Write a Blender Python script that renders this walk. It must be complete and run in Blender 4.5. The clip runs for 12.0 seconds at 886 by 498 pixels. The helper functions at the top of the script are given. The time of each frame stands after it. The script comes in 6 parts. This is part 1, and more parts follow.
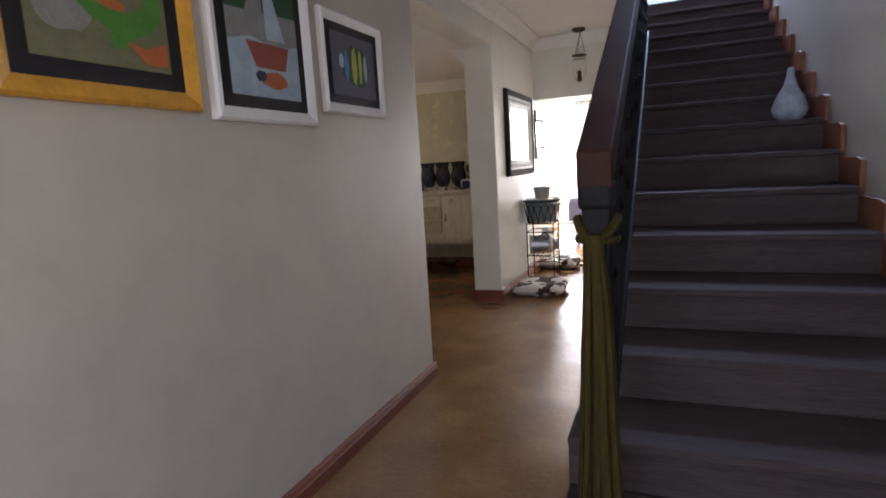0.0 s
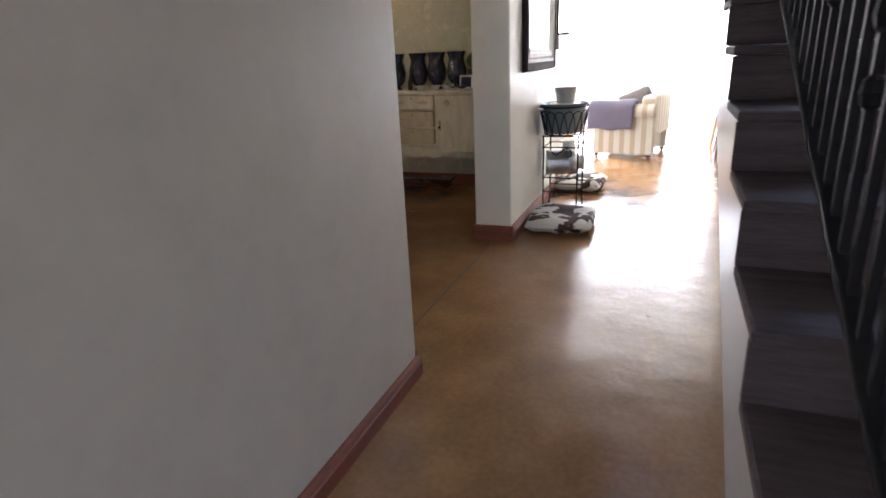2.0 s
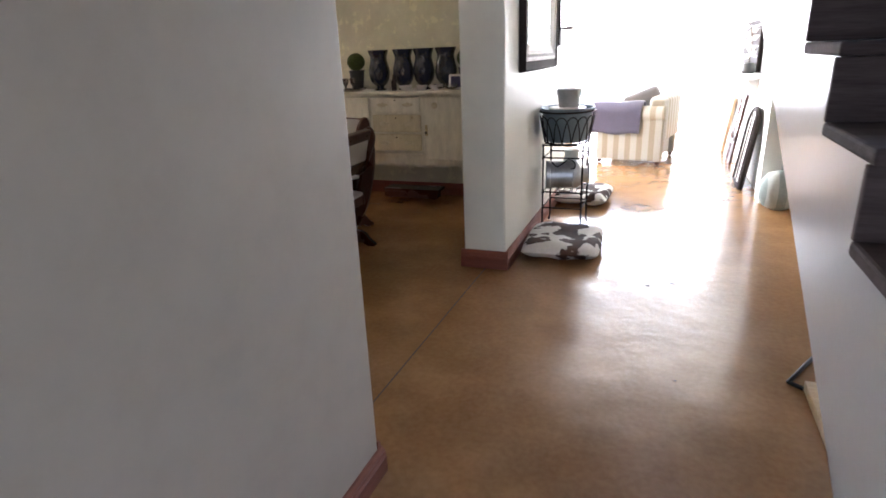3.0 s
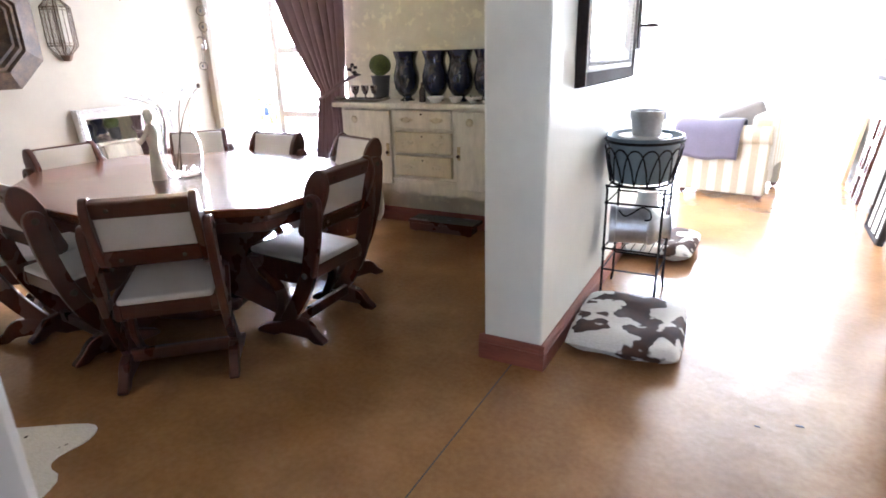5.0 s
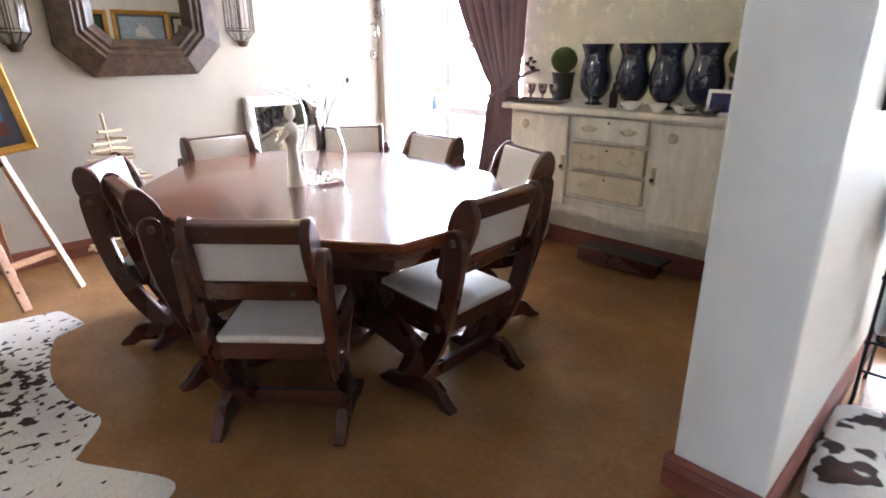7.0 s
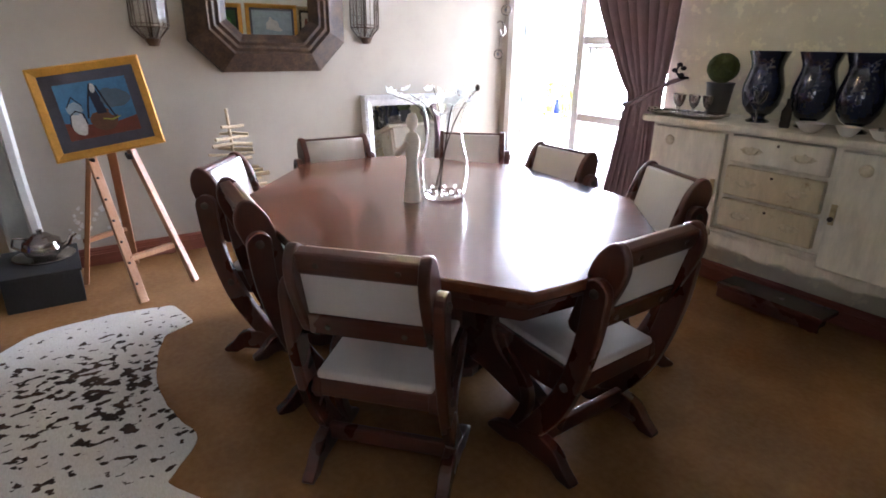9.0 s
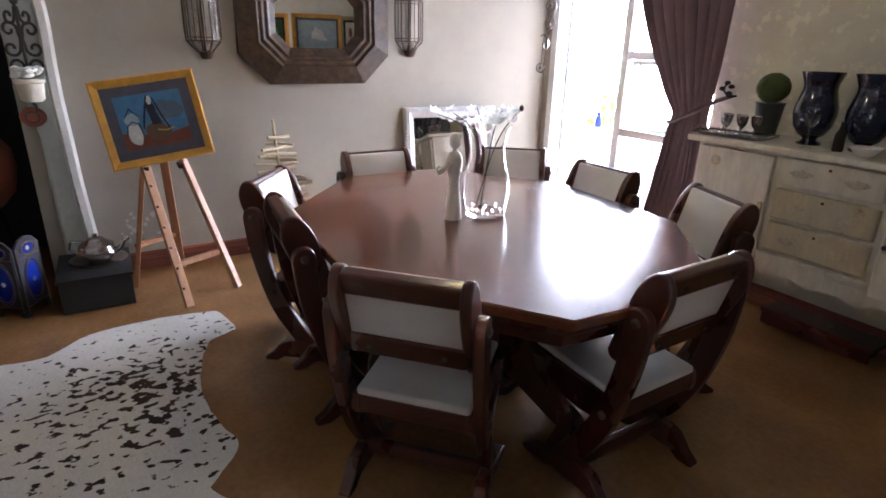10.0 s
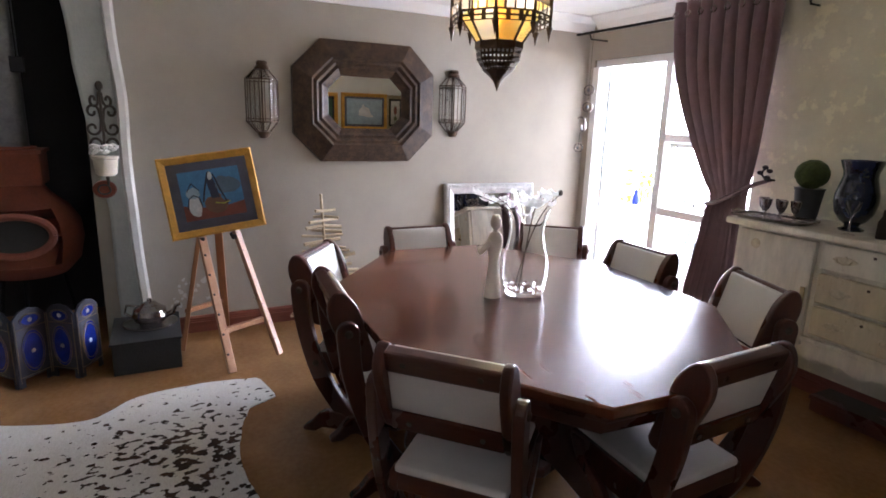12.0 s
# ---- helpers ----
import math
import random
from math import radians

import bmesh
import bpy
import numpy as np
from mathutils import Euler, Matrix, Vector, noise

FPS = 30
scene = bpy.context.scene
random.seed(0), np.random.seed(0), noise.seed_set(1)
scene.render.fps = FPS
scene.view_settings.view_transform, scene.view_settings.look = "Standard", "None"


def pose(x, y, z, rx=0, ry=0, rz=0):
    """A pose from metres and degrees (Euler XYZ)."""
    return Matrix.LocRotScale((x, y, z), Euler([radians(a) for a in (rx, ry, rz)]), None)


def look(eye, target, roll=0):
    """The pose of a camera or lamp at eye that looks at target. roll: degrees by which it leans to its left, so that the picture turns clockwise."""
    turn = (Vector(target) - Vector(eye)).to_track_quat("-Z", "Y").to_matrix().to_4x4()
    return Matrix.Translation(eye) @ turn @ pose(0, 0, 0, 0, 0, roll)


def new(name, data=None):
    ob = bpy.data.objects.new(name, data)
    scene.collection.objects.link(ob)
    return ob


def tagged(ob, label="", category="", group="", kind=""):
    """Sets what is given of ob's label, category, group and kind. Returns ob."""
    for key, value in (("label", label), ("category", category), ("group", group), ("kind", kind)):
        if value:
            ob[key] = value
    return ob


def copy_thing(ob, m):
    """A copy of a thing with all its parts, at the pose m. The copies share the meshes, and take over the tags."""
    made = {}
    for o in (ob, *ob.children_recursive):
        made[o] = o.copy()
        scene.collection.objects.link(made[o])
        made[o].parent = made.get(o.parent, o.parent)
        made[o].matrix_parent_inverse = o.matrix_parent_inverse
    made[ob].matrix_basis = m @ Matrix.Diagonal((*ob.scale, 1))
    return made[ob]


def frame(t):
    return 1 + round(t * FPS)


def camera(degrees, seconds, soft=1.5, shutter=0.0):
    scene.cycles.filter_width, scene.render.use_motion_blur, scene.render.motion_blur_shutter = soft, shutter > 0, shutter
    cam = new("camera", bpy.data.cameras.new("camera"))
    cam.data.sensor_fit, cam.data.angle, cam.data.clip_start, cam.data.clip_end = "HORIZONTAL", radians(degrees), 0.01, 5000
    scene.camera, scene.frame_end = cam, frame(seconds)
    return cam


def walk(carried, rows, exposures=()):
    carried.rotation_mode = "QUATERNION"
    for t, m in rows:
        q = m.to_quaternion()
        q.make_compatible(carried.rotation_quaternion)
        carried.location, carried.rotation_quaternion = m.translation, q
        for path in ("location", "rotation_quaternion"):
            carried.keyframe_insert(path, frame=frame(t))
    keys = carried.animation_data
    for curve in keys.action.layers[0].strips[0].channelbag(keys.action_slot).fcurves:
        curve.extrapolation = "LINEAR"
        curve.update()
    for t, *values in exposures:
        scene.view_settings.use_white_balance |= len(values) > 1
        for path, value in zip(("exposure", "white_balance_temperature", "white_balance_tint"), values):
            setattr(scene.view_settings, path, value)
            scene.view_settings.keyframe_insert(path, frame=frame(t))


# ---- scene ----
cam = camera(76.1, 12.0, 1.7, 0.3)
PATH = [
    (0, (0.547, 0.424, 1.377), (-0.192, 2.26, 1.084), -3.4),
    (0.5, (0.426, 0.737, 1.387), (-0.317, 2.539, 0.938), -3.2),
    (1, (0.288, 1.038, 1.346), (-0.449, 2.812, 0.788), -3.0),
    (1.5, (0.171, 1.337, 1.348), (-0.552, 3.102, 0.743), -2.8),
    (2, (0.075, 1.696, 1.347), (-0.634, 3.454, 0.71), -2.7),
    (2.5, (-0.012, 2.021, 1.338), (-0.712, 3.779, 0.691), -2.8),
    (3, (-0.077, 2.331, 1.351), (-0.774, 4.09, 0.701), -2.4),
    (4.8, (-0.264, 3.419, 1.344), (-1.128, 5.108, 0.71), -1.7),
    (5, (-0.269, 3.502, 1.372), (-1.174, 5.165, 0.726), -1.6),
    (5.5, (-0.338, 3.711, 1.365), (-1.385, 5.287, 0.718), -1.3),
    (6, (-0.461, 3.885, 1.369), (-1.624, 5.375, 0.716), -0.9),
    (6.5, (-0.577, 3.995, 1.369), (-1.829, 5.409, 0.712), -0.5),
    (7, (-0.698, 4.088, 1.386), (-2.038, 5.414, 0.72), -0.3),
    (7.5, (-0.808, 4.179, 1.395), (-2.223, 5.423, 0.723), 0.0),
    (9.5, (-1.032, 4.219, 1.452), (-2.619, 5.227, 0.77), 1.1),
    (10, (-1.03, 4.196, 1.485), (-2.651, 5.156, 0.815), 1.3),
    (10.5, (-1.025, 4.179, 1.508), (-2.682, 5.105, 0.878), 1.5),
    (11, (-1.011, 4.171, 1.528), (-2.703, 5.07, 0.953), 1.6),
    (11.5, (-1.0, 4.152, 1.545), (-2.717, 5.042, 1.036), 1.7),
    (12, (-0.992, 4.146, 1.55), (-2.732, 5.025, 1.103), 1.8),
]
EXPOSURES = [(0, 1.85, 6500, 21), (1.5, 1.95, 6350, 19), (3, 2.25, 6150, 18), (5, 2.9, 5750, 17), (6.5, 3.1, 5700, 17), (7.5, 2.95, 5600, 17), (9.5, 2.15, 5600, 19), (12, 1.9, 5650, 19)]
walk(cam, [(t, look(eye, target, roll)) for t, eye, target, roll in PATH], EXPOSURES)
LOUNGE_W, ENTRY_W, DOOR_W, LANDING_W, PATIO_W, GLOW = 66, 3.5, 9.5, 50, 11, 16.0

# ---- light ----
world = bpy.data.worlds.new("daylight")
scene.world = world
world.use_nodes = True
wn = world.node_tree
sky = wn.nodes.new("ShaderNodeTexSky")
sky.sky_type, sky.sun_disc = "NISHITA", False
sky.sun_elevation, sky.sun_rotation = radians(52), radians(285)
wn.links.new(sky.outputs[0], wn.nodes["Background"].inputs[0])
wn.nodes["Background"].inputs[1].default_value = 0.15

sun_data = bpy.data.lights.new("sun", "SUN")
sun_data.energy, sun_data.angle, sun_data.color = 4.5, radians(0.5), (1, 0.95, 0.88)
sun = new("sun", sun_data)
# high sun beyond the west wall: azimuth 285 degrees clockwise from +y
_el, _az = radians(52), radians(285)
sun.matrix_world = look((0, 0, 0), (-math.sin(_az) * math.cos(_el), -math.cos(_az) * math.cos(_el), -math.sin(_el)))


def opening_light(name, at, target, w, h, watts, colour):
    d = bpy.data.lights.new(name, "AREA")
    d.shape, d.size, d.size_y, d.energy, d.color = "RECTANGLE", w, h, watts, colour
    ob = new(name, d)
    ob.matrix_world = look(at, target)
    return ob


# area lamps standing in for sky light
opening_light("lounge_skylight", (-0.4, 12.55, 1.25), (-0.4, 0, 1.25), 2.3, 2.3, LOUNGE_W, (0.93, 0.965, 1.0))
# side lamp added behind the start to brighten the hall wall; no window known
opening_light("entry_side_fill", (1.40, -0.80, 1.55), (-1.0, -0.30, 1.35), 1.7, 1.2, ENTRY_W, (1.0, 0.95, 0.90))
opening_light("entry_door_skylight", (0.0, -2.35, 1.35), (0, 3, 1.2), 1.5, 2.0, DOOR_W, (0.70, 0.82, 1.0))
# unseen lamp before the solid landing wall, for bluish light from upstairs
opening_light("landing_skylight", (0.8, 7.75, 4.2), (0.8, 3, 1.6), 0.9, 1.0, LANDING_W, (0.50, 0.66, 1.0))
# two added lamps outside the patio doors, hidden from view, brightening the dining room
opening_light("patio_sky_fill", (-4.25, 8.3, 2.75), (-3.9, 6.2, 0.6), 1.9, 1.0, PATIO_W, (0.85, 0.93, 1.0))
opening_light("patio_side_fill", (-3.35, 8.35, 1.55), (-5.2, 6.7, 1.2), 0.9, 1.5, 5.0, (0.93, 0.965, 1.0))

# ---- materials ----


def _nodes(name):
    m = bpy.data.materials.new(name)
    m.use_nodes = True
    return m, m.node_tree, m.node_tree.nodes["Principled BSDF"]


def _noise(t, vec, scale, detail=4.0, rough=0.55):
    n = t.nodes.new("ShaderNodeTexNoise")
    n.inputs["Scale"].default_value, n.inputs["Detail"].default_value, n.inputs["Roughness"].default_value = scale, detail, rough
    t.links.new(vec, n.inputs["Vector"])
    return n.outputs["Fac"]


def _ramp(t, fac, *stops):
    r = t.nodes.new("ShaderNodeValToRGB")
    while len(r.color_ramp.elements) < len(stops):
        r.color_ramp.elements.new(0.5)
    for e, (p, c) in zip(r.color_ramp.elements, stops):
        e.position, e.color = p, (*c, 1) if len(c) == 3 else c
    t.links.new(fac, r.inputs[0])
    return r.outputs[0]


def _mix(t, fac, a, b, kind="MIX"):
    m = t.nodes.new("ShaderNodeMix")
    m.data_type, m.blend_type = "RGBA", kind
    for s, v in ((m.inputs[0], fac), (m.inputs[6], a), (m.inputs[7], b)):
        if isinstance(v, (int, float)):
            s.default_value = v
        elif isinstance(v, tuple):
            s.default_value = (*v, 1)
        else:
            t.links.new(v, s)
    return m.outputs[2]


def _coords(t, stretch=(1, 1, 1), kind="Object"):
    c = t.nodes.new("ShaderNodeTexCoord")
    mp = t.nodes.new("ShaderNodeMapping")
    mp.inputs["Scale"].default_value = stretch
    t.links.new(c.outputs[kind], mp.inputs["Vector"])
    return mp.outputs[0]


def _bump(t, p, height, strength, dist=0.01):
    b = t.nodes.new("ShaderNodeBump")
    b.inputs["Strength"].default_value, b.inputs["Distance"].default_value = strength, dist
    t.links.new(height, b.inputs["Height"])
    t.links.new(b.outputs[0], p.inputs["Normal"])


def _grey(v):
    return (v, v, v)


def mat(name, base, rough=0.6, metal=0.0, var=0.18, scale=5.0, fine=70.0, bump=0.15, stretch=(1, 1, 1), coat=0.0, sheen=0.0):
    """A plain surface with blotches and fine grain."""
    m, t, p = _nodes(name)
    v = _coords(t, stretch)
    big, small = _noise(t, v, scale), _noise(t, v, fine, 3)
    lo, hi = tuple(c * (1 - var) for c in base), tuple(min(1, c * (1 + var)) for c in base)
    col = _ramp(t, big, (0.3, lo), (0.7, hi))
    col = _mix(t, 0.35, col, _ramp(t, small, (0.3, lo), (0.7, hi)))
    t.links.new(col, p.inputs["Base Color"])
    p.inputs["Metallic"].default_value = metal
    t.links.new(_ramp(t, big, (0.2, _grey(max(0.02, rough * 0.85))), (0.8, _grey(min(1, rough * 1.15)))), p.inputs["Roughness"])
    p.inputs["Coat Weight"].default_value, p.inputs["Coat Roughness"].default_value = coat, 0.12
    p.inputs["Sheen Weight"].default_value = sheen
    _bump(t, p, small, bump, 0.004)
    return m


def wood(name, dark, light, rough=0.35, along=2, scale=9.0, coat=0.2, bump=0.2):
    """Grained timber; the grain runs along axis 0, 1 or 2 of the object."""
    m, t, p = _nodes(name)
    s = [7.0, 7.0, 7.0]
    s[along] = 0.5
    v = _coords(t, s)
    g, f, blot = _noise(t, v, scale * 0.5, 8, 0.65), _noise(t, v, scale * 4, 4), _noise(t, _coords(t), 2.5)
    col = _ramp(t, g, (0.3, dark), (0.55, tuple((a + b) / 2 for a, b in zip(dark, light))), (0.75, light))
    col = _mix(t, 0.3, col, _ramp(t, f, (0.35, dark), (0.7, light)))
    col = _mix(t, 0.5, col, _ramp(t, blot, (0.3, _grey(0.6)), (0.7, _grey(1.0))), "MULTIPLY")
    t.links.new(col, p.inputs["Base Color"])
    t.links.new(_ramp(t, blot, (0.2, _grey(rough * 0.85)), (0.8, _grey(min(1, rough * 1.15)))), p.inputs["Roughness"])
    p.inputs["Coat Weight"].default_value, p.inputs["Coat Roughness"].default_value = coat, 0.1
    _bump(t, p, g, bump, 0.002)
    return m


def plaster(name, base, warm, rough=0.55, scuff=0.25, bump=0.25):
    """Painted, hand-floated wall plaster with scuffs and faint drifts of colour."""
    m, t, p = _nodes(name)
    v = _coords(t)
    big, mid, fine = _noise(t, v, 0.9, 5), _noise(t, v, 4.5, 6, 0.65), _noise(t, v, 55, 4)
    col = _ramp(t, big, (0.35, base), (0.65, warm))
    col = _mix(t, scuff, col, _ramp(t, mid, (0.3, tuple(c * 0.72 for c in base)), (0.5, base), (0.75, tuple(min(1, c * 1.12) for c in warm))))
    t.links.new(col, p.inputs["Base Color"])
    t.links.new(_ramp(t, mid, (0.3, _grey(rough * 0.8)), (0.7, _grey(rough * 1.2))), p.inputs["Roughness"])
    _bump(t, p, _mix(t, 0.35, mid, fine), bump, 0.006)
    return m


def glass(name, tint=(1, 1, 1), rough=0.0, ior=1.45):
    m, t, p = _nodes(name)
    p.inputs["Base Color"].default_value = (*tint, 1)
    p.inputs["Transmission Weight"].default_value, p.inputs["Roughness"].default_value, p.inputs["IOR"].default_value = 1.0, rough, ior
    return m


def screed():
    """Waxed, steel-floated cement screed in ochre brown."""
    m, t, p = _nodes("waxed_screed")
    v = _coords(t)
    big, mid, fine = _noise(t, v, 0.8, 3, 0.5), _noise(t, v, 2.6, 4, 0.55), _noise(t, v, 38, 5)
    col = _ramp(t, big, (0.3, (0.18, 0.086, 0.029)), (0.5, (0.25, 0.127, 0.047)), (0.7, (0.335, 0.178, 0.068)))
    col = _mix(t, 0.5, col, _ramp(t, mid, (0.25, (0.13, 0.058, 0.020)), (0.5, (0.23, 0.115, 0.042)), (0.75, (0.38, 0.21, 0.09))))
    col = _mix(t, 0.12, col, _ramp(t, fine, (0.35, (0.13, 0.07, 0.035)), (0.65, (0.40, 0.26, 0.15))))
    t.links.new(col, p.inputs["Base Color"])
    t.links.new(_ramp(t, mid, (0.25, _grey(0.15)), (0.75, _grey(0.27))), p.inputs["Roughness"])
    p.inputs["Specular IOR Level"].default_value = 0.5
    _bump(t, p, _mix(t, 0.05, _noise(t, v, 4.5, 3), fine), 0.50, 0.012)
    return m


def peeling_wall():
    """Cream lime wash over older grey and ochre coats, worn in patches."""
    m, t, p = _nodes("worn_limewash")
    v = _coords(t)
    mid, fine, patch = _noise(t, v, 3.2, 9, 0.7), _noise(t, v, 60, 4), _noise(t, v, 7.5, 10, 0.72)
    col = _ramp(t, mid, (0.3, (0.50, 0.475, 0.36)), (0.6, (0.60, 0.575, 0.44)), (0.8, (0.70, 0.67, 0.51)))
    col = _mix(t, _ramp(t, patch, (0.545, _grey(0)), (0.575, _grey(0.55))), col, (0.76, 0.73, 0.52))
    col = _mix(t, _ramp(t, _noise(t, v, 5.0, 12, 0.78), (0.64, _grey(0)), (0.655, _grey(0.6))), col, (0.40, 0.33, 0.23))
    t.links.new(col, p.inputs["Base Color"])
    p.inputs["Roughness"].default_value = 0.75
    _bump(t, p, _mix(t, 0.3, patch, fine), 0.5, 0.006)
    return m


def distressed(name, paint, under, scale=6.0, amount=0.62):
    """Old paint rubbed through to the wood."""
    m, t, p = _nodes(name)
    v, vs = _coords(t), _coords(t, (1, 1, 0.25))
    n, streak, fine = _noise(t, v, scale, 10, 0.75), _noise(t, vs, 14, 6, 0.7), _noise(t, v, 90, 3)
    col = _ramp(t, streak, (0.3, tuple(c * 0.72 for c in paint)), (0.62, paint))
    col = _mix(t, _ramp(t, n, (amount, _grey(0)), (amount + 0.08, _grey(0.85))), col, under)
    t.links.new(col, p.inputs["Base Color"])
    p.inputs["Roughness"].default_value = 0.55
    _bump(t, p, _mix(t, 0.4, n, fine), 0.3, 0.003)
    return m


def cowhide(name, spot, scale, cut, brown=0.3, field=None):
    """White hair with dark patches; field (x, y, radius) gathers the patches round a place."""
    m, t, p = _nodes(name)
    v = _coords(t)
    n = _noise(t, _coords(t, (1.0, 0.72, 1.0)) if field and field[2] > 0.6 else v, scale, 2, 0.45)
    if field:
        sub = t.nodes.new("ShaderNodeVectorMath")
        sub.operation, sub.inputs[1].default_value = "DISTANCE", (field[0], field[1], 0)
        t.links.new(v, sub.inputs[0])
        mr = t.nodes.new("ShaderNodeMapRange")
        mr.inputs[1].default_value, mr.inputs[2].default_value, mr.inputs[3].default_value, mr.inputs[4].default_value = 0.0, field[2], 0.10, -0.13
        t.links.new(sub.outputs["Value"], mr.inputs[0])
        add = t.nodes.new("ShaderNodeMath")
        t.links.new(n, add.inputs[0]), t.links.new(mr.outputs[0], add.inputs[1])
        n = add.outputs[0]
    hair = _noise(t, _coords(t, (1, 4, 1)), 60, 4)
    base = _mix(t, 0.5, _ramp(t, _noise(t, v, 2.2, 4), (0.3, (0.50, 0.47, 0.42)), (0.7, (0.66, 0.64, 0.60))), _ramp(t, hair, (0.3, (0.46, 0.43, 0.39)), (0.7, (0.70, 0.68, 0.65))))
    dark = _mix(t, brown, spot, _ramp(t, _noise(t, v, 9, 3), (0.4, spot), (0.7, (0.16, 0.075, 0.04))))
    col = _mix(t, _ramp(t, n, (cut, _grey(0)), (cut + 0.025, _grey(1))), base, dark)
    t.links.new(col, p.inputs["Base Color"])
    p.inputs["Roughness"].default_value, p.inputs["Specular IOR Level"].default_value = 0.75, 0.2
    _bump(t, p, hair, 0.3, 0.003)
    return m


def burl(name):
    """Dark stained timber, mottled and rubbed back to brown along its faces."""
    m, t, p = _nodes(name)
    v = _coords(t)
    cloud, knot, fine = _noise(t, v, 6, 8, 0.7), _noise(t, v, 17, 6, 0.75), _noise(t, _coords(t, (2, 6, 6)), 34, 5)
    col = _ramp(t, cloud, (0.36, (0.016, 0.009, 0.006)), (0.52, (0.055, 0.030, 0.017)), (0.70, (0.150, 0.088, 0.048)))
    col = _mix(t, 0.45, col, _ramp(t, knot, (0.38, (0.010, 0.006, 0.004)), (0.62, (0.115, 0.066, 0.036))))
    col = _mix(t, 0.2, col, _ramp(t, fine, (0.4, (0.012, 0.007, 0.005)), (0.65, (0.13, 0.08, 0.045))))
    t.links.new(col, p.inputs["Base Color"])
    t.links.new(_ramp(t, knot, (0.3, _grey(0.38)), (0.7, _grey(0.6))), p.inputs["Roughness"])
    p.inputs["Specular IOR Level"].default_value = 0.3
    _bump(t, p, _mix(t, 0.5, knot, fine), 0.35, 0.004)
    return m


def striped(name, a, b, per_metre, axis=0):
    m, t, p = _nodes(name)
    v = _coords(t)
    sep = t.nodes.new("ShaderNodeSeparateXYZ")
    t.links.new(v, sep.inputs[0])
    w = t.nodes.new("ShaderNodeMath")
    w.operation, w.inputs[1].default_value = "MULTIPLY", per_metre
    t.links.new(sep.outputs[axis], w.inputs[0])
    pp = t.nodes.new("ShaderNodeMath")
    pp.operation, pp.inputs[1].default_value = "PINGPONG", 1.0
    t.links.new(w.outputs[0], pp.inputs[0])
    col = _ramp(t, pp.outputs[0], (0.42, a), (0.5, b))
    col = _mix(t, 0.25, col, _ramp(t, _noise(t, v, 90, 3), (0.3, tuple(c * 0.6 for c in a)), (0.7, b)))
    t.links.new(col, p.inputs["Base Color"])
    p.inputs["Roughness"].default_value = 0.85
    _bump(t, p, _noise(t, v, 200, 2), 0.3, 0.002)
    return m


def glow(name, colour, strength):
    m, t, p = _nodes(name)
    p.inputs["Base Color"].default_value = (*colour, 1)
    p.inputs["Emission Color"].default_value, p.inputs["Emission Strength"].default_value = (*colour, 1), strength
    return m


M_FLOOR = screed()
M_WALL = plaster("taupe_paint", (0.495, 0.46, 0.40), (0.535, 0.495, 0.43), 0.45, 0.3)
M_PALE = plaster("pale_paint", (0.66, 0.66, 0.60), (0.72, 0.72, 0.66), 0.5, 0.2)
M_DINING = plaster("beige_paint", (0.355, 0.316, 0.258), (0.395, 0.353, 0.290), 0.6, 0.25)
M_WORN = peeling_wall()
M_ROUGH = plaster("rough_bluegrey_plaster", (0.40, 0.43, 0.41), (0.50, 0.52, 0.49), 0.8, 0.5, 0.9)
M_CEIL = plaster("ceiling_white", (0.76, 0.76, 0.74), (0.80, 0.80, 0.78), 0.8, 0.12, 0.15)
M_WHITE = mat("white_gloss_paint", (0.76, 0.76, 0.75), 0.35, var=0.05, bump=0.08)
M_FLANK = mat("stair_flank_enamel", (0.44, 0.45, 0.46), 0.22, var=0.03, scale=1.5, bump=0.05)
M_BLACK = mat("matt_black", (0.021, 0.020, 0.020), 0.85, var=0.4, bump=0.4)
M_SKIRT = wood("red_stained_skirting", (0.15, 0.038, 0.020), (0.28, 0.080, 0.042), 0.55, 1, coat=0.0)
M_SKIRTX = wood("red_stained_skirting_across", (0.15, 0.038, 0.020), (0.28, 0.080, 0.042), 0.55, 0, coat=0.0)
M_STEP = wood("dark_stair_boards", (0.060, 0.045, 0.044), (0.122, 0.098, 0.097), 0.75, 0, coat=0.0, bump=0.25)
M_STEP.node_tree.nodes["Principled BSDF"].inputs["Specular IOR Level"].default_value = 0.1
M_RED = wood("red_stair_skirting", (0.20, 0.055, 0.022), (0.34, 0.11, 0.045), 0.4, 1)
M_RAIL = wood("dark_rail", (0.026, 0.009, 0.006), (0.052, 0.019, 0.012), 0.55, 1, coat=0.0)
M_IRON = mat("black_iron", (0.012, 0.011, 0.012), 0.6, 0.1, 0.3, 20, bump=0.3)
M_SCONCE = mat("aged_bronze_iron", (0.060, 0.050, 0.042), 0.6, 0.3, 0.4, 25, bump=0.4)
M_GREYIRON = mat("grey_iron", (0.16, 0.16, 0.17), 0.4, 0.7, 0.3, 20, bump=0.3)
M_MAHOG = wood("dark_mahogany", (0.054, 0.0135, 0.0075), (0.096, 0.025, 0.0125), 0.28, 2, coat=0.1, bump=0.02)
M_MAHOGX = wood("dark_mahogany_across", (0.054, 0.0135, 0.0075), (0.096, 0.025, 0.0125), 0.28, 0, coat=0.1, bump=0.02)
M_TOP = wood("polished_table_top", (0.112, 0.031, 0.012), (0.180, 0.053, 0.021), 0.24, 0, 3, coat=0.45, bump=0.0)
M_CUSH = mat("cream_leather", (0.62, 0.595, 0.565), 0.42, var=0.08, fine=140, bump=0.2)
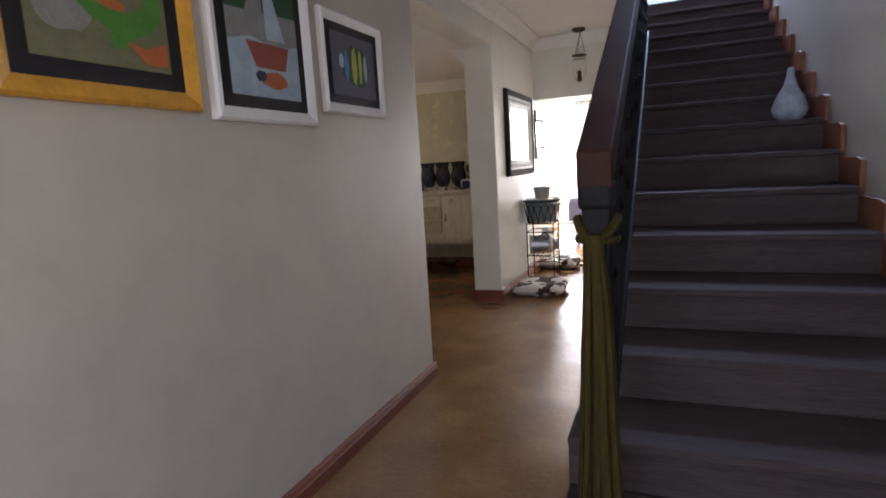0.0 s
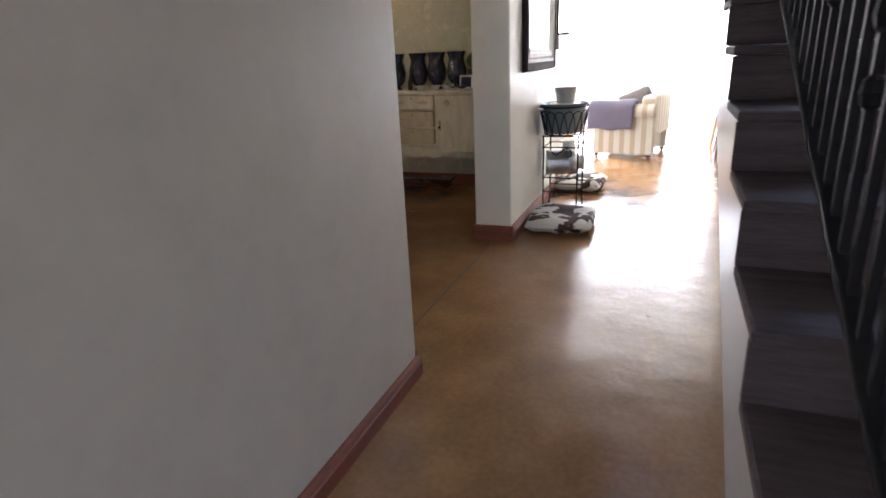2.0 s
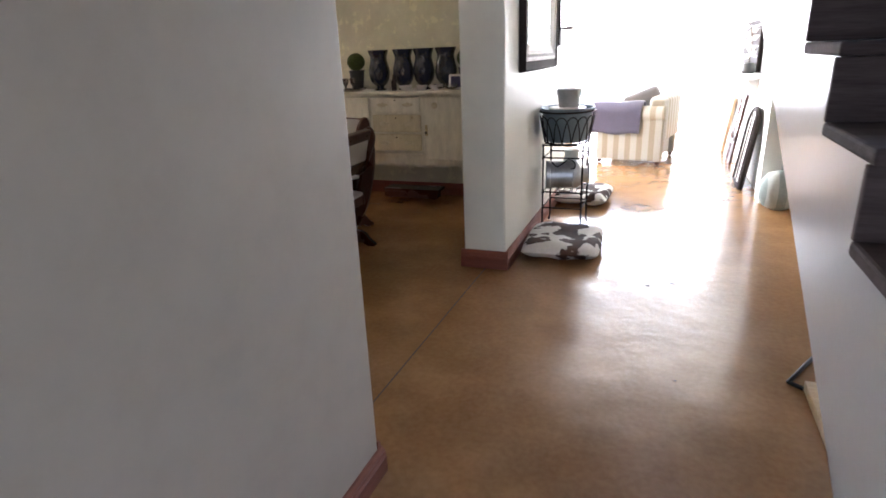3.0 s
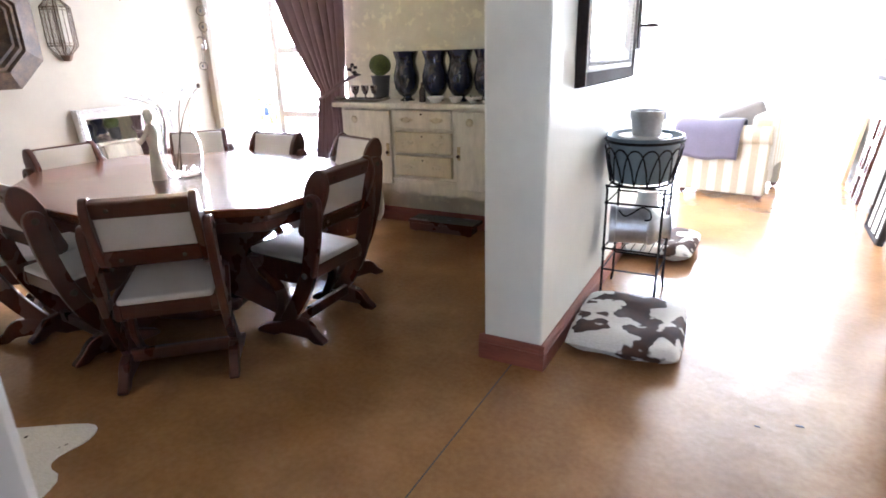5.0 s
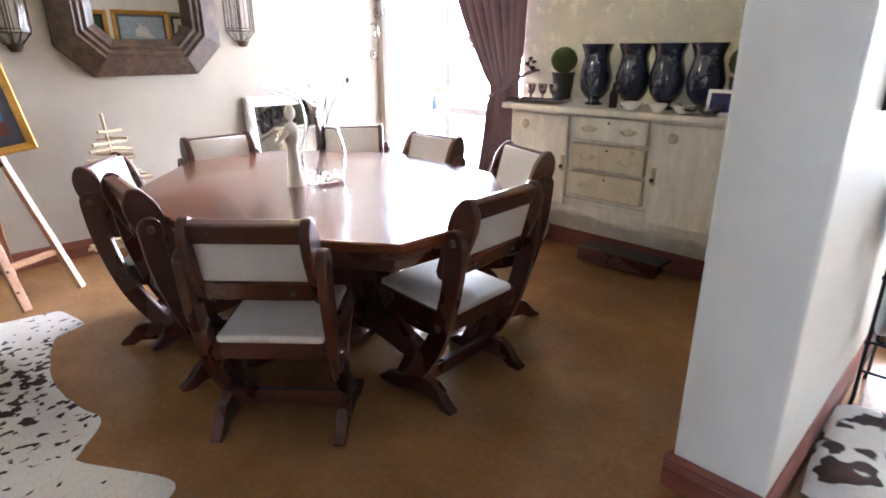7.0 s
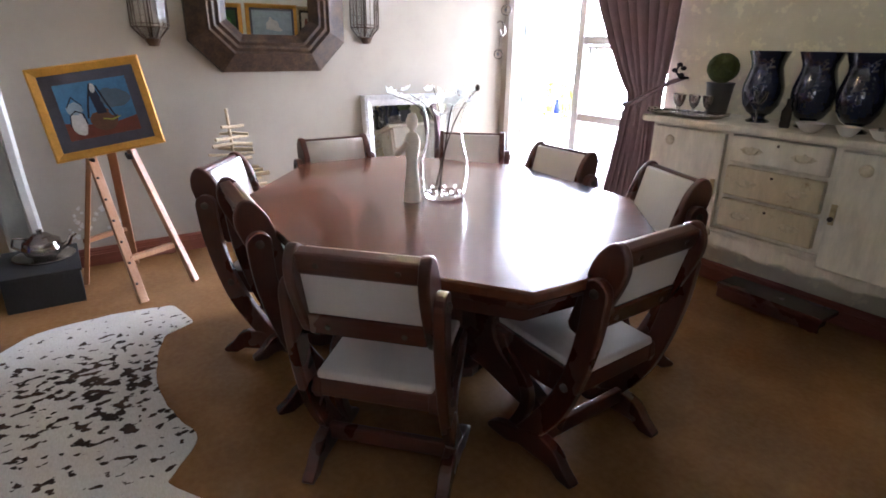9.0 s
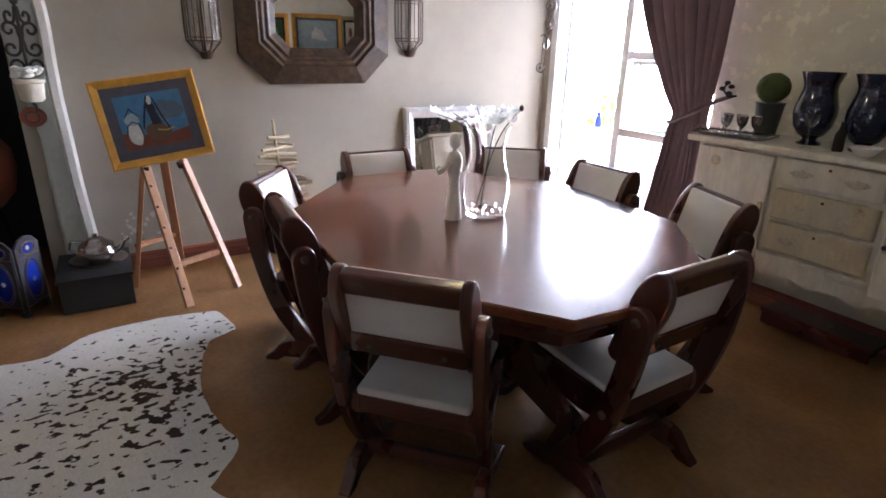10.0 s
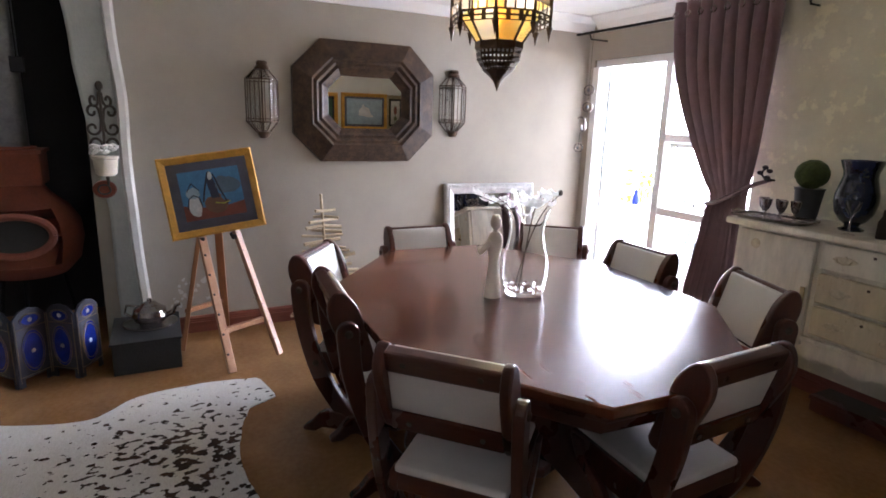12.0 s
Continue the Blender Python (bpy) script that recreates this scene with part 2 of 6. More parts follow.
M_SIDE = distressed("rubbed_cream_paint", (0.68, 0.635, 0.52), (0.22, 0.145, 0.075), 5, 0.66)
M_SIDEW = distressed("worn_drawer_fronts", (0.58, 0.50, 0.34), (0.24, 0.15, 0.07), 6, 0.58)
M_BRASS = mat("dull_brass", (0.42, 0.34, 0.20), 0.4, 0.8, 0.3, 30)
M_CURTAIN = mat("aubergine_velvet", (0.19, 0.118, 0.13), 0.75, var=0.25, scale=8, fine=160, bump=0.3, stretch=(1, 1, 0.3), sheen=0.4)
M_NAVY = mat("navy_glaze", (0.015, 0.019, 0.042), 0.07, var=0.3, bump=0.02, coat=0.6)
M_GLASS = glass("clear_glass", ior=1.3)
M_PANE = glass("window_pane", ior=1.05)
M_CRYSTAL = glass("cut_crystal", (0.95, 0.95, 0.95), 0.05, 1.5)
M_AMBER = glass("amber_glass", (1.0, 0.70, 0.08), 0.3)
M_CLEARISH = glass("frosted_white_glass", (0.95, 0.93, 0.86), 0.35)
M_BRONZE = mat("pierced_bronze", (0.075, 0.045, 0.025), 0.45, 0.7, 0.35, 25, bump=0.3)
M_FRAME = burl("dark_burl_frame")
M_GOLD = mat("gilt_yellow_frame", (0.58, 0.29, 0.035), 0.42, 0.1, 0.25, 12, bump=0.3)
M_PINE = wood("pale_pine", (0.33, 0.155, 0.075), (0.50, 0.275, 0.15), 0.5, 2, coat=0.05)
M_PINEB = wood("orange_pine", (0.30, 0.12, 0.045), (0.46, 0.21, 0.085), 0.5, 2, coat=0.05)
M_DRIFT = wood("driftwood", (0.42, 0.32, 0.19), (0.66, 0.54, 0.36), 0.7, 0, coat=0.0)
M_SILVERF = distressed("silvered_carved_frame", (0.66, 0.65, 0.64), (0.34, 0.33, 0.32), 24, 0.60)
M_SILVER = mat("silver_plate", (0.42, 0.39, 0.37), 0.22, 1.0, 0.15, 15, bump=0.05)
M_STEEL = mat("galvanised_steel", (0.50, 0.51, 0.53), 0.38, 0.9, 0.2, 14, bump=0.1)
M_TUB = mat("blue_grey_enamel", (0.17, 0.225, 0.265), 0.35, 0.3, 0.2, 8, bump=0.1)
M_TERRA = mat("terracotta", (0.19, 0.050, 0.027), 0.75, var=0.3, bump=0.4)
M_BLUE = mat("cobalt_glass_panel", (0.008, 0.022, 0.22), 0.22, var=0.4, scale=14)
M_LEAD = mat("dark_screen_board", (0.018, 0.016, 0.026), 0.5, 0.0, 0.3, 20)
M_GILT = mat("gilt_line", (0.20, 0.145, 0.07), 0.4, 0.6, 0.3, 20)
M_PULL = mat("cream_painted_pulls", (0.50, 0.44, 0.31), 0.5, var=0.25, scale=40)
M_EDGE = plaster("offwhite_plaster_edge", (0.50, 0.48, 0.44), (0.58, 0.56, 0.52), 0.7, 0.4, 0.6)
M_TASSEL = mat("royal_blue_silk", (0.012, 0.03, 0.26), 0.6, var=0.3, scale=30)
M_BONE = mat("carved_cream_figure", (0.68, 0.62, 0.51), 0.65, var=0.1)
M_PETAL = mat("white_petals", (0.84, 0.83, 0.80), 0.7, var=0.06)
_pt = M_PETAL.node_tree
_tl, _mx = _pt.nodes.new("ShaderNodeBsdfTranslucent"), _pt.nodes.new("ShaderNodeMixShader")
_tl.inputs[0].default_value, _mx.inputs[0].default_value = (0.94, 0.93, 0.90, 1), 0.65
_pt.links.new(_pt.nodes["Principled BSDF"].outputs[0], _mx.inputs[1])
_pt.links.new(_tl.outputs[0], _mx.inputs[2])
_pt.links.new(_mx.outputs[0], _pt.nodes["Material Output"].inputs[0])
M_TWIG = mat("dark_twig", (0.05, 0.03, 0.02), 0.7, var=0.3)
M_MOSS = mat("clipped_moss", (0.055, 0.075, 0.018), 0.9, var=0.5, scale=30, bump=0.8)
M_POT = mat("charcoal_pot", (0.05, 0.05, 0.052), 0.5, var=0.2)
M_CERAM = mat("white_ceramic", (0.72, 0.70, 0.66), 0.3, var=0.1)
M_BLUEVASE = mat("blue_white_ceramic", (0.38, 0.44, 0.55), 0.25, var=0.35, scale=16)
M_GOURD = striped("striped_gourd_glaze", (0.22, 0.27, 0.25), (0.44, 0.46, 0.42), 14, 0)
M_SOFA = striped("striped_upholstery", (0.27, 0.22, 0.15), (0.40, 0.375, 0.33), 14, 0)
M_SOFAY = striped("striped_upholstery_side", (0.27, 0.22, 0.15), (0.40, 0.375, 0.33), 14, 1)
M_THROW = mat("mauve_throw", (0.068, 0.060, 0.092), 0.9, var=0.2, bump=0.5, sheen=0.3)
M_ROPE = mat("old_gold_rope", (0.046, 0.034, 0.009), 0.85, var=0.5, scale=25, bump=0.7, stretch=(4, 4, 0.6))
M_HIDE = cowhide("speckled_cowhide", (0.020, 0.012, 0.010), 27, 0.575, 0.35, (-3.52, 4.22, 0.95))
M_HIDE2 = cowhide("patched_cowhide", (0.020, 0.010, 0.009), 7.5, 0.47, 0.3, (0.03, 0.06, 0.45))
M_CARD = mat("tan_board", (0.42, 0.28, 0.17), 0.7)
M_PAVE = mat("patio_paving", (0.55, 0.52, 0.47), 0.8)
M_STEAM = mat("dark_brown_frame", (0.030, 0.022, 0.019), 0.85, var=0.35)
M_STEAM.node_tree.nodes["Principled BSDF"].inputs["Specular IOR Level"].default_value = 0.15
for _m in (M_IRON, M_ROPE, M_RAIL):
    _m.node_tree.nodes["Principled BSDF"].inputs["Specular IOR Level"].default_value = 0.15
M_MIRROR, _t, _p = _nodes("mirror_glass")
_p.inputs["Base Color"].default_value, _p.inputs["Metallic"].default_value, _p.inputs["Roughness"].default_value = (0.86, 0.87, 0.86, 1), 1.0, 0.015
M_BULB = glow("lit_bulb", (1.0, 0.84, 0.5), 60)


def flat(name, colour, rough=0.7):
    """Thin painted colour, with brush texture."""
    return mat(name, colour, rough, var=0.22, scale=18, fine=90, bump=0.25)

# ---- mesh helpers ----


def part(name, bm, material, parent=None, label="", smooth=False):
    """Links a bmesh as one mesh object."""
    me = bpy.data.meshes.new(name)
    bmesh.ops.recalc_face_normals(bm, faces=bm.faces)
    bm.to_mesh(me)
    bm.free()
    for mm in material if isinstance(material, (list, tuple)) else (material,):
        me.materials.append(mm)
    if smooth:
        for f in me.polygons:
            f.use_smooth = True
        me.set_sharp_from_angle(angle=radians(40))
    ob = new(name, me)
    ob.parent = parent
    return tagged(ob, label)


def thing(name, label, category, m=None, group="", kind=""):
    ob = new(name)
    ob.empty_display_size = 0.1
    if m is not None:
        ob.matrix_world = m
    return tagged(ob, label, category, group, kind)


def box(x0, y0, z0, x1, y1, z1, bevel=0.0, bm=None, m=None, seg=2):
    out = bm or bmesh.new()
    b = bmesh.new()
    bmesh.ops.create_cube(b, size=1.0)
    bmesh.ops.scale(b, vec=(x1 - x0, y1 - y0, z1 - z0), verts=b.verts)
    bmesh.ops.translate(b, vec=((x0 + x1) / 2, (y0 + y1) / 2, (z0 + z1) / 2), verts=b.verts)
    if bevel:
        bmesh.ops.bevel(b, geom=b.edges[:], offset=bevel, segments=seg, affect="EDGES", profile=0.5)
    return _add(out, b, m)


def _add(out, b, m=None):
    if m is not None:
        bmesh.ops.transform(b, matrix=m, verts=b.verts)
    tmp = bpy.data.meshes.new("tmp")
    b.to_mesh(tmp)
    b.free()
    out.from_mesh(tmp)
    bpy.data.meshes.remove(tmp)
    return out


def prism(pts, depth, plane="yz", at=0.0, bevel=0.0, bm=None, m=None):
    """A flat outline given thickness. plane yz: extruded along x from at, and so on."""
    out = bm or bmesh.new()
    b = bmesh.new()
    put = {"yz": lambda u, v: (at, u, v), "xz": lambda u, v: (u, at, v), "xy": lambda u, v: (u, v, at)}[plane]
    way = {"yz": (depth, 0, 0), "xz": (0, depth, 0), "xy": (0, 0, depth)}[plane]
    f = b.faces.new([b.verts.new(put(u, v)) for u, v in pts])
    r = bmesh.ops.extrude_face_region(b, geom=[f])
    bmesh.ops.translate(b, vec=way, verts=[v for v in r["geom"] if isinstance(v, bmesh.types.BMVert)])
    bmesh.ops.recalc_face_normals(b, faces=b.faces)
    if bevel:
        rim = [e for e in b.edges if len(e.link_faces) == 2 and e.calc_face_angle(0) > 0.9]
        bmesh.ops.bevel(b, geom=rim, offset=bevel, segments=2, affect="EDGES", profile=0.5)
    return _add(out, b, m)


def lathe(profile, seg=28, bm=None, m=None, sx=1.0, sy=1.0, ribs=0, rib=0.0):
    """Turned round z from rows of radius, height."""
    out = bm or bmesh.new()
    b = bmesh.new()
    rings = []
    for r, z in profile:
        ring = []
        for i in range(seg):
            a = 2 * math.pi * i / seg
            rr = max(r, 1e-4) * (1 + rib * math.cos(ribs * a))
            ring.append(b.verts.new((rr * math.cos(a) * sx, rr * math.sin(a) * sy, z)))
        rings.append(ring)
    for u, v in zip(rings, rings[1:]):
        for i in range(seg):
            b.faces.new((u[i], u[(i + 1) % seg], v[(i + 1) % seg], v[i]))
    for ring in (rings[0], rings[-1]):
        if (ring[0].co - ring[seg // 2].co).length > 0.0005:
            b.faces.new(ring)
    return _add(out, b, m)


def tube(pts, r, seg=8, bm=None, m=None, taper=None):
    out = bm or bmesh.new()
    b = bmesh.new()
    P = [Vector(p) for p in pts]
    rings, ref = [], None
    for i, p in enumerate(P):
        d = (P[min(i + 1, len(P) - 1)] - P[max(i - 1, 0)]).normalized()
        if ref is None:
            ref = d.orthogonal().normalized()
        u = (ref - d * ref.dot(d)).normalized()
        ref, w = u, d.cross(u)
        rr = r if taper is None else r + (taper - r) * i / (len(P) - 1)
        rings.append([b.verts.new(p + rr * (u * math.cos(2 * math.pi * k / seg) + w * math.sin(2 * math.pi * k / seg))) for k in range(seg)])
    for a, c in zip(rings, rings[1:]):
        for k in range(seg):
            b.faces.new((a[k], a[(k + 1) % seg], c[(k + 1) % seg], c[k]))
    b.faces.new(rings[0])
    b.faces.new(rings[-1])
    return _add(out, b, m)


def ball(x, y, z, rx, ry=None, rz=None, bm=None, sub=2, rough=0.0):
    out = bm or bmesh.new()
    b = bmesh.new()
    bmesh.ops.create_icosphere(b, subdivisions=sub, radius=1.0)
    for v in b.verts:
        k = 1 + rough * noise.noise(v.co * 4)
        v.co = Vector((v.co.x * rx * k, v.co.y * (ry or rx) * k, v.co.z * (rz or rx) * k)) + Vector((x, y, z))
    return _add(out, b)


def arc(cx, cy, r, a0, a1, n=8):
    return [(cx + r * math.cos(radians(a0 + (a1 - a0) * i / n)), cy + r * math.sin(radians(a0 + (a1 - a0) * i / n))) for i in range(n + 1)]


def smooth_line(pts, n=5):
    """Catmull-Rom through 2D or 3D points."""
    P = [Vector(p) for p in pts]
    out = []
    for i in range(len(P) - 1):
        a, b, c, d = P[max(i - 1, 0)], P[i], P[i + 1], P[min(i + 2, len(P) - 1)]
        for k in range(n):
            s = k / n
            out.append(0.5 * (2 * b + (c - a) * s + (2 * a - 5 * b + 4 * c - d) * s * s + (3 * b - a - 3 * c + d) * s ** 3))
    out.append(P[-1])
    return out


def ngon(n, r, off=0.0, cx=0.0, cy=0.0):
    return [(cx + r * math.cos(radians(off + 360 / n * i)), cy + r * math.sin(radians(off + 360 / n * i))) for i in range(n)]


def structure(name, bm, material, label, category):
    return tagged(part(name, bm, material), label, category, kind="structure")

# ---- structure ----
structure("floor", box(-6.4, -2.8, -0.2, 6.0, 7.90, 0.0), M_FLOOR, "waxed ochre-brown cement screed floor with a soft sheen", "floor")
structure("floor_lounge", box(-3.2, 7.90, -0.2, 6.0, 12.8, 0.0), M_FLOOR, "waxed ochre-brown cement screed floor of the lounge", "floor")
structure("floor_joint", box(-1.116, 3.4, -0.001, -1.110, 5.70, 0.0012), M_TWIG, "dark joint line cut in the screed floor", "floor joint")

for _n, (_x, _y, _r) in enumerate(((0.042, 5.733, 0.014), (-0.10, 5.663, 0.009), (0.35, 3.05, 0.007), (0.05, 4.62, 0.006))):
    structure("floor_chip", prism([(_x + _r * math.cos(a) * (1 + 0.4 * (i % 2)), _y + 0.5 * _r * math.sin(a)) for i, a in enumerate(np.linspace(0, 5.6, 8))], 0.0014, "xy", 0.0), M_TWIG, "small dark chip in the screed", "floor chip")

OPEN_A, OPEN_B, DC, HC = 3.73, 5.71, 2.46, 2.80
structure("wall_hall_south", box(-1.25, -2.6, 0, -0.898, OPEN_A, HC, 0.012), M_WALL, "taupe painted plaster wall with rounded corner", "wall")
structure("wall_hall_north", box(-1.26, OPEN_B, 0, -0.98, 7.66, HC, 0.012), M_PALE, "pale painted plaster wall ending in a pillar", "wall")
structure("wall_header", box(-1.26, OPEN_A, DC + 0.0, -0.985, OPEN_B, HC), M_PALE, "plaster beam over the wide opening", "wall")
structure("wall_lounge_header", box(-0.98, 7.48, 2.095, 1.40, 7.66, HC), M_PALE, "plaster header above the lounge opening", "wall")
structure("wall_stair_end", box(0.74, 7.85, 0, 1.40, 8.05, 5.6), M_PALE, "pale plaster wall end beside the lounge opening", "wall")
structure("wall_stair_end_upper", box(0.10, 7.85, HC, 0.74, 8.05, 5.6), M_PALE, "plaster wall above the stair landing", "wall")
structure("wall_east", box(1.365, 0.1, 0, 1.55, 7.85, 5.6), M_WALL, "taupe plaster wall beside the staircase", "wall")
# made-up opening in the unseen wall, for the side lamp
for nm, b in (("wall_east_south", (1.365, -2.6, 0, 1.55, -1.7, HC)), ("wall_east_sill", (1.365, -1.7, 0, 1.55, 0.1, 0.9)), ("wall_east_head", (1.365, -1.7, 2.2, 1.55, 0.1, HC))):
    structure(nm, box(*b), M_WALL, "unseen taupe plaster wall round the added lamp opening", "wall")
structure("wall_stairwell", box(0.10, 2.2, HC + 0.1, 0.20, 7.85, 5.6), M_WALL, "plaster wall of the upper stairwell", "wall")
structure("wall_stairwell_front", box(0.10, 2.1, HC + 0.1, 1.365, 2.2, 5.6), M_WALL, "plaster wall above the stair foot", "wall")
structure("ceiling_stairwell", box(0.1, 2.1, 5.6, 1.55, 8.05, 5.7), M_CEIL, "white ceiling of the stairwell", "ceiling")
structure("ceiling_hall", box(-1.26, 2.1, HC, 0.20, 7.85, HC + 0.1), M_CEIL, "white plaster hall ceiling", "ceiling")
structure("ceiling_entry", box(-1.26, -2.6, HC, 1.55, 2.1, HC + 0.1), M_CEIL, "white plaster entry ceiling", "ceiling")
structure("floor_landing", box(0.20, 6.83, 2.66, 1.365, 7.85, 2.856), M_STEP, "dark boarded stair landing", "floor")
# wall with the entry door opening behind the start of the walk
for nm, b in (("wall_entry", (-0.953, -2.6, 0, -0.8, -2.45, HC)), ("wall_entry_side", (0.8, -2.6, 0, 1.365, -2.45, HC)), ("wall_entry_header", (-0.8, -2.6, 2.4, 0.8, -2.45, HC))):
    structure(nm, box(*b), M_WALL, "taupe plaster wall round the entry door", "wall")

# dining room
structure("wall_west", box(-5.40, 3.76, 0, -5.22, 7.85, DC + 0.05), M_DINING, "beige painted plaster wall", "wall")
structure("wall_west_recess", box(-6.2, 2.0, 0, -6.05, 3.76, DC + 0.05), M_BLACK, "black back of the fireplace recess", "wall")
structure("wall_recess_side", box(-6.05, 3.76, 0, -5.40, 3.91, DC + 0.05), M_BLACK, "black side of the fireplace recess", "wall")
structure("wall_dining_south", box(-6.2, 2.0, 0, -1.25, 2.15, DC + 0.05), M_DINING, "beige painted plaster wall", "wall")
YW, YD = 7.60, 7.70
structure("wall_north", box(-3.40, YW, 0, -1.26, 7.85, DC + 0.05), M_WORN, "worn cream limewashed wall with peeling patches", "wall")
structure("wall_north_head", box(-5.22, YD, 2.10, -3.40, 7.85, DC + 0.05), M_DINING, "plaster lintel above the patio doors", "wall")
structure("wall_north_jamb", box(-5.22, YD, 0, -5.135, 7.85, 2.10), M_DINING, "narrow plaster jamb beside the patio doors", "wall")
structure("ceiling_dining", box(-6.2, 2.0, DC, -1.26, 7.85, DC + 0.1), M_CEIL, "white plaster dining ceiling", "ceiling")


def cornice(name, a, b, z, inward):
    """A coved plaster moulding along a wall from a to b, facing inward."""
    A, B, n = Vector((*a, 0)), Vector((*b, 0)), Vector((*inward, 0))
    prof = [(0, 0), (0, -0.13), (0.02, -0.13), (0.03, -0.11), (0.06, -0.06), (0.10, -0.03), (0.12, -0.015), (0.12, 0)]
    bm = bmesh.new()
    ends = [[bm.verts.new(p + n * d + Vector((0, 0, z + h))) for d, h in prof] for p in (A, B)]
    for i in range(len(prof)):
        j = (i + 1) % len(prof)
        bm.faces.new((ends[0][i], ends[0][j], ends[1][j], ends[1][i]))
    bm.faces.new(ends[0]), bm.faces.new(ends[1])
    return structure(name, bm, M_CEIL, "white coved plaster cornice", "cornice")


cornice("cornice_west", (-5.22, 3.96), (-5.22, YD), DC, (1, 0))
cornice("cornice_door", (-5.10, YD), (-3.40, YD), DC, (0, -1))
cornice("cornice_north", (-3.40, YW), (-1.26, YW), DC, (0, -1))
cornice("cornice_dining_east", (-1.26, OPEN_B), (-1.26, YW - 0.12), DC, (-1, 0))
cornice("cornice_hall_west", (-0.98, OPEN_B), (-0.98, 7.36), HC, (1, 0))
cornice("cornice_hall_header", (-0.985, OPEN_A), (-0.985, OPEN_B), HC, (1, 0))
cornice("cornice_hall_north", (-0.98, 7.48), (0.20, 7.48), HC, (0, -1))


def skirting(name, a, b, n, material, h=0.12):
    A, B, N = Vector((*a, 0)), Vector((*b, 0)), Vector((*n, 0))
    prof = [(0, 0), (0.022, 0), (0.022, h * 0.62), (0.017, h * 0.66), (0.020, h * 0.72), (0.016, h * 0.80), (0.018, h * 0.86), (0.008, h), (0, h)]
    bm = bmesh.new()
    ends = [[bm.verts.new(p + N * d + Vector((0, 0, z))) for d, z in prof] for p in (A, B)]
    for i in range(len(prof)):
        j = (i + 1) % len(prof)
        bm.faces.new((ends[0][i], ends[0][j], ends[1][j], ends[1][i]))
    bm.faces.new(ends[0]), bm.faces.new(ends[1])
    return structure(name, bm, material, "red-brown stained moulded timber skirting", "skirting")


skirting("baseboard_hall_south", (-0.898, -2.4), (-0.898, OPEN_A + 0.014), (1, 0), M_SKIRT, 0.095)
skirting("baseboard_opening_south", (-1.25, OPEN_A), (-0.898, OPEN_A), (0, 1), M_SKIRTX)
skirting("baseboard_pillar", (-1.28, OPEN_B), (-0.96, OPEN_B), (0, -1), M_SKIRTX)
skirting("baseboard_hall_north", (-0.98, OPEN_B), (-0.98, 7.66), (1, 0), M_SKIRT)
skirting("baseboard_dining_east", (-1.26, OPEN_B), (-1.26, YW), (-1, 0), M_SKIRT)
skirting("baseboard_north", (-3.38, YW), (-1.30, YW), (0, -1), M_SKIRTX)
skirting("baseboard_west", (-5.22, 4.02), (-5.22, YD), (1, 0), M_SKIRT)

# rough plaster pier beside the fireplace, edges wavering
bm = box(-5.42, 3.70, 0, -5.165, 3.98, DC, 0.02)
bmesh.ops.subdivide_edges(bm, edges=[e for e in bm.edges if abs(e.verts[0].co.z - e.verts[1].co.z) > 1], cuts=26)
for v in bm.verts:
    if v.co.y < 3.84:
        v.co.y += 0.14 * min(1.0, max(0.0, (2.1 - v.co.z) / 1.2))
for v in bm.verts:
    v.co.y += (0.02 - 0.04 * v.co.z) * (1.0 if v.co.y > 3.9 else 0.2) + 0.022 * noise.noise((v.co.y * 3, 0.3, v.co.z * 2.2)) + (0.006 * noise.noise((1.0, v.co.y, v.co.z * 9)))
structure("wall_fireplace_pier", bm, M_ROUGH, "rough blue-grey plaster pier with wavering edges", "pier")
# off-white edge strip; its paler colour also carries the door light on the corner
bm = prism([(-5.165, 3.965), (-5.135, 3.98), (-5.14, 4.015), (-5.22, 4.03), (-5.22, 3.965)], DC, "xy", 0.0)
bmesh.ops.subdivide_edges(bm, edges=[e for e in bm.edges if abs(e.verts[0].co.z - e.verts[1].co.z) > 1], cuts=26)
for v in bm.verts:
    v.co.y += (0.02 - 0.04 * v.co.z) + 0.022 * noise.noise((12.0, 0.3, v.co.z * 2.2))
structure("trim_pier_edge", bm, M_EDGE, "off-white rounded plaster pier edge, lightened for door light", "trim")

# lounge shell, glazed on two sides
structure("wall_lounge_mantel", box(0.78, 8.05, 0, 0.96, 12.8, 2.9), M_PALE, "pale plaster lounge wall", "wall")
structure("wall_lounge_far_head", box(-3.2, 12.6, 2.45, 0.78, 12.8, 2.9), M_PALE, "plaster head over the lounge doors", "wall")
structure("wall_lounge_far_west", box(-3.2, 12.6, 0, -1.6, 12.8, 2.45), M_PALE, "pale plaster lounge wall", "wall")
structure("wall_lounge_west_head", box(-3.2, 8.05, 2.45, -3.05, 12.6, 2.9), M_PALE, "plaster head over the lounge windows", "wall")
structure("wall_lounge_south", box(-3.2, 7.86, 0, -0.98, 8.05, 2.9), M_PALE, "pale plaster lounge wall", "wall")
structure("ceiling_lounge", box(-3.2, 7.66, 2.9, 0.96, 12.8, 3.0), M_CEIL, "white lounge ceiling", "ceiling")

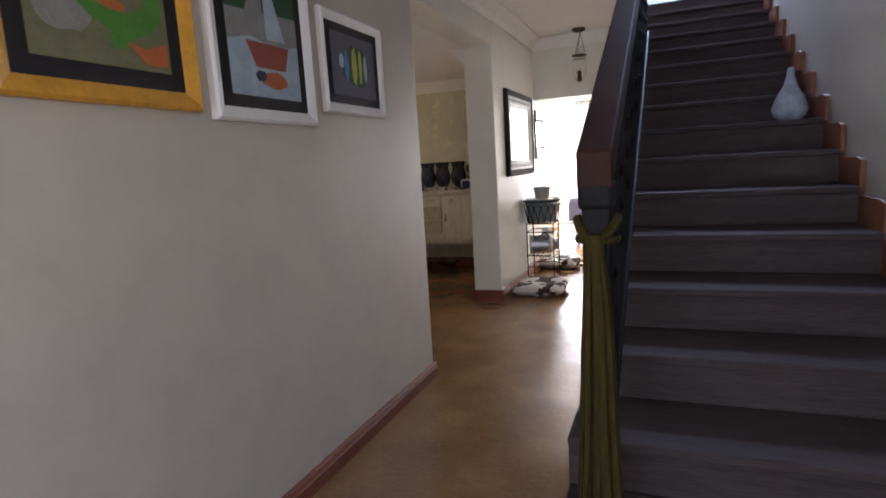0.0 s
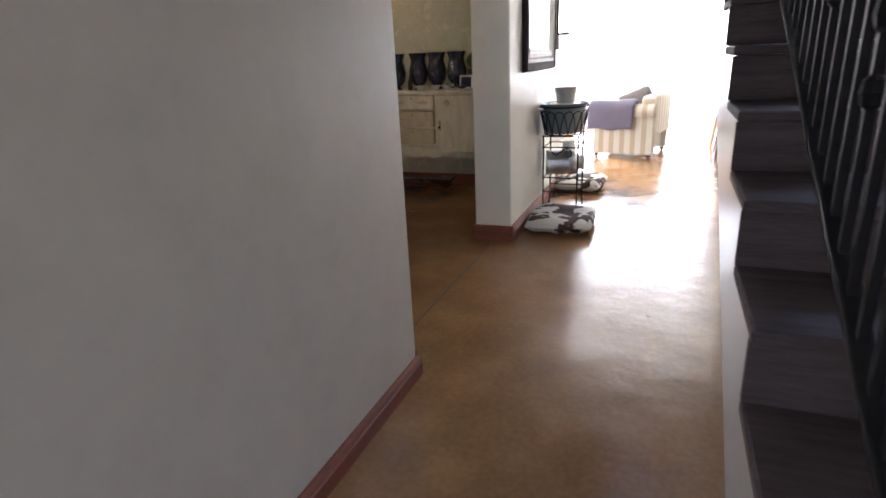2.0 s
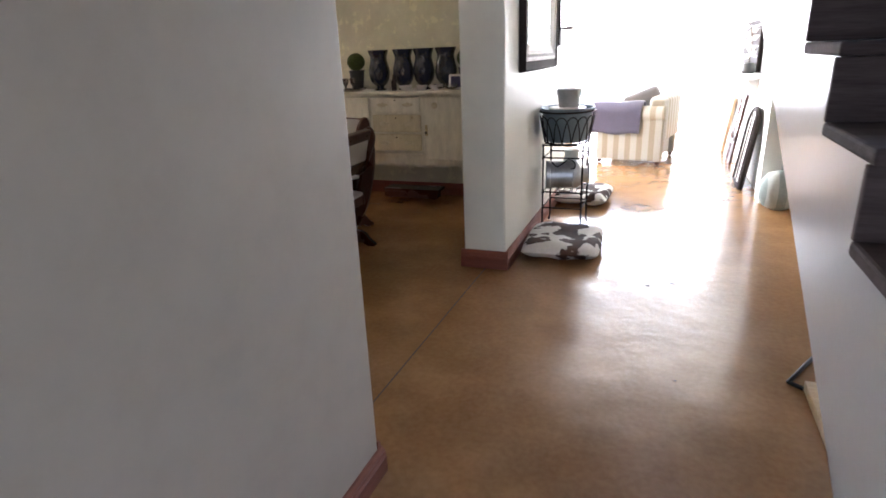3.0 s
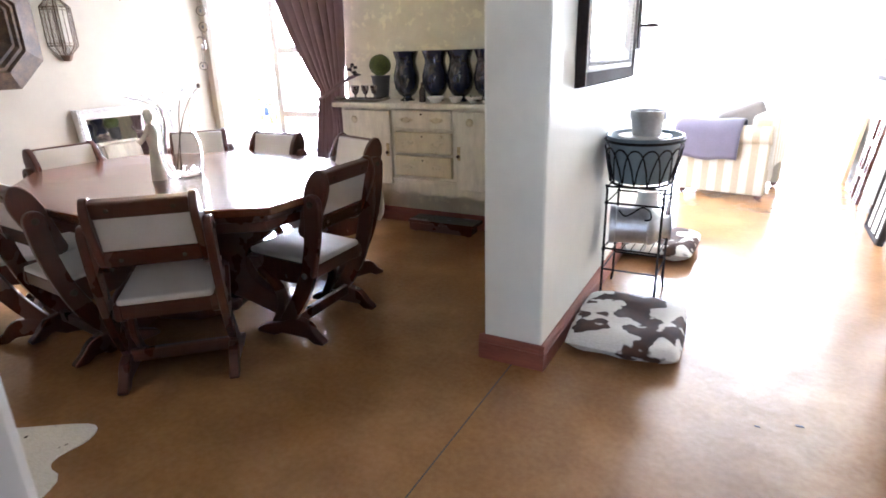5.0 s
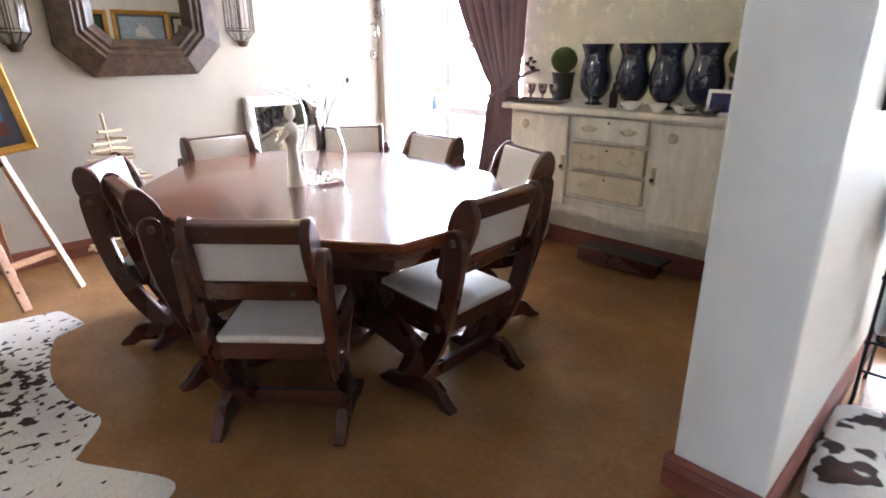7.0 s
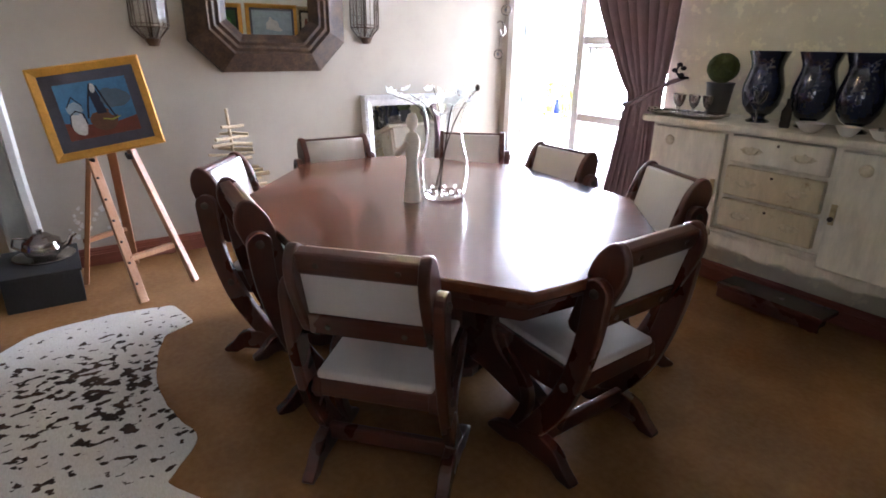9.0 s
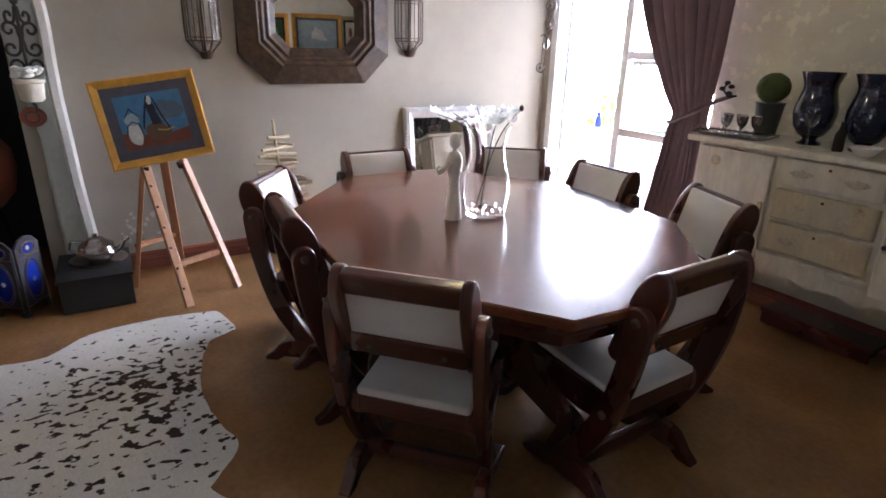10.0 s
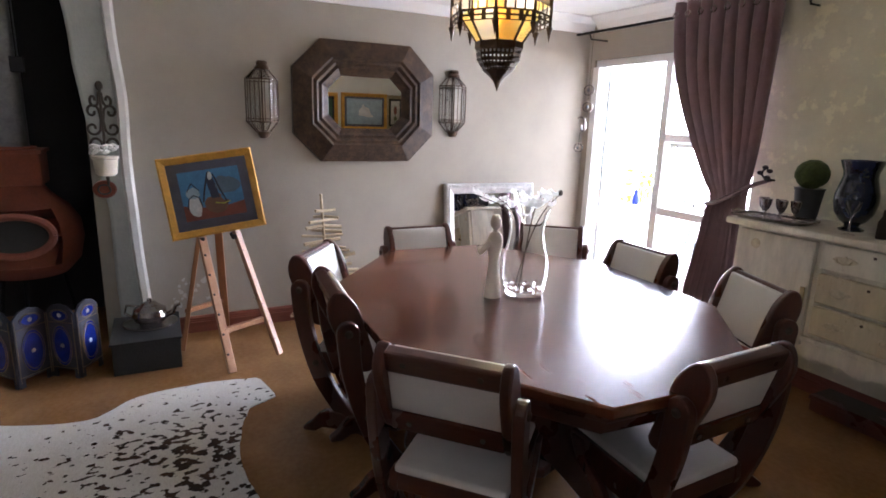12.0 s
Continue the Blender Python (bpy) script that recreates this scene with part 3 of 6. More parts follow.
# outside
structure("ground_south", box(-300, -300, -0.25, 300, -2.8, -0.21), M_PAVE, "pale paving outside the entry", "ground")
structure("ground", box(-300, 7.90, -0.25, -3.2, 500, -0.06), M_PAVE, "sunlit pale patio paving outside", "ground")
structure("ground_far", box(-3.2, 12.8, -0.25, 300, 500, -0.06), M_PAVE, "sunlit pale paving outside", "ground")
structure("wall_lounge_corner", box(-1.26, 7.66, 0, -0.98, 7.86, 2.9), M_PALE, "pale plaster wall return", "wall")
# emissive sheet added beyond the patio to light the dining room and table
structure("backdrop", box(-15, 15.0, -0.06, -3.3, 15.1, 5.0), glow("backdrop_glow", (0.95, 0.98, 1.0), GLOW), "plain white glowing backdrop beyond the patio", "backdrop")

# ---- staircase ----
RISE, GO, Y1, SX0, SX1, N = 0.168, 0.334, 1.468, 0.25, 1.345, 16
stair = thing("staircase", "concrete staircase with dark greyed boards and pale flank", "staircase")


def stair_y(k):
    return Y1 + GO * (k - 1)


outline = []
for k in range(1, N + 1):
    outline += [(stair_y(k) + 0.02, RISE * (k - 1)), (stair_y(k) + 0.02, RISE * k - 0.03)]
outline += [(stair_y(N + 1) + 0.02, RISE * N - 0.03), (stair_y(N + 1) + 0.02, RISE * N - 0.47), (2.14, 0.0)]
part("flight", prism(outline, SX1 - SX0 - 0.012, "yz", SX0 + 0.012), M_FLANK, stair, "pale enamelled plaster flank and soffit")
for k in range(1, N + 1):
    y, z = stair_y(k), RISE * k
    part("tread", box(SX0, y - 0.018, z - 0.03, SX1, y + GO + 0.018, z, 0.007), M_STEP, stair)
    part("riser", box(SX0, y, z - RISE + 0.001, SX1, y + 0.019, z - 0.031, 0.003), M_STEP, stair)
    part("step_skirting", prism([(y - 0.01, z - 0.02), (y - 0.01, z + 0.115), (y + 0.06, z + 0.13), (y + GO, z + 0.13), (y + GO + 0.03, z + 0.2), (y + GO + 0.03, z)], 0.022, "yz", SX1 - 0.004, 0.004), M_RED, stair, "red-stained stepped skirting")

rail = thing("stair_balustrade", "dark iron stair balustrade with a brown timber handrail", "balustrade")
BX, SL = 0.385, RISE / GO


def nose(y):
    return RISE + (y - Y1) * SL


part("newel_cap", box(BX - 0.042, 1.81, nose(1.86) + 0.885, BX + 0.042, 1.91, nose(1.86) + 0.955, 0.012), M_IRON, rail)
part("newel_post", box(BX - 0.034, 1.826, 2 * RISE, BX + 0.034, 1.894, 1.31, 0.008), M_IRON, rail)
for nm, lo, hi, w, mm in (("handrail", 0.96, 1.05, 0.042, M_RAIL), ("bottom_rail", 0.10, 0.125, 0.02, M_IRON), ("top_rail", 0.93, 0.955, 0.016, M_IRON)):
    y0, y1 = (1.81 if nm == "handrail" else 1.86), 5.6
    part(nm, prism([(y0, nose(y0) + lo), (y1, nose(y1) + lo), (y1, nose(y1) + hi), (y0, nose(y0) + hi)], 2 * w, "yz", BX - w, 0.006), mm, rail, "brown timber handrail" if nm == "handrail" else "")
y = 1.97
i = 0
while y < 5.5:
    part("baluster", box(BX - 0.008, y - 0.008, nose(y) + 0.09, BX + 0.008, y + 0.008, nose(y) + 0.93), M_IRON, rail)
    if i % 4 == 2:
        for h in (0.40, 0.52, 0.64):
            part("collar", lathe([(0.008, -0.03), (0.018, -0.02), (0.022, 0), (0.018, 0.02), (0.008, 0.03)], 10, m=pose(BX, y, nose(y) + h)), M_IRON, rail)
    y += 0.088
    i += 1

tassel = thing("curtain_tassel", "old-gold rope tassel knotted round the newel post", "tassel", pose(BX, 1.86, 0.19))
loop = [(0.049 * math.cos(a), 0.049 * math.sin(a), 1.01 + 0.025 * math.cos(a * 2)) for a in np.linspace(0, 2 * math.pi, 18)]
part("rope", tube(loop, 0.012, 8, bm=tube([(0.046 * math.cos(a), 0.048 * math.sin(a), 0.985) for a in np.linspace(0, 2 * math.pi, 18)], 0.011)), M_ROPE, tassel)
bm = bmesh.new()
rnd = random.Random(4)
for i in range(46):
    a, r = rnd.uniform(0, 6.28), rnd.uniform(0.01, 0.06)
    dx, dy = 0.0 + 0.72 * r * math.cos(a), -0.055 + 0.72 * r * math.sin(a)
    tube([(-0.005 + 0.3 * r * math.cos(a), -0.05 + 0.3 * r * math.sin(a), 1.0), (dx * 0.9, dy * 0.95, 0.8), (dx * 1.25, dy * 1.1, 0.5), (dx * 1.6 + rnd.uniform(-0.01, 0.01), dy * 1.3, 0.2 + rnd.uniform(0, 0.06))], 0.009, 5, bm)
part("fringe", bm, M_ROPE, tassel, smooth=True)


def vase(name, label, at, prof, material, seg=32, ribs=0, rib=0.0, sx=1.0, category="vase"):
    return tagged(_placed(part(name, lathe(prof, seg, ribs=ribs, rib=rib, sx=sx), material, smooth=True), at), label, category)


def _placed(ob, at, rz=0.0):
    ob.matrix_world = pose(*at, 0, 0, rz) if len(at) == 3 else pose(*at)
    return ob


vase("vase", "blue-white teardrop vase standing on a stair tread", (1.20, stair_y(9) + 0.14, RISE * 9), [(0.05, 0), (0.085, 0.03), (0.095, 0.07), (0.075, 0.13), (0.04, 0.19), (0.022, 0.25), (0.016, 0.30), (0.0, 0.30)], M_BLUEVASE)
vase("vase", "white rounded vase standing on a lower stair tread", (1.24, stair_y(3) + 0.14, RISE * 3), [(0.05, 0), (0.09, 0.04), (0.10, 0.09), (0.075, 0.14), (0.04, 0.17), (0.045, 0.19), (0.0, 0.185)], M_CERAM)
vase("gourd_vase", "grey-green striped gourd-shaped floor vase with a stem", (0.87, 7.68, 0), [(0.06, 0), (0.13, 0.04), (0.165, 0.13), (0.155, 0.22), (0.10, 0.30), (0.03, 0.325), (0.012, 0.33), (0.012, 0.37), (0.0, 0.375)], M_GOURD, 36, 9, 0.035)
vase("gourd_vase", "grey-green striped gourd-shaped floor vase with flared neck", (1.14, 7.60, 0), [(0.06, 0), (0.10, 0.04), (0.125, 0.13), (0.11, 0.22), (0.06, 0.30), (0.055, 0.36), (0.07, 0.39), (0.0, 0.385)], M_GOURD, 36, 9, 0.035)

# ---- dining table and chairs ----
TC, TOFF = (-3.07, 5.60), -3.0


def long_octagon(d):
    """Outline of the table top, drawn in by d."""
    return [(sx * u, sy * v) for sx, sy, u, v in ((1, -1, 1.02 - d, 0.30 - d * 0.3), (1, 1, 1.02 - d, 0.30 - d * 0.3), (1, 1, 0.42 - d * 0.3, 0.77 - d), (-1, 1, 0.42 - d * 0.3, 0.77 - d), (-1, 1, 1.02 - d, 0.30 - d * 0.3), (-1, -1, 1.02 - d, 0.30 - d * 0.3), (-1, -1, 0.42 - d * 0.3, 0.77 - d), (1, -1, 0.42 - d * 0.3, 0.77 - d))]


table = thing("dining_table", "long octagonal dark mahogany dining table with polished top", "table", pose(*TC, 0, 0, 0, TOFF))
part("tabletop", prism(long_octagon(0), 0.04, "xy", 0.73, 0.008), M_TOP, table, "polished red-brown octagonal top")
bm = prism(long_octagon(0.035), 0.03, "xy", 0.698, 0.006)
part("edge_moulding", prism(long_octagon(0.07), 0.055, "xy", 0.643, 0.006, bm), M_MAHOGX, table)
for a in range(4):
    leg = smooth_line([(0.16, 0.66), (0.62, 0.645), (0.58, 0.5), (0.40, 0.36), (0.42, 0.2), (0.66, 0.07), (0.68, 0.0), (0.56, 0.0), (0.36, 0.06), (0.16, 0.10)], 4)
    part("leg", prism([(v.x, v.y) for v in leg], 0.06, "xz", -0.03, 0.006, m=pose(0, 0, 0, 0, 0, a * 90 + 9.5)), M_MAHOGX, table)
part("pedestal", prism(ngon(8, 0.20), 0.62, "xy", 0.03, 0.01), M_MAHOG, table)
part("foot_ring", prism(ngon(8, 0.30), 0.05, "xy", 0.0, 0.01), M_MAHOG, table)


def dining_chair():
    """Origin on the floor under the top of the back; the sitter faces +y."""
    ch = thing("dining_chair", "dark mahogany dining chair with cream leather seat and back", "chair", None, "chairs round the table")
    foot = smooth_line([(0.045, 0.0), (0.040, 0.018), (0.08, 0.050), (0.13, 0.105), (0.22, 0.12), (0.31, 0.085), (0.42, 0.05), (0.47, 0.02), (0.465, 0.0)], 3)
    foot = [(v.x, v.y) for v in foot] + [(0.36, 0.0), (0.30, 0.025), (0.14, 0.025), (0.10, 0.0)]
    leg = [tuple(v) for v in smooth_line([(0.225, 0.085), (0.160, 0.17), (0.095, 0.28), (0.045, 0.42), (0.006, 0.58), (-0.010, 0.72)], 4)] + arc(0.035, 0.735, 0.045, 180, 10, 8)
    leg += [tuple(v) for v in smooth_line([(0.080, 0.70), (0.090, 0.58), (0.122, 0.44), (0.172, 0.32), (0.24, 0.20), (0.325, 0.085)], 4)]
    pad = smooth_line([(0.15, 0.560), (0.10, 0.552), (0.05, 0.60), (0.0, 0.70), (-0.035, 0.79), (-0.035, 0.85), (-0.01, 0.89), (0.03, 0.885), (0.078, 0.83), (0.112, 0.74), (0.138, 0.65), (0.158, 0.585)], 4)
    brace = smooth_line([(0.43, 0.42), (0.40, 0.36), (0.30, 0.28), (0.28, 0.18), (0.33, 0.07)], 4)
    brace = [(v.x, v.y) for v in brace] + [tuple(v) for v in smooth_line([(0.385, 0.065), (0.33, 0.18), (0.35, 0.26), (0.45, 0.35), (0.485, 0.42)], 4)]
    for s in (-1, 1):
        x = s * 0.232
        lg = part("leg", prism(leg, 0.036, "yz", x - 0.018, 0.006), M_MAHOG, ch)
        for by, bz in ((0.035, 0.735), (0.112, 0.37)):
            part("bolt", lathe([(0.016, 0), (0.016, 0.004), (0.009, 0.010), (0.0, 0.011)], 12, m=Matrix.Translation((x + s * 0.018, by, bz)) @ pose(0, 0, 0, 0, s * 90, 0)), M_TWIG, lg)
        part("foot", prism(foot, 0.044, "yz", x - 0.022, 0.006), M_MAHOG, ch)
        part("back_side", prism(pad, 0.034, "yz", s * 0.196 - 0.017, 0.008), M_MAHOG, ch)
        part("brace", prism(brace, 0.03, "yz", s * 0.213 - 0.015, 0.005), M_MAHOG, ch)
        side = [(0.09, 0.405), (0.09, 0.33), (0.2, 0.30), (0.32, 0.305), (0.44, 0.345), (0.50, 0.39), (0.50, 0.43)]
        part("side_rail", prism([tuple(v) for v in smooth_line(side, 3)], 0.03, "yz", s * 0.195 - 0.015, 0.004), M_MAHOG, ch)
    part("stretcher", box(-0.22, 0.20, 0.075, 0.22, 0.23, 0.135, 0.006), M_MAHOGX, ch)
    part("back_rail", box(-0.195, 0.09, 0.335, 0.195, 0.12, 0.400, 0.005), M_MAHOGX, ch)
    part("front_rail", box(-0.195, 0.47, 0.35, 0.195, 0.50, 0.42, 0.005), M_MAHOGX, ch)
    bm = box(-0.195, 0.088, 0.398, 0.195, 0.505, 0.428, 0.013, seg=4)
    for v in bm.verts:
        v.co.z += 0.07 * (v.co.y - 0.1)
        if v.co.z > 0.42:
            v.co.z += 0.015 * math.cos(v.co.x * 7) * math.cos((v.co.y - 0.31) * 6)
    part("seat", bm, M_CUSH, ch, "cream leather seat pad", smooth=True)
    tilt = Matrix.Translation((0, 0.070, 0.59)) @ pose(0, 0, 0, 14.5, 0, 0)
    part("top_rail", box(-0.185, -0.022, 0.226, 0.185, 0.026, 0.300, 0.010, m=tilt), M_MAHOGX, ch)
    part("lower_rail", box(-0.185, -0.020, 0.0, 0.185, 0.022, 0.075, 0.006, m=tilt), M_MAHOGX, ch)
    part("backrest", box(-0.183, -0.012, 0.072, 0.183, 0.032, 0.230, 0.010, m=tilt, seg=3), M_CUSH, ch, "cream leather back pad", smooth=True)
    part("back_pad", box(-0.18, 0.024, 0.015, 0.18, 0.05, 0.285, 0.012, m=tilt, seg=3), M_CUSH, ch, "cream leather front of the back", smooth=True)
    for bx in (-0.12, 0.12):
        for bz in (0.036, 0.264):
            part("dowel", lathe([(0.009, 0), (0.009, 0.003), (0.0, 0.004)], 10, m=tilt @ pose(bx, -0.022, bz, 90, 0, 0)), M_TWIG, ch)
    return ch


CHAIRS = [((-2.343, 4.84), (-0.68, 0.735)), ((-2.00, 5.70), (-1, -0.04)), ((-2.55, 6.57), (-0.36, -0.93)), ((-3.26, 6.57), (0, -1)),
          ((-3.98, 6.45), (0.79, -0.61)), ((-4.23, 5.59), (1, -0.02)), ((-3.825, 4.825), (0.60, 0.80)), ((-3.22, 4.74), (0.09, 1))]
first = None
for (cx, cy), (dx, dy) in CHAIRS:
    m = pose(cx, cy, 0, 0, 0, math.degrees(math.atan2(-dx, dy)))
    if first is None:
        first = dining_chair()
        first.matrix_world = m
    else:
        copy_thing(first, m)

# ---- sideboard ----
sb = thing("sideboard", "distressed cream-painted sideboard with three drawers and two doors", "sideboard", Matrix.Translation((0.035, -0.092, 0)) @ Matrix.Diagonal((1, 1, 0.971, 1)))
part("body", box(-3.15, 7.225, 0.475, -1.66, 7.66, 1.048, 0.006), M_SIDE, sb)
part("top", box(-3.195, 7.165, 1.048, -1.615, 7.67, 1.085, 0.010), M_SIDE, sb)
bm = box(-3.17, 7.205, 0.488, -1.64, 7.665, 0.512, 0.006)
box(-3.163, 7.213, 0.474, -1.647, 7.663, 0.487, 0.003, bm)
part("base_moulding", bm, M_SIDE, sb)
sc = [(-3.15, 0.476), (-3.15, 0.33)]
for i in range(61):
    u = i / 60
    sc.append((-3.15 + 1.49 * u, 0.395 + 0.016 * math.cos(u * 2 * math.pi * 7) - 0.055 * (abs(2 * u - 1) ** 8)))
sc += [(-1.66, 0.33), (-1.66, 0.476)]
part("apron", prism(sc, 0.02, "xz", 7.222), M_SIDE, sb, "scalloped apron")
for x in (-3.12, -1.735):
    for y in (7.255, 7.63):
        part("leg", tube([tuple(q) for q in smooth_line([(x, y, 0.48), (x + 0.012 * (1 if x > -2.4 else -1), y - 0.022, 0.38), (x, y - 0.004, 0.22), (x - 0.008 * (1 if x > -2.4 else -1), y + 0.006, 0.09), (x + 0.014 * (1 if x > -2.4 else -1), y - 0.022, 0.0)], 4)], 0.040, 10, taper=0.018), M_SIDE, sb, smooth=True)


def pull(parent, x, y, z):
    h = part("handle", prism([(x + u * 0.06, z + w * 0.03) for u, w in ((-1, 0), (-0.6, 0.5), (-0.2, 0.5), (0, 0.8), (0.2, 0.5), (0.6, 0.5), (1, 0), (0.6, -0.5), (0.2, -0.5), (0, -0.7), (-0.2, -0.5), (-0.6, -0.5))], 0.004, "xz", y - 0.004), M_PULL, parent, "painted pull with back plate")
    part("bail", tube([(x - 0.035, y - 0.006, z + 0.004), (x - 0.03, y - 0.018, z - 0.012), (x, y - 0.02, z - 0.018), (x + 0.03, y - 0.018, z - 0.012), (x + 0.035, y - 0.006, z + 0.004)], 0.0035, 6), M_PULL, h)


for z0, z1, mm in ((0.893, 1.036, M_SIDE), (0.712, 0.872, M_SIDEW), (0.535, 0.692, M_SIDEW)):
    d = part("drawer", box(-2.655, 7.196, z0, -2.175, 7.24, z1, 0.008), mm, sb)
    for x in (-2.54, -2.29):
        pull(d, x, 7.196, (z0 + z1) / 2)
    part("keyhole", prism(ngon(8, 0.008, 0, -2.415, z1 - 0.03), 0.003, "xz", 7.194), M_TWIG, d)
for x0, x1, hx in ((-3.115, -2.69, -2.715), (-2.14, -1.70, -2.115)):
    d = part("door", box(x0, 7.200, 0.455, x1, 7.24, 1.03, 0.006), M_SIDE, sb)
    part("latch", box(hx - 0.012, 7.190, 0.68, hx + 0.012, 7.201, 0.78, 0.003), M_BRASS, d, "dull brass latch plate")
    part("knob", ball(hx, 7.18, 0.71, 0.013), M_TWIG, d, smooth=True)
    part("rosette", lathe([(0.03, 0), (0.024, 0.006), (0.01, 0.01), (0, 0.01)], 14, m=pose((x0 + x1) / 2 - 0.11, 7.199, 0.955, 90, 0, 0)), M_PULL, d)

pk = thing("low_bench", "low dark red-brown plank bench pushed under the sideboard", "bench")
part("top", box(-2.68, 7.34, 0.075, -2.09, 7.54, 0.10, 0.005), M_MAHOGX, pk)
for x in (-2.64, -2.16):
    part("support", box(x, 7.36, 0.0, x + 0.03, 7.52, 0.074, 0.004), M_MAHOG, pk)
part("front_board", box(-2.67, 7.345, 0.012, -2.10, 7.36, 0.074, 0.003), M_MAHOGX, pk)

# ---- patio doors and curtain ----
BACK = Matrix.Translation((0, 0.1, 0))
pd = tagged(thing("door_1", "white steel patio door standing open beside a window", "patio door", BACK), kind="structure")
part("frame_head", box(-5.135, 7.62, 2.04, -3.40, 7.68, 2.10, 0.006), M_WHITE, pd)
part("frame_jamb", box(-5.135, 7.585, 0, -5.06, 7.68, 2.04, 0.006), M_WHITE, pd)
part("mullion", box(-4.34, 7.62, 0, -4.27, 7.68, 2.04, 0.006), M_WHITE, pd)
part("frame_jamb_right", box(-3.45, 7.62, 0, -3.40, 7.68, 2.04, 0.006), M_WHITE, pd)
SWING = Matrix.Translation((-5.05, 7.69, 0)) @ pose(0, 0, 0, 0, 0, 20)
leaf = part("door_leaf", box(0, 0, 0.03, 0.035, 0.07, 2.03, 0.004, m=SWING), M_WHITE, pd, "open white door leaf")
part("leaf_stile", box(0, 0.71, 0.03, 0.035, 0.78, 2.03, 0.004, m=SWING), M_WHITE, leaf)
for z0, z1 in ((0.03, 0.11), (0.86, 0.93), (1.95, 2.03)):
    part("leaf_rail", box(0.003, 0.07, z0, 0.032, 0.71, z1, 0.004, m=SWING), M_WHITE, leaf)
for z0, z1 in ((0.11, 0.86), (0.93, 1.95)):
    part("leaf_pane", box(0.015, 0.07, z0, 0.019, 0.71, z1, m=SWING), M_PANE, leaf).visible_shadow = False
part("lever", tube([SWING @ Vector(q) for q in ((0.03, 0.745, 1.02), (0.07, 0.745, 1.02), (0.072, 0.70, 1.02), (0.072, 0.63, 1.015))], 0.008, 8), M_STEEL, leaf, "steel lever handle")
kt = thing("key_tassel", "royal blue silk tassel hanging from the patio door lever", "tassel", BACK @ SWING @ Matrix.Translation((0.072, 0.66, 0.80)))
part("cord", tube([(0, 0, 0.11), (0.003, 0, 0.16), (0, 0, 0.215)], 0.004, 6), M_TASSEL, kt)
part("head", lathe([(0, 0.12), (0.016, 0.115), (0.020, 0.10), (0.016, 0.085), (0, 0.085)], 14), M_TASSEL, kt, smooth=True)
part("skirt", lathe([(0.012, 0.086), (0.022, 0.06), (0.030, 0.0), (0.026, -0.03), (0, -0.03)], 20, ribs=10, rib=0.08), M_TASSEL, kt, smooth=True)
win = tagged(thing("window_1", "white steel window with an awning sash ajar", "window", BACK), kind="structure")
for z0, z1 in ((0.05, 0.10), (0.85, 0.91), (1.43, 1.49)):
    part("transom", box(-4.27, 7.625, z0, -3.45, 7.675, z1, 0.005), M_WHITE, win)
for z0, z1 in ((0.10, 0.85), (1.49, 2.04)):
    p = part("pane", box(-4.27, 7.648, z0, -3.45, 7.653, z1), M_PANE, win)
    p.visible_shadow = False
hinge = Matrix.Translation((0, 7.67, 1.425)) @ pose(0, 0, 0, 14, 0, 0) @ Matrix.Translation((0, -7.75, -1.465))
sash = part("awning_sash", box(-4.26, 7.74, 0.94, -4.225, 7.77, 1.465, 0.004, m=hinge), M_WHITE, win)
part("sash_side", box(-3.50, 7.74, 0.94, -3.465, 7.77, 1.465, 0.004, m=hinge), M_WHITE, sash)
part("sash_rail", box(-4.225, 7.74, 0.94, -3.50, 7.77, 0.975, 0.004, m=hinge), M_WHITE, sash)
part("sash_head", box(-4.225, 7.74, 1.43, -3.50, 7.77, 1.465, 0.004, m=hinge), M_WHITE, sash)
part("stay", tube([(-4.16, 7.64, 1.40), (-4.02, 7.75, 0.94)], 0.006, 6), M_IRON, win, "dark stay arm")
structure("door_sill", box(-5.135, 7.68, 0, -3.40, 7.84, 0.03, 0.004), M_PAVE, "worn pale door sill", "sill")

rod = thing("curtain_rod", "thin dark curtain rod with brackets", "curtain rod")
part("rod", tube([(-5.16, 7.50, 2.30), (-3.05, 7.50, 2.30)], 0.011, 10), M_IRON, rod)
for x in (-5.0, -3.15):
    part("bracket", tube([(x, 7.70 if x < -4 else 7.60, 2.25), (x, 7.52, 2.25), (x, 7.50, 2.30)], 0.007, 6), M_IRON, rod)

curtain = thing("curtain", "aubergine eyelet curtain drawn aside and tied at the waist", "curtain")
bm = bmesh.new()
NU, NV = 120, 64
grid = []
for j in range(NV + 1):
    v = j / NV
    z = 2.385 - 2.36 * v
    if v < 0.54:
        s = v / 0.54
        e = s ** 2.0
        xl, xr = -4.06 + (0.49 * e), -3.30 - 0.04 * e
        amp = 0.058 * (1 - 0.55 * e)
    else:
        s = (v - 0.54) / 0.46
        e = min(1, s * 1.6) ** 0.8
        xl, xr = -3.57 - 0.14 * e, -3.34 + 0.02 * e
        amp = 0.026 + 0.03 * e
    row = []
    for i in range(NU + 1):
        u = i / NU
        ph = u * 2 * math.pi * 7.5
        x = xl + (xr - xl) * u + 0.012 * math.sin(ph * 2 + z)
        y = 7.50 - amp * math.sin(ph) - 0.02 * noise.noise((u * 9, 0, z * 1.5)) - 0.03 * math.exp(-((v - 0.54) / 0.1) ** 2)
        row.append(bm.verts.new((x, y, z)))
    grid.append(row)
for a, b in zip(grid, grid[1:]):
    for i in range(NU):
        bm.faces.new((a[i], a[i + 1], b[i + 1], b[i]))
cloth = part("cloth", bm, M_CURTAIN, curtain, smooth=True)
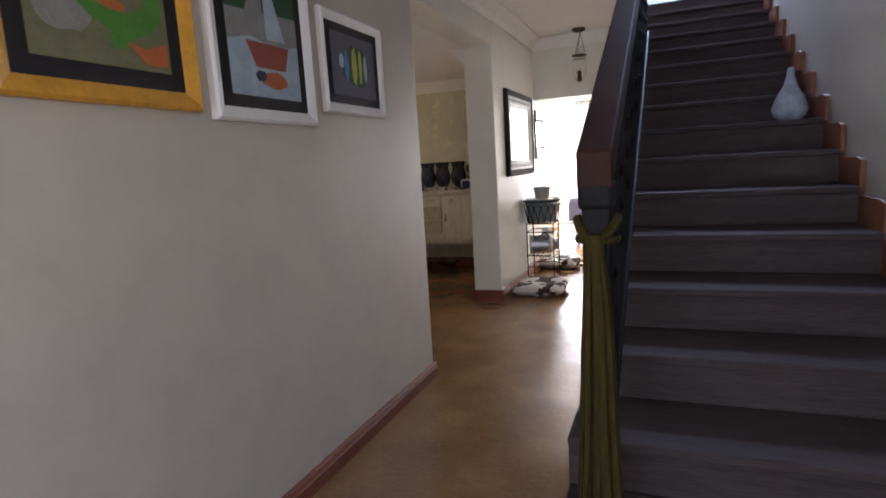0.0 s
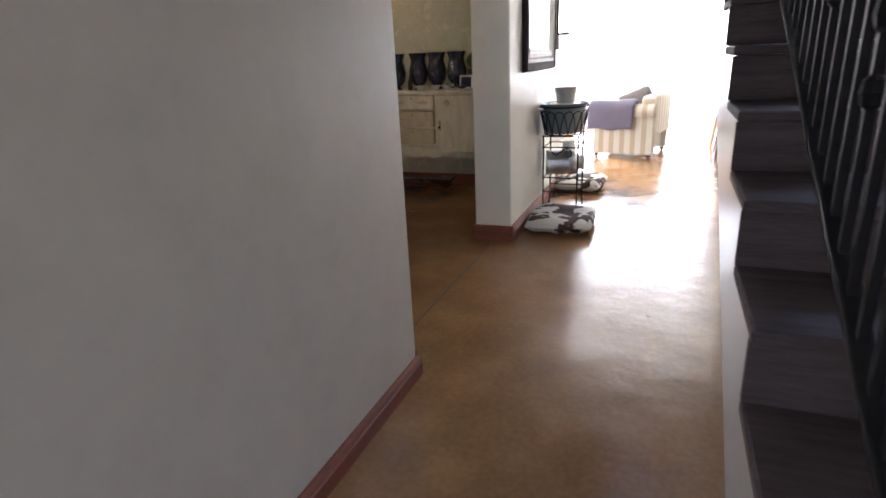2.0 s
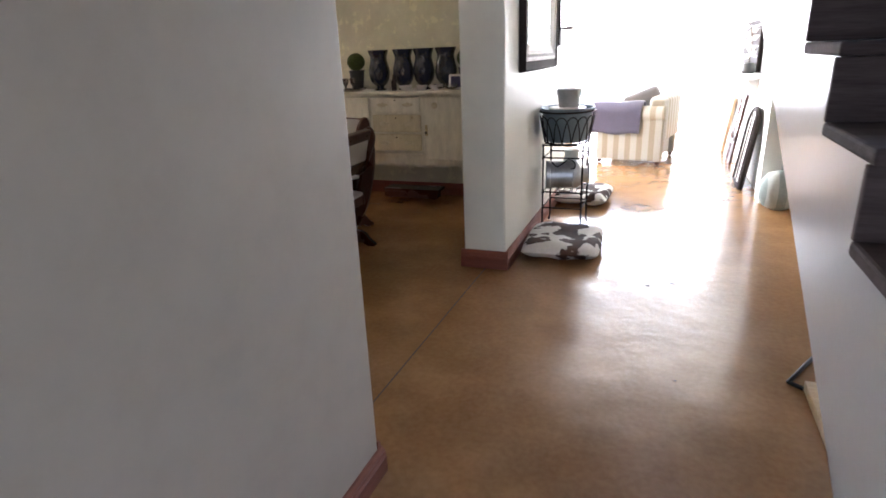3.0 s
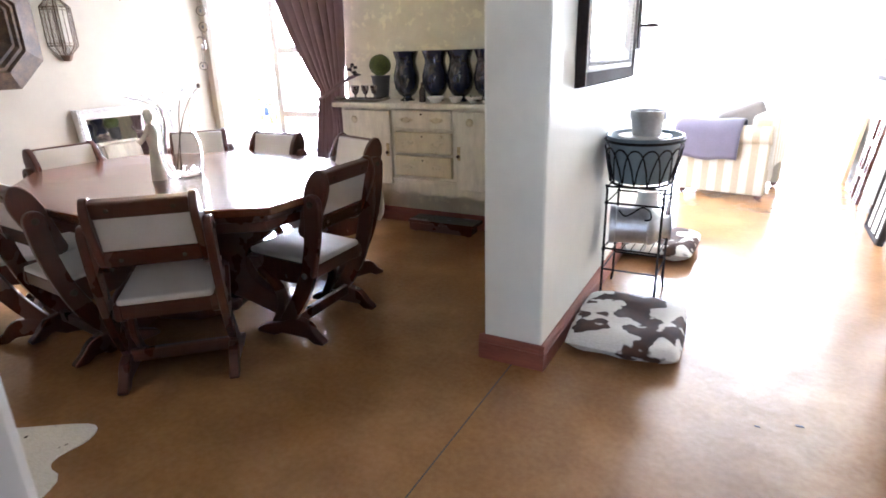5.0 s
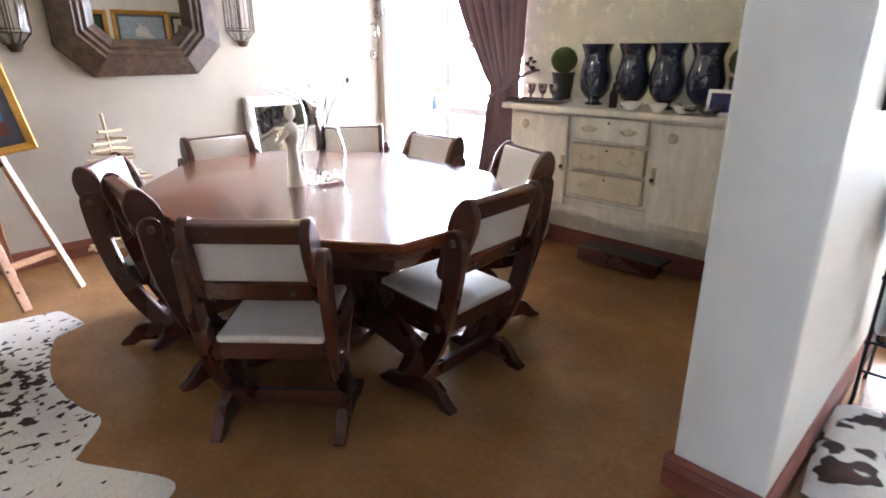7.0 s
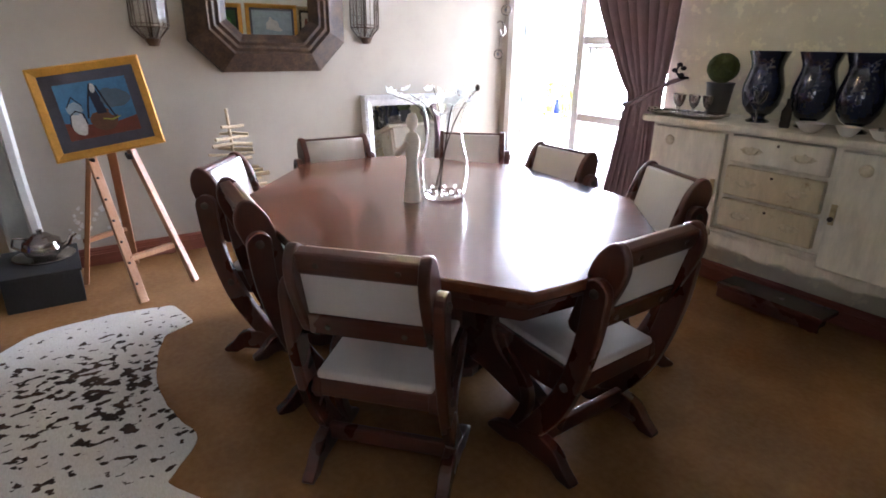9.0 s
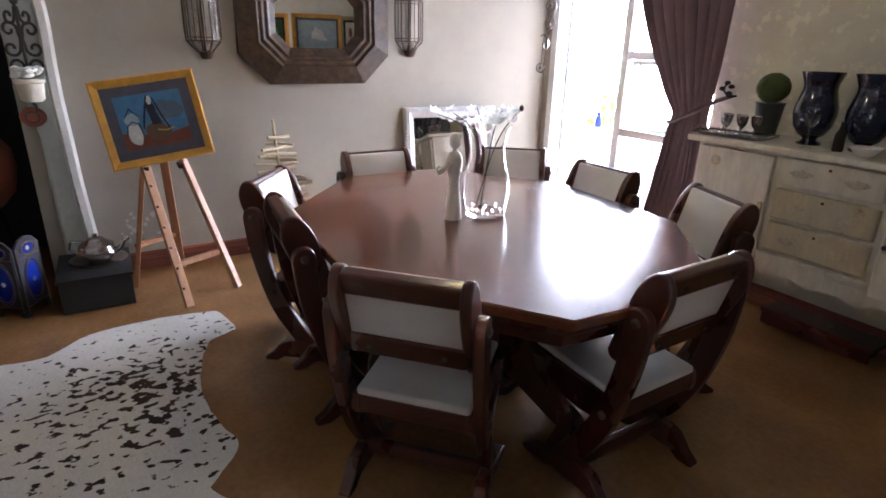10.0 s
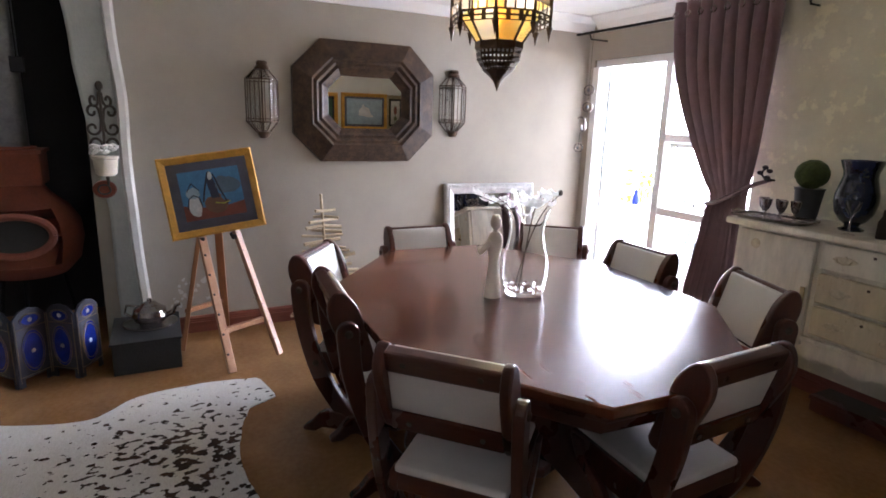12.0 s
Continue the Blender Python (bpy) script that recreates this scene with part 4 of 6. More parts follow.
sol = cloth.modifiers.new("thickness", "SOLIDIFY")
sol.thickness = 0.004
for i in range(8):
    u = (i + 0.25) / 7.5
    x = -4.06 + 0.76 * u
    if x < -3.3:
        part("eyelet", tube([(x + 0.020 * math.cos(a), 7.435, 2.30 + 0.020 * math.sin(a)) for a in np.linspace(0, 2 * math.pi, 15)], 0.004, 6), M_SILVER, curtain, "nickel eyelet")
part("tieback", tube([(-3.60, 7.44, 1.05), (-3.50, 7.40, 1.07), (-3.38, 7.41, 1.14), (-3.30, 7.49, 1.21), (-3.27, 7.59, 1.24)], 0.014, 10), M_CURTAIN, curtain)
hk = thing("tieback_hook", "dark iron curtain hook with leaf scrolls", "curtain hook")
part("stem", tube([(-3.25, 7.60, 1.24), (-3.25, 7.52, 1.24), (-3.27, 7.49, 1.28), (-3.24, 7.48, 1.32)], 0.007, 6), M_IRON, hk)
for dx, dz in ((0, 0.08), (0.03, 0.06), (-0.03, 0.045), (0.02, 0.02)):
    part("leaf", ball(-3.25 + dx, 7.495, 1.24 + dz, 0.022, 0.006, 0.014), M_IRON, hk, smooth=True)

# faint patio beyond the door
def plant(name, label, x, y, h, colour, seed, n=260):
    pl = thing(name, label, "plant", pose(x, y, -0.06))
    part("pot", lathe([(0.11, 0), (0.15, 0.25), (0.165, 0.27), (0.14, 0.27), (0.0, 0.25)], 20), M_CERAM, pl)
    r, b = random.Random(seed), bmesh.new()
    for i in range(n):
        q = Vector((r.gauss(0, 0.14), r.gauss(0, 0.14), 0.3 + h * r.random()))
        d = Vector((r.uniform(-1, 1), r.uniform(-1, 1), r.uniform(-0.4, 1))).normalized()
        s = d.orthogonal().normalized() * 0.04
        L = d * r.uniform(0.10, 0.18)
        b.faces.new([b.verts.new(q), b.verts.new(q + L * 0.5 + s), b.verts.new(q + L), b.verts.new(q + L * 0.5 - s)])
    part("crown", b, mat(name + "_leaves", colour, 0.5, var=0.4), pl)
    part("stem", tube([(0, 0, 0.2), (0.01, 0.02, 0.3 + h * 0.8)], 0.012, 6), M_TWIG, pl)


plant("potted_plant", "yellow-green leafy plant in a pale pot on the patio", -8.2, 11.5, 0.55, (0.42, 0.42, 0.03), 3, 200)
pt = thing("patio_table", "blue-grey wrought iron patio table", "patio table", pose(-5.5, 9.85, -0.06))
part("top", lathe([(0.45, 0.70), (0.46, 0.715), (0.45, 0.73), (0, 0.73)], 28), M_TUB, pt)
for a in range(3):
    part("leg", tube([(0.1 * math.cos(a * 2.1), 0.1 * math.sin(a * 2.1), 0.70), (0.16 * math.cos(a * 2.1), 0.16 * math.sin(a * 2.1), 0.3), (0.36 * math.cos(a * 2.1), 0.36 * math.sin(a * 2.1), 0.0)], 0.014, 6), M_TUB, pt)


def patio_chair():
    pc = thing("patio_chair", "blue-grey scrolled wrought iron patio chair", "patio chair", None, "patio chairs")
    part("seat", lathe([(0.20, 0.43), (0.21, 0.44), (0.20, 0.45), (0, 0.45)], 20), M_TUB, pc)
    for a in (45, 135, 225, 315):
        c, s = math.cos(radians(a)), math.sin(radians(a))
        part("leg", tube([(0.17 * c, 0.17 * s, 0.44), (0.22 * c, 0.22 * s, 0)], 0.01, 6), M_TUB, pc)
    part("back", tube([(-0.19, 0.1, 0.44)] + [(-0.2 * math.cos(t), 0.2, 0.75 + 0.2 * math.sin(t)) for t in np.linspace(0, math.pi, 12)] + [(0.19, 0.1, 0.44)], 0.011, 6), M_TUB, pc)
    for x in (-0.1, 0, 0.1):
        part("scroll", tube([(x + 0.045 * math.cos(t) * (1 - t / 12), 0.17 + t * 0.002, 0.72 + 0.11 * math.sin(t)) for t in np.linspace(0, 7, 20)], 0.006, 5), M_TUB, pc)
    return pc


pc0 = patio_chair()
pc0.matrix_world = pose(-5.0, 9.25, -0.06, 0, 0, 200)
copy_thing(pc0, pose(-6.15, 9.75, -0.06, 0, 0, 80))

# ---- wall mirror, lanterns, leaning mirror ----
def rim(name, outer, inner, y0, y1, material, parent, label=""):
    """A frame member ring between two outlines in the wall plane; outer at depth y0, inner at y1 (towards the room)."""
    b = bmesh.new()
    n = len(outer)
    O, I, B = ([b.verts.new((u, y, v)) for u, v in ring] for ring, y in ((outer, y0), (inner, y1), (outer, 0.0)))
    for i in range(n):
        j = (i + 1) % n
        b.faces.new((O[i], O[j], I[j], I[i]))
        b.faces.new((B[i], B[j], O[j], O[i]))
    return part(name, b, material, parent, label)


def octo(w, h, c):
    return [(-w + c, -h), (w - c, -h), (w, -h + c), (w, h - c), (w - c, h), (-w + c, h), (-w, h - c), (-w, -h + c)]


# local x runs along the wall, local y out of it is negative
WEST = pose(-5.22, 5.58, 1.65, 0, 0, 90)
wm = thing("wall_mirror", "octagonal wall mirror in a wide dark burl frame", "mirror", WEST)
steps = [(0.548, 0.432, 0.20, 0.045), (0.42, 0.312, 0.15, 0.085), (0.405, 0.297, 0.146, 0.07), (0.385, 0.277, 0.138, 0.078), (0.365, 0.258, 0.13, 0.06), (0.345, 0.24, 0.122, 0.066), (0.325, 0.222, 0.113, 0.048), (0.285, 0.187, 0.095, 0.022)]
for (w, h, c, d), (w2, h2, c2, d2) in zip(steps, steps[1:]):
    rim("frame" if w > 0.5 else "moulding", octo(w, h, c), octo(w2, h2, c2), -d, -d2, M_FRAME, wm)
part("glass", prism(octo(0.30, 0.20, 0.10), 0.004, "xz", -0.022), M_MIRROR, wm, "bevelled mirror glass")


def wall_lantern():
    L = thing("wall_lantern", "tall glazed wall lantern in dark leaded metal", "wall lantern", None, "wall lanterns")
    R, R2 = 0.112, 0.050
    levels = [(-0.215, R2), (-0.145, R), (0.14, R), (0.205, R2)]
    angs = [180 + 36 * i for i in range(6)]
    for a0, a1 in zip(angs, angs[1:]):
        for (z0, r0), (z1, r1) in zip(levels, levels[1:]):
            q = [(r0 * math.cos(radians(a0)), r0 * math.sin(radians(a0)), z0), (r0 * math.cos(radians(a1)), r0 * math.sin(radians(a1)), z0), (r1 * math.cos(radians(a1)), r1 * math.sin(radians(a1)), z1), (r1 * math.cos(radians(a0)), r1 * math.sin(radians(a0)), z1)]
            b = bmesh.new()
            f = b.faces.new([b.verts.new(v) for v in q])
            bmesh.ops.solidify(b, geom=[f], thickness=0.002)
            part("pane", b, M_PANE, L).visible_shadow = False
            if z0 > -0.2 and z1 < 0.2:
                lo, hi = [Vector(v) for v in q[:2]], [Vector(v) for v in (q[3], q[2])]
                for f in (0.07, 0.93):
                    part("lead", tube([lo[0].lerp(hi[0], f), lo[1].lerp(hi[1], f)], 0.003, 5), M_BRONZE, L)
                part("lead", tube([(lo[0] + lo[1]) / 2, (hi[0] + hi[1]) / 2], 0.003, 5), M_BRONZE, L)
            for s, e in ((0, 1), (3, 0)):
                part("lead", tube([q[s], q[e]], 0.0042, 5), M_BRONZE, L)
    part("cap", lathe([(0.05, 0.205), (0.052, 0.215), (0.035, 0.235), (0.04, 0.25), (0.03, 0.262), (0, 0.262)], 12, sy=0.8, m=pose(0, -0.03, 0)), M_BRONZE, L)
    part("finial", lathe([(0, -0.262), (0.03, -0.258), (0.042, -0.235), (0.05, -0.215), (0.03, -0.21), (0, -0.21)], 12, sy=0.8, m=pose(0, -0.03, 0)), M_BRONZE, L)
    part("back_bar", box(-0.005, -0.005, -0.24, 0.005, 0.0, 0.24, 0.001), M_BRONZE, L)
    return L


wl = wall_lantern()
wl.matrix_world = pose(-5.22, 4.83, 1.64, 0, 0, 90)
copy_thing(wl, pose(-5.22, 6.32, 1.67, 0, 0, 90))

lm = thing("leaning_mirror", "carved silver-white framed mirror leaning on the wall", "mirror", pose(-5.035, 6.67, 0, 0, 0, 84) @ pose(0, 0, 0, -8, 0, 0))
for (w0, h0, w1, h1, d0, d1) in ((0.42, 1.035, 0.38, 0.995, 0.02, 0.045), (0.38, 0.995, 0.35, 0.965, 0.045, 0.03), (0.35, 0.965, 0.335, 0.95, 0.03, 0.02)):
    rim("frame", [(-w0, 1.035 - h0), (w0, 1.035 - h0), (w0, h0), (-w0, h0)], [(-w1, 1.035 - h1), (w1, 1.035 - h1), (w1, h1), (-w1, h1)], -d0, -d1, M_SILVERF, lm)
b = bmesh.new()
rr = random.Random(8)
for i in range(60):
    u = (i + 0.5) / 60
    for x, z in ((-0.40 + 0.8 * u, 1.015), (-0.40, 0.02 + 1.0 * u), (0.40, 0.02 + 1.0 * u)):
        ball(x + rr.uniform(-0.006, 0.006), -0.04, z + rr.uniform(-0.01, 0.01), 0.012, 0.008, 0.009, b, 1)
part("carving", b, M_SILVERF, lm)
part("glass", box(-0.34, -0.018, 0.08, 0.34, -0.012, 0.955), M_MIRROR, lm, "mirror glass")

# ---- easel with painting, driftwood tree ----
ez = thing("easel", "pale pine tripod easel", "easel")
for nm, a, c in (("leg", (-4.415, 4.462, 0), (-4.84, 4.32, 1.05)), ("leg", (-4.589, 4.776, 0), (-4.84, 4.50, 1.05)), ("back_leg", (-4.89, 4.204, 0), (-4.87, 4.40, 1.05)), ("back_leg", (-5.10, 4.50, 0), (-4.88, 4.46, 1.05))):
    A, C = Vector(a), Vector(c)
    ax = (C - A).normalized()
    part(nm, box(-0.024, -0.014, 0, 0.024, 0.014, (C - A).length, 0.004, m=Matrix.Translation(A) @ ax.to_track_quat("Z", "Y").to_matrix().to_4x4()), M_PINE if nm == "leg" else M_PINEB, ez)
for a, c in (((-4.415, 4.462, 0), (-4.84, 4.32, 1.05)), ((-4.589, 4.776, 0), (-4.84, 4.50, 1.05))):
    A, C = Vector(a), Vector(c)
    for k in range(7):
        q = A.lerp(C, 0.10 + 0.11 * k) + Vector((0.013, -0.004, 0.004))
        part("peg_hole", ball(q.x, q.y, q.z, 0.009, sub=2), M_TWIG, ez, smooth=True)
part("crossbar", tube([(-4.515, 4.435, 0.24), (-4.65, 4.70, 0.24)], 0.021, 4), M_PINE, ez)
part("crossbar", tube([(-4.89, 4.24, 0.27), (-5.05, 4.49, 0.27)], 0.019, 4), M_PINEB, ez)
for yy in (4.355, 4.545):
    part("peg", box(-4.83, yy - 0.015, 0.768, -4.71, yy + 0.015, 0.792, 0.005), M_STEAM, ez)


def picture(name, label, m, w, h, fw, depth, frame_mat, mat_mat, mount, canvas, strokes):
    """A framed picture on local xz, facing -y; strokes are soft painted shapes on the canvas."""
    p = thing(name, label, "painting", m)
    o = [(-w / 2, -h / 2), (w / 2, -h / 2), (w / 2, h / 2), (-w / 2, h / 2)]

    def inset(d):
        return [(-w / 2 + d, -h / 2 + d), (w / 2 - d, -h / 2 + d), (w / 2 - d, h / 2 - d), (-w / 2 + d, h / 2 - d)]
    rim("frame", o, inset(fw * 0.2), -depth * 0.8, -depth, frame_mat, p)
    rim("frame", inset(fw * 0.2), inset(fw * 0.85), -depth, -depth * 0.6, frame_mat, p)
    rim("frame", inset(fw * 0.85), inset(fw), -depth * 0.6, -depth * 0.45, frame_mat, p)
    part("mount", prism(inset(fw * 0.95), 0.004, "xz", -depth * 0.42), mat_mat, p)
    iw, ih = w / 2 - fw - mount, h / 2 - fw - mount
    part("canvas", box(-iw, -depth * 0.42 - 0.004, -ih, iw, -depth * 0.42 - 0.0015, ih), canvas, p)
    for i, (pts, mm) in enumerate(strokes):
        part("brushwork", prism([(u * iw, v * ih) for u, v in pts], 0.0012 + 0.0002 * i, "xz", -depth * 0.42 - 0.0055 - 0.0002 * i), mm, p)
    return p


def blob(cx, cy, rx, ry, seed=0, n=14):
    r = random.Random(seed)
    return [(cx + rx * math.cos(2 * math.pi * i / n) * r.uniform(0.85, 1.12), cy + ry * math.sin(2 * math.pi * i / n) * r.uniform(0.85, 1.12)) for i in range(n)]


P_BLUE, P_SKY = flat("paint_blue", (0.075, 0.215, 0.42)), flat("paint_pale_blue", (0.33, 0.42, 0.50))
P_RED, P_RUST, P_GREEN = flat("paint_red", (0.26, 0.055, 0.035)), flat("paint_orange", (0.42, 0.11, 0.03)), flat("paint_green", (0.06, 0.21, 0.03))
P_DKGREEN, P_OLIVE, P_YEL = flat("paint_dark_green", (0.02, 0.07, 0.025)), flat("paint_olive", (0.15, 0.15, 0.08)), flat("paint_lime", (0.40, 0.42, 0.07))
P_NAVY, P_GREY, P_WHITE = flat("paint_navy", (0.025, 0.03, 0.06)), flat("paint_grey", (0.22, 0.23, 0.22)), flat("paint_white", (0.62, 0.62, 0.60))
P_BRICK, P_BROWN, P_MOUNT = flat("paint_brick", (0.20, 0.06, 0.04)), flat("paint_brown", (0.16, 0.085, 0.05)), flat("mount_slate", (0.09, 0.09, 0.12))
P_SLATE, P_INK = flat("paint_slate", (0.10, 0.15, 0.21)), flat("paint_ink", (0.015, 0.018, 0.03))
P_BLACK, P_CREAM = flat("mount_black", (0.012, 0.010, 0.012)), flat("mount_cream", (0.55, 0.52, 0.45))

easel_pic = picture("painting", "framed still life with blue jugs in a yellow gilt frame", pose(-4.77, 4.435, 1.055, -13, -8.5, 86), 0.555, 0.50, 0.045, 0.03, M_GOLD, P_MOUNT, 0.055, P_BLUE, [
    ([(-1, -1), (1, -1), (1, -0.45), (0.3, -0.6), (-0.5, -0.5), (-1, -0.35)], P_BRICK),
    (blob(0.1, -0.45, 0.42, 0.4, 1), P_BROWN), (blob(-0.62, -0.42, 0.2, 0.5, 2), P_WHITE), (blob(-0.62, 0.1, 0.22, 0.24, 3), P_SKY),
    ([(-0.05, -0.2), (-0.12, 0.5), (0.02, 0.95), (0.14, 0.5), (0.22, -0.2)], P_NAVY), (blob(0.02, 0.72, 0.08, 0.18, 5), P_WHITE), (blob(0.55, 0.25, 0.42, 0.34, 6), P_SLATE), (blob(0.55, -0.2, 0.34, 0.16, 8), P_BLUE), (blob(0.35, 0.5, 0.2, 0.18, 7), P_SLATE),
    ([(-0.82, 0.2), (-0.62, 0.55), (-0.40, 0.2), (-0.42, 0.17), (-0.62, 0.48), (-0.80, 0.17)], P_INK), ([(-0.88, -0.5), (-0.80, -0.1), (-0.62, 0.05), (-0.42, -0.1), (-0.38, -0.5), (-0.42, -0.5), (-0.46, -0.12), (-0.62, 0.0), (-0.77, -0.12), (-0.84, -0.5)], P_INK),
    ([(-0.05, 0.9), (-0.28, 0.1), (-0.36, -0.3), (-0.31, -0.3), (-0.22, 0.1), (0.0, 0.9)], P_INK), ([(0.1, 0.8), (0.25, 0.1), (0.42, -0.5), (0.46, -0.48), (0.30, 0.12), (0.15, 0.8)], P_INK), ([(0.05, -0.42), (0.3, -0.5), (0.55, -0.42), (0.55, -0.38), (0.3, -0.45), (0.05, -0.37)], P_YEL)])

dt = thing("driftwood_tree", "tree ornament of stacked driftwood sticks on a stem", "ornament", pose(-5.06, 5.24, 0))
part("trunk", tube([(0, 0.02, 0), (0, -0.02, 0.5), (0, -0.05, 0.99)], 0.014, 8, taper=0.010), M_DRIFT, dt)
rr = random.Random(21)
for i in range(22):
    z = 0.06 + i * 0.0385
    L = 0.60 - 0.020 * i + rr.uniform(-0.06, 0.06)
    a, c = rr.uniform(-0.5, 0.5), rr.uniform(-0.03, 0.03)
    yy = 0.02 - 0.07 * z
    part("stick", tube([(-L * 0.5 * math.sin(a), yy + c - L * 0.5 * math.cos(a), z + rr.uniform(-0.015, 0.015)), (0, yy + c, z + rr.uniform(-0.004, 0.004)), (L * 0.5 * math.sin(a), yy + c + L * 0.5 * math.cos(a), z + rr.uniform(-0.015, 0.015))], rr.uniform(0.010, 0.015), 6), M_DRIFT, dt)

# ---- pier sconce, fireplace, screen, black box ----
sc = thing("wall_sconce", "scrolled iron wall sconce holding a cream pot with flowers", "sconce", pose(-5.165, 3.855, 0, 0, 0, 90))
part("stem", tube([(0, -0.012, 1.05), (0, -0.012, 1.66)], 0.009, 6), M_SCONCE, sc)
for z, w, fl in ((1.33, 0.05, 1), (1.43, 0.055, -1), (1.53, 0.05, 1), (1.60, 0.035, -1)):
    for s in (-1, 1):
        pts = [(s * 0.006, -0.012, z - fl * 0.05)]
        for t in np.linspace(0, 6.6, 24):
            k = 1 - t / 9
            pts.append((s * (0.012 + w * 0.75 - w * 0.75 * k * math.cos(t)), -0.012, z + fl * 0.045 * k * math.sin(t)))
        part("scroll", tube(pts, 0.008, 6), M_SCONCE, sc)
part("finial", ball(0, -0.012, 1.685, 0.022, 0.01, 0.03), M_SCONCE, sc, smooth=True)
part("plate", tube([(0, -0.01, 1.14), (0, -0.09, 1.13)], 0.008, 6), M_SCONCE, sc)
part("pot", lathe([(0.045, 1.145), (0.06, 1.16), (0.068, 1.245), (0.075, 1.25), (0.075, 1.265), (0.0, 1.26)], 20, m=pose(0, -0.085, 0)), M_BONE, sc, "cream ribbed pot", smooth=True)
for i in range(16):
    part("flower", ball(rr.uniform(-0.06, 0.06), -0.085 + rr.uniform(-0.05, 0.05), 1.285 + rr.uniform(0, 0.05), 0.026, 0.026, 0.018, None, 1, 0.4), M_PETAL, sc, "white silk flower")
hh = thing("wall_plaque", "small round red-brown glazed wall plaque", "wall plaque", pose(-5.165, 3.83, 1.05, 0, 0, 90))
part("plate", lathe([(0.068, 0), (0.06, 0.014), (0.035, 0.02), (0, 0.018)], 24, m=pose(0, 0, 0, 90, 0, 0), sy=0.85), M_TERRA, hh)
part("loop", tube([(0.035 * math.cos(t), -0.022, 0.03 * math.sin(t)) for t in np.linspace(0, 6.28, 16)], 0.005, 6), M_SCONCE, hh)

fp = thing("chiminea", "terracotta chiminea stove with a dark open mouth", "fireplace stove", pose(-5.48, 3.33, 0, 0, 0, 90))
prof = [(0.05, 0.44), (0.22, 0.47), (0.30, 0.56), (0.33, 0.70), (0.32, 0.82), (0.26, 0.92), (0.17, 1.00), (0.13, 1.06), (0.12, 1.30)]
b = lathe(prof, 40)
for v in b.verts:
    if v.co.y < -0.2 and 0.62 < v.co.z < 0.9 and abs(v.co.x) < 0.2:
        v.co.y += 0.30
part("body", b, M_TERRA, fp, smooth=True)
# flat disc closes the mouth; its black colour stands for the dark inside
part("mouth", lathe([(0.0, 0.0), (0.19, 0.0), (0.19, 0.02), (0.0, 0.02)], 28, sy=0.62, m=Matrix.Translation((0, -0.295, 0.77)) @ pose(0, 0, 0, 90, 0, 0)), M_BLACK, fp, "flat black disc for the mouth's inner shade")
part("mouth_lip", tube([(0.20 * math.cos(t), -0.315, 0.77 + 0.125 * math.sin(t)) for t in np.linspace(0, 2 * math.pi, 30)], 0.024, 8), M_TERRA, fp, smooth=True)
part("collar", box(-0.15, -0.15, 1.06, 0.15, 0.15, 1.28, 0.01), M_TERRA, fp)
part("collar_band", box(-0.165, -0.165, 1.26, 0.165, 0.165, 1.285, 0.006), M_TERRA, fp)
part("flue", tube([(0, 0, 1.27), (0, 0, 2.57)], 0.085, 20), M_GREYIRON, fp, "dull grey metal flue", smooth=True)
for a in (30, 150, 270):
    part("leg", tube([(0.19 * math.cos(radians(a)), 0.19 * math.sin(radians(a)), 0.48), (0.27 * math.cos(radians(a)), 0.27 * math.sin(radians(a)), 0.0)], 0.012, 6), M_IRON, fp)
part("damper_chain", tube([(0.12, -0.28, 2.45), (0.12, -0.28, 1.82)], 0.004, 5), M_IRON, fp)
part("damper_weight", box(0.085, -0.30, 1.74, 0.155, -0.26, 1.83, 0.006), M_IRON, fp)

scr = thing("fire_screen", "folding fire screen with cobalt blue glass panels", "fire screen")
pts = [(-4.87, 3.17), (-4.636, 3.36), (-4.777, 3.50), (-4.672, 3.652), (-4.848, 3.75)]
for (x0, y0), (x1, y1) in zip(pts, pts[1:]):
    w = math.hypot(x1 - x0, y1 - y0)
    M0 = pose(x0, y0, 0, 0, 0, math.degrees(math.atan2(y1 - y0, x1 - x0)))
    leaf = part("panel", prism([(0.005, 0.0), (0.035, 0.0), (0.035, 0.05), (w - 0.035, 0.05), (w - 0.035, 0.0), (w - 0.005, 0.0), (w - 0.005, 0.40), (w * 0.78, 0.44), (w * 0.5, 0.455), (w * 0.22, 0.44), (0.005, 0.40)], 0.012, "xz", -0.006, m=M0), M_LEAD, scr)
    for cz, rx, rz in ((0.20, w * 0.33, 0.125), (0.385, w * 0.30, 0.036)):
        part("glass", prism([(w / 2 + rx * math.cos(t), cz + rz * math.sin(t)) for t in np.linspace(0, 2 * math.pi, 24, endpoint=False)], 0.018, "xz", -0.009, m=M0), M_BLUE, leaf, "cobalt blue glass")
        for k in (1.0, 0.86):
            part("gilt_ring", tube([M0 @ Vector((w / 2 + k * rx * math.cos(t), -0.0095, cz + k * rz * math.sin(t))) for t in np.linspace(0, 2 * math.pi, 26)], 0.0022, 5), M_GILT, leaf, "gilt line")
        part("flower", lathe([(0.014, 0), (0.0, 0.004)], 8, m=M0 @ pose(w / 2, -0.009, cz, 90, 0, 0)), M_PETAL, leaf)
    for x0, x1, z0, z1 in ((0.012, 0.012, 0.03, 0.395), (w - 0.012, w - 0.012, 0.03, 0.395), (0.012, w - 0.012, 0.342, 0.342), (0.012, w - 0.012, 0.062, 0.062)):
        part("gilt_line", tube([M0 @ Vector((x0, -0.0075, z0)), M0 @ Vector((x1, -0.0075, z1))], 0.0022, 5), M_GILT, leaf, "gilt line")
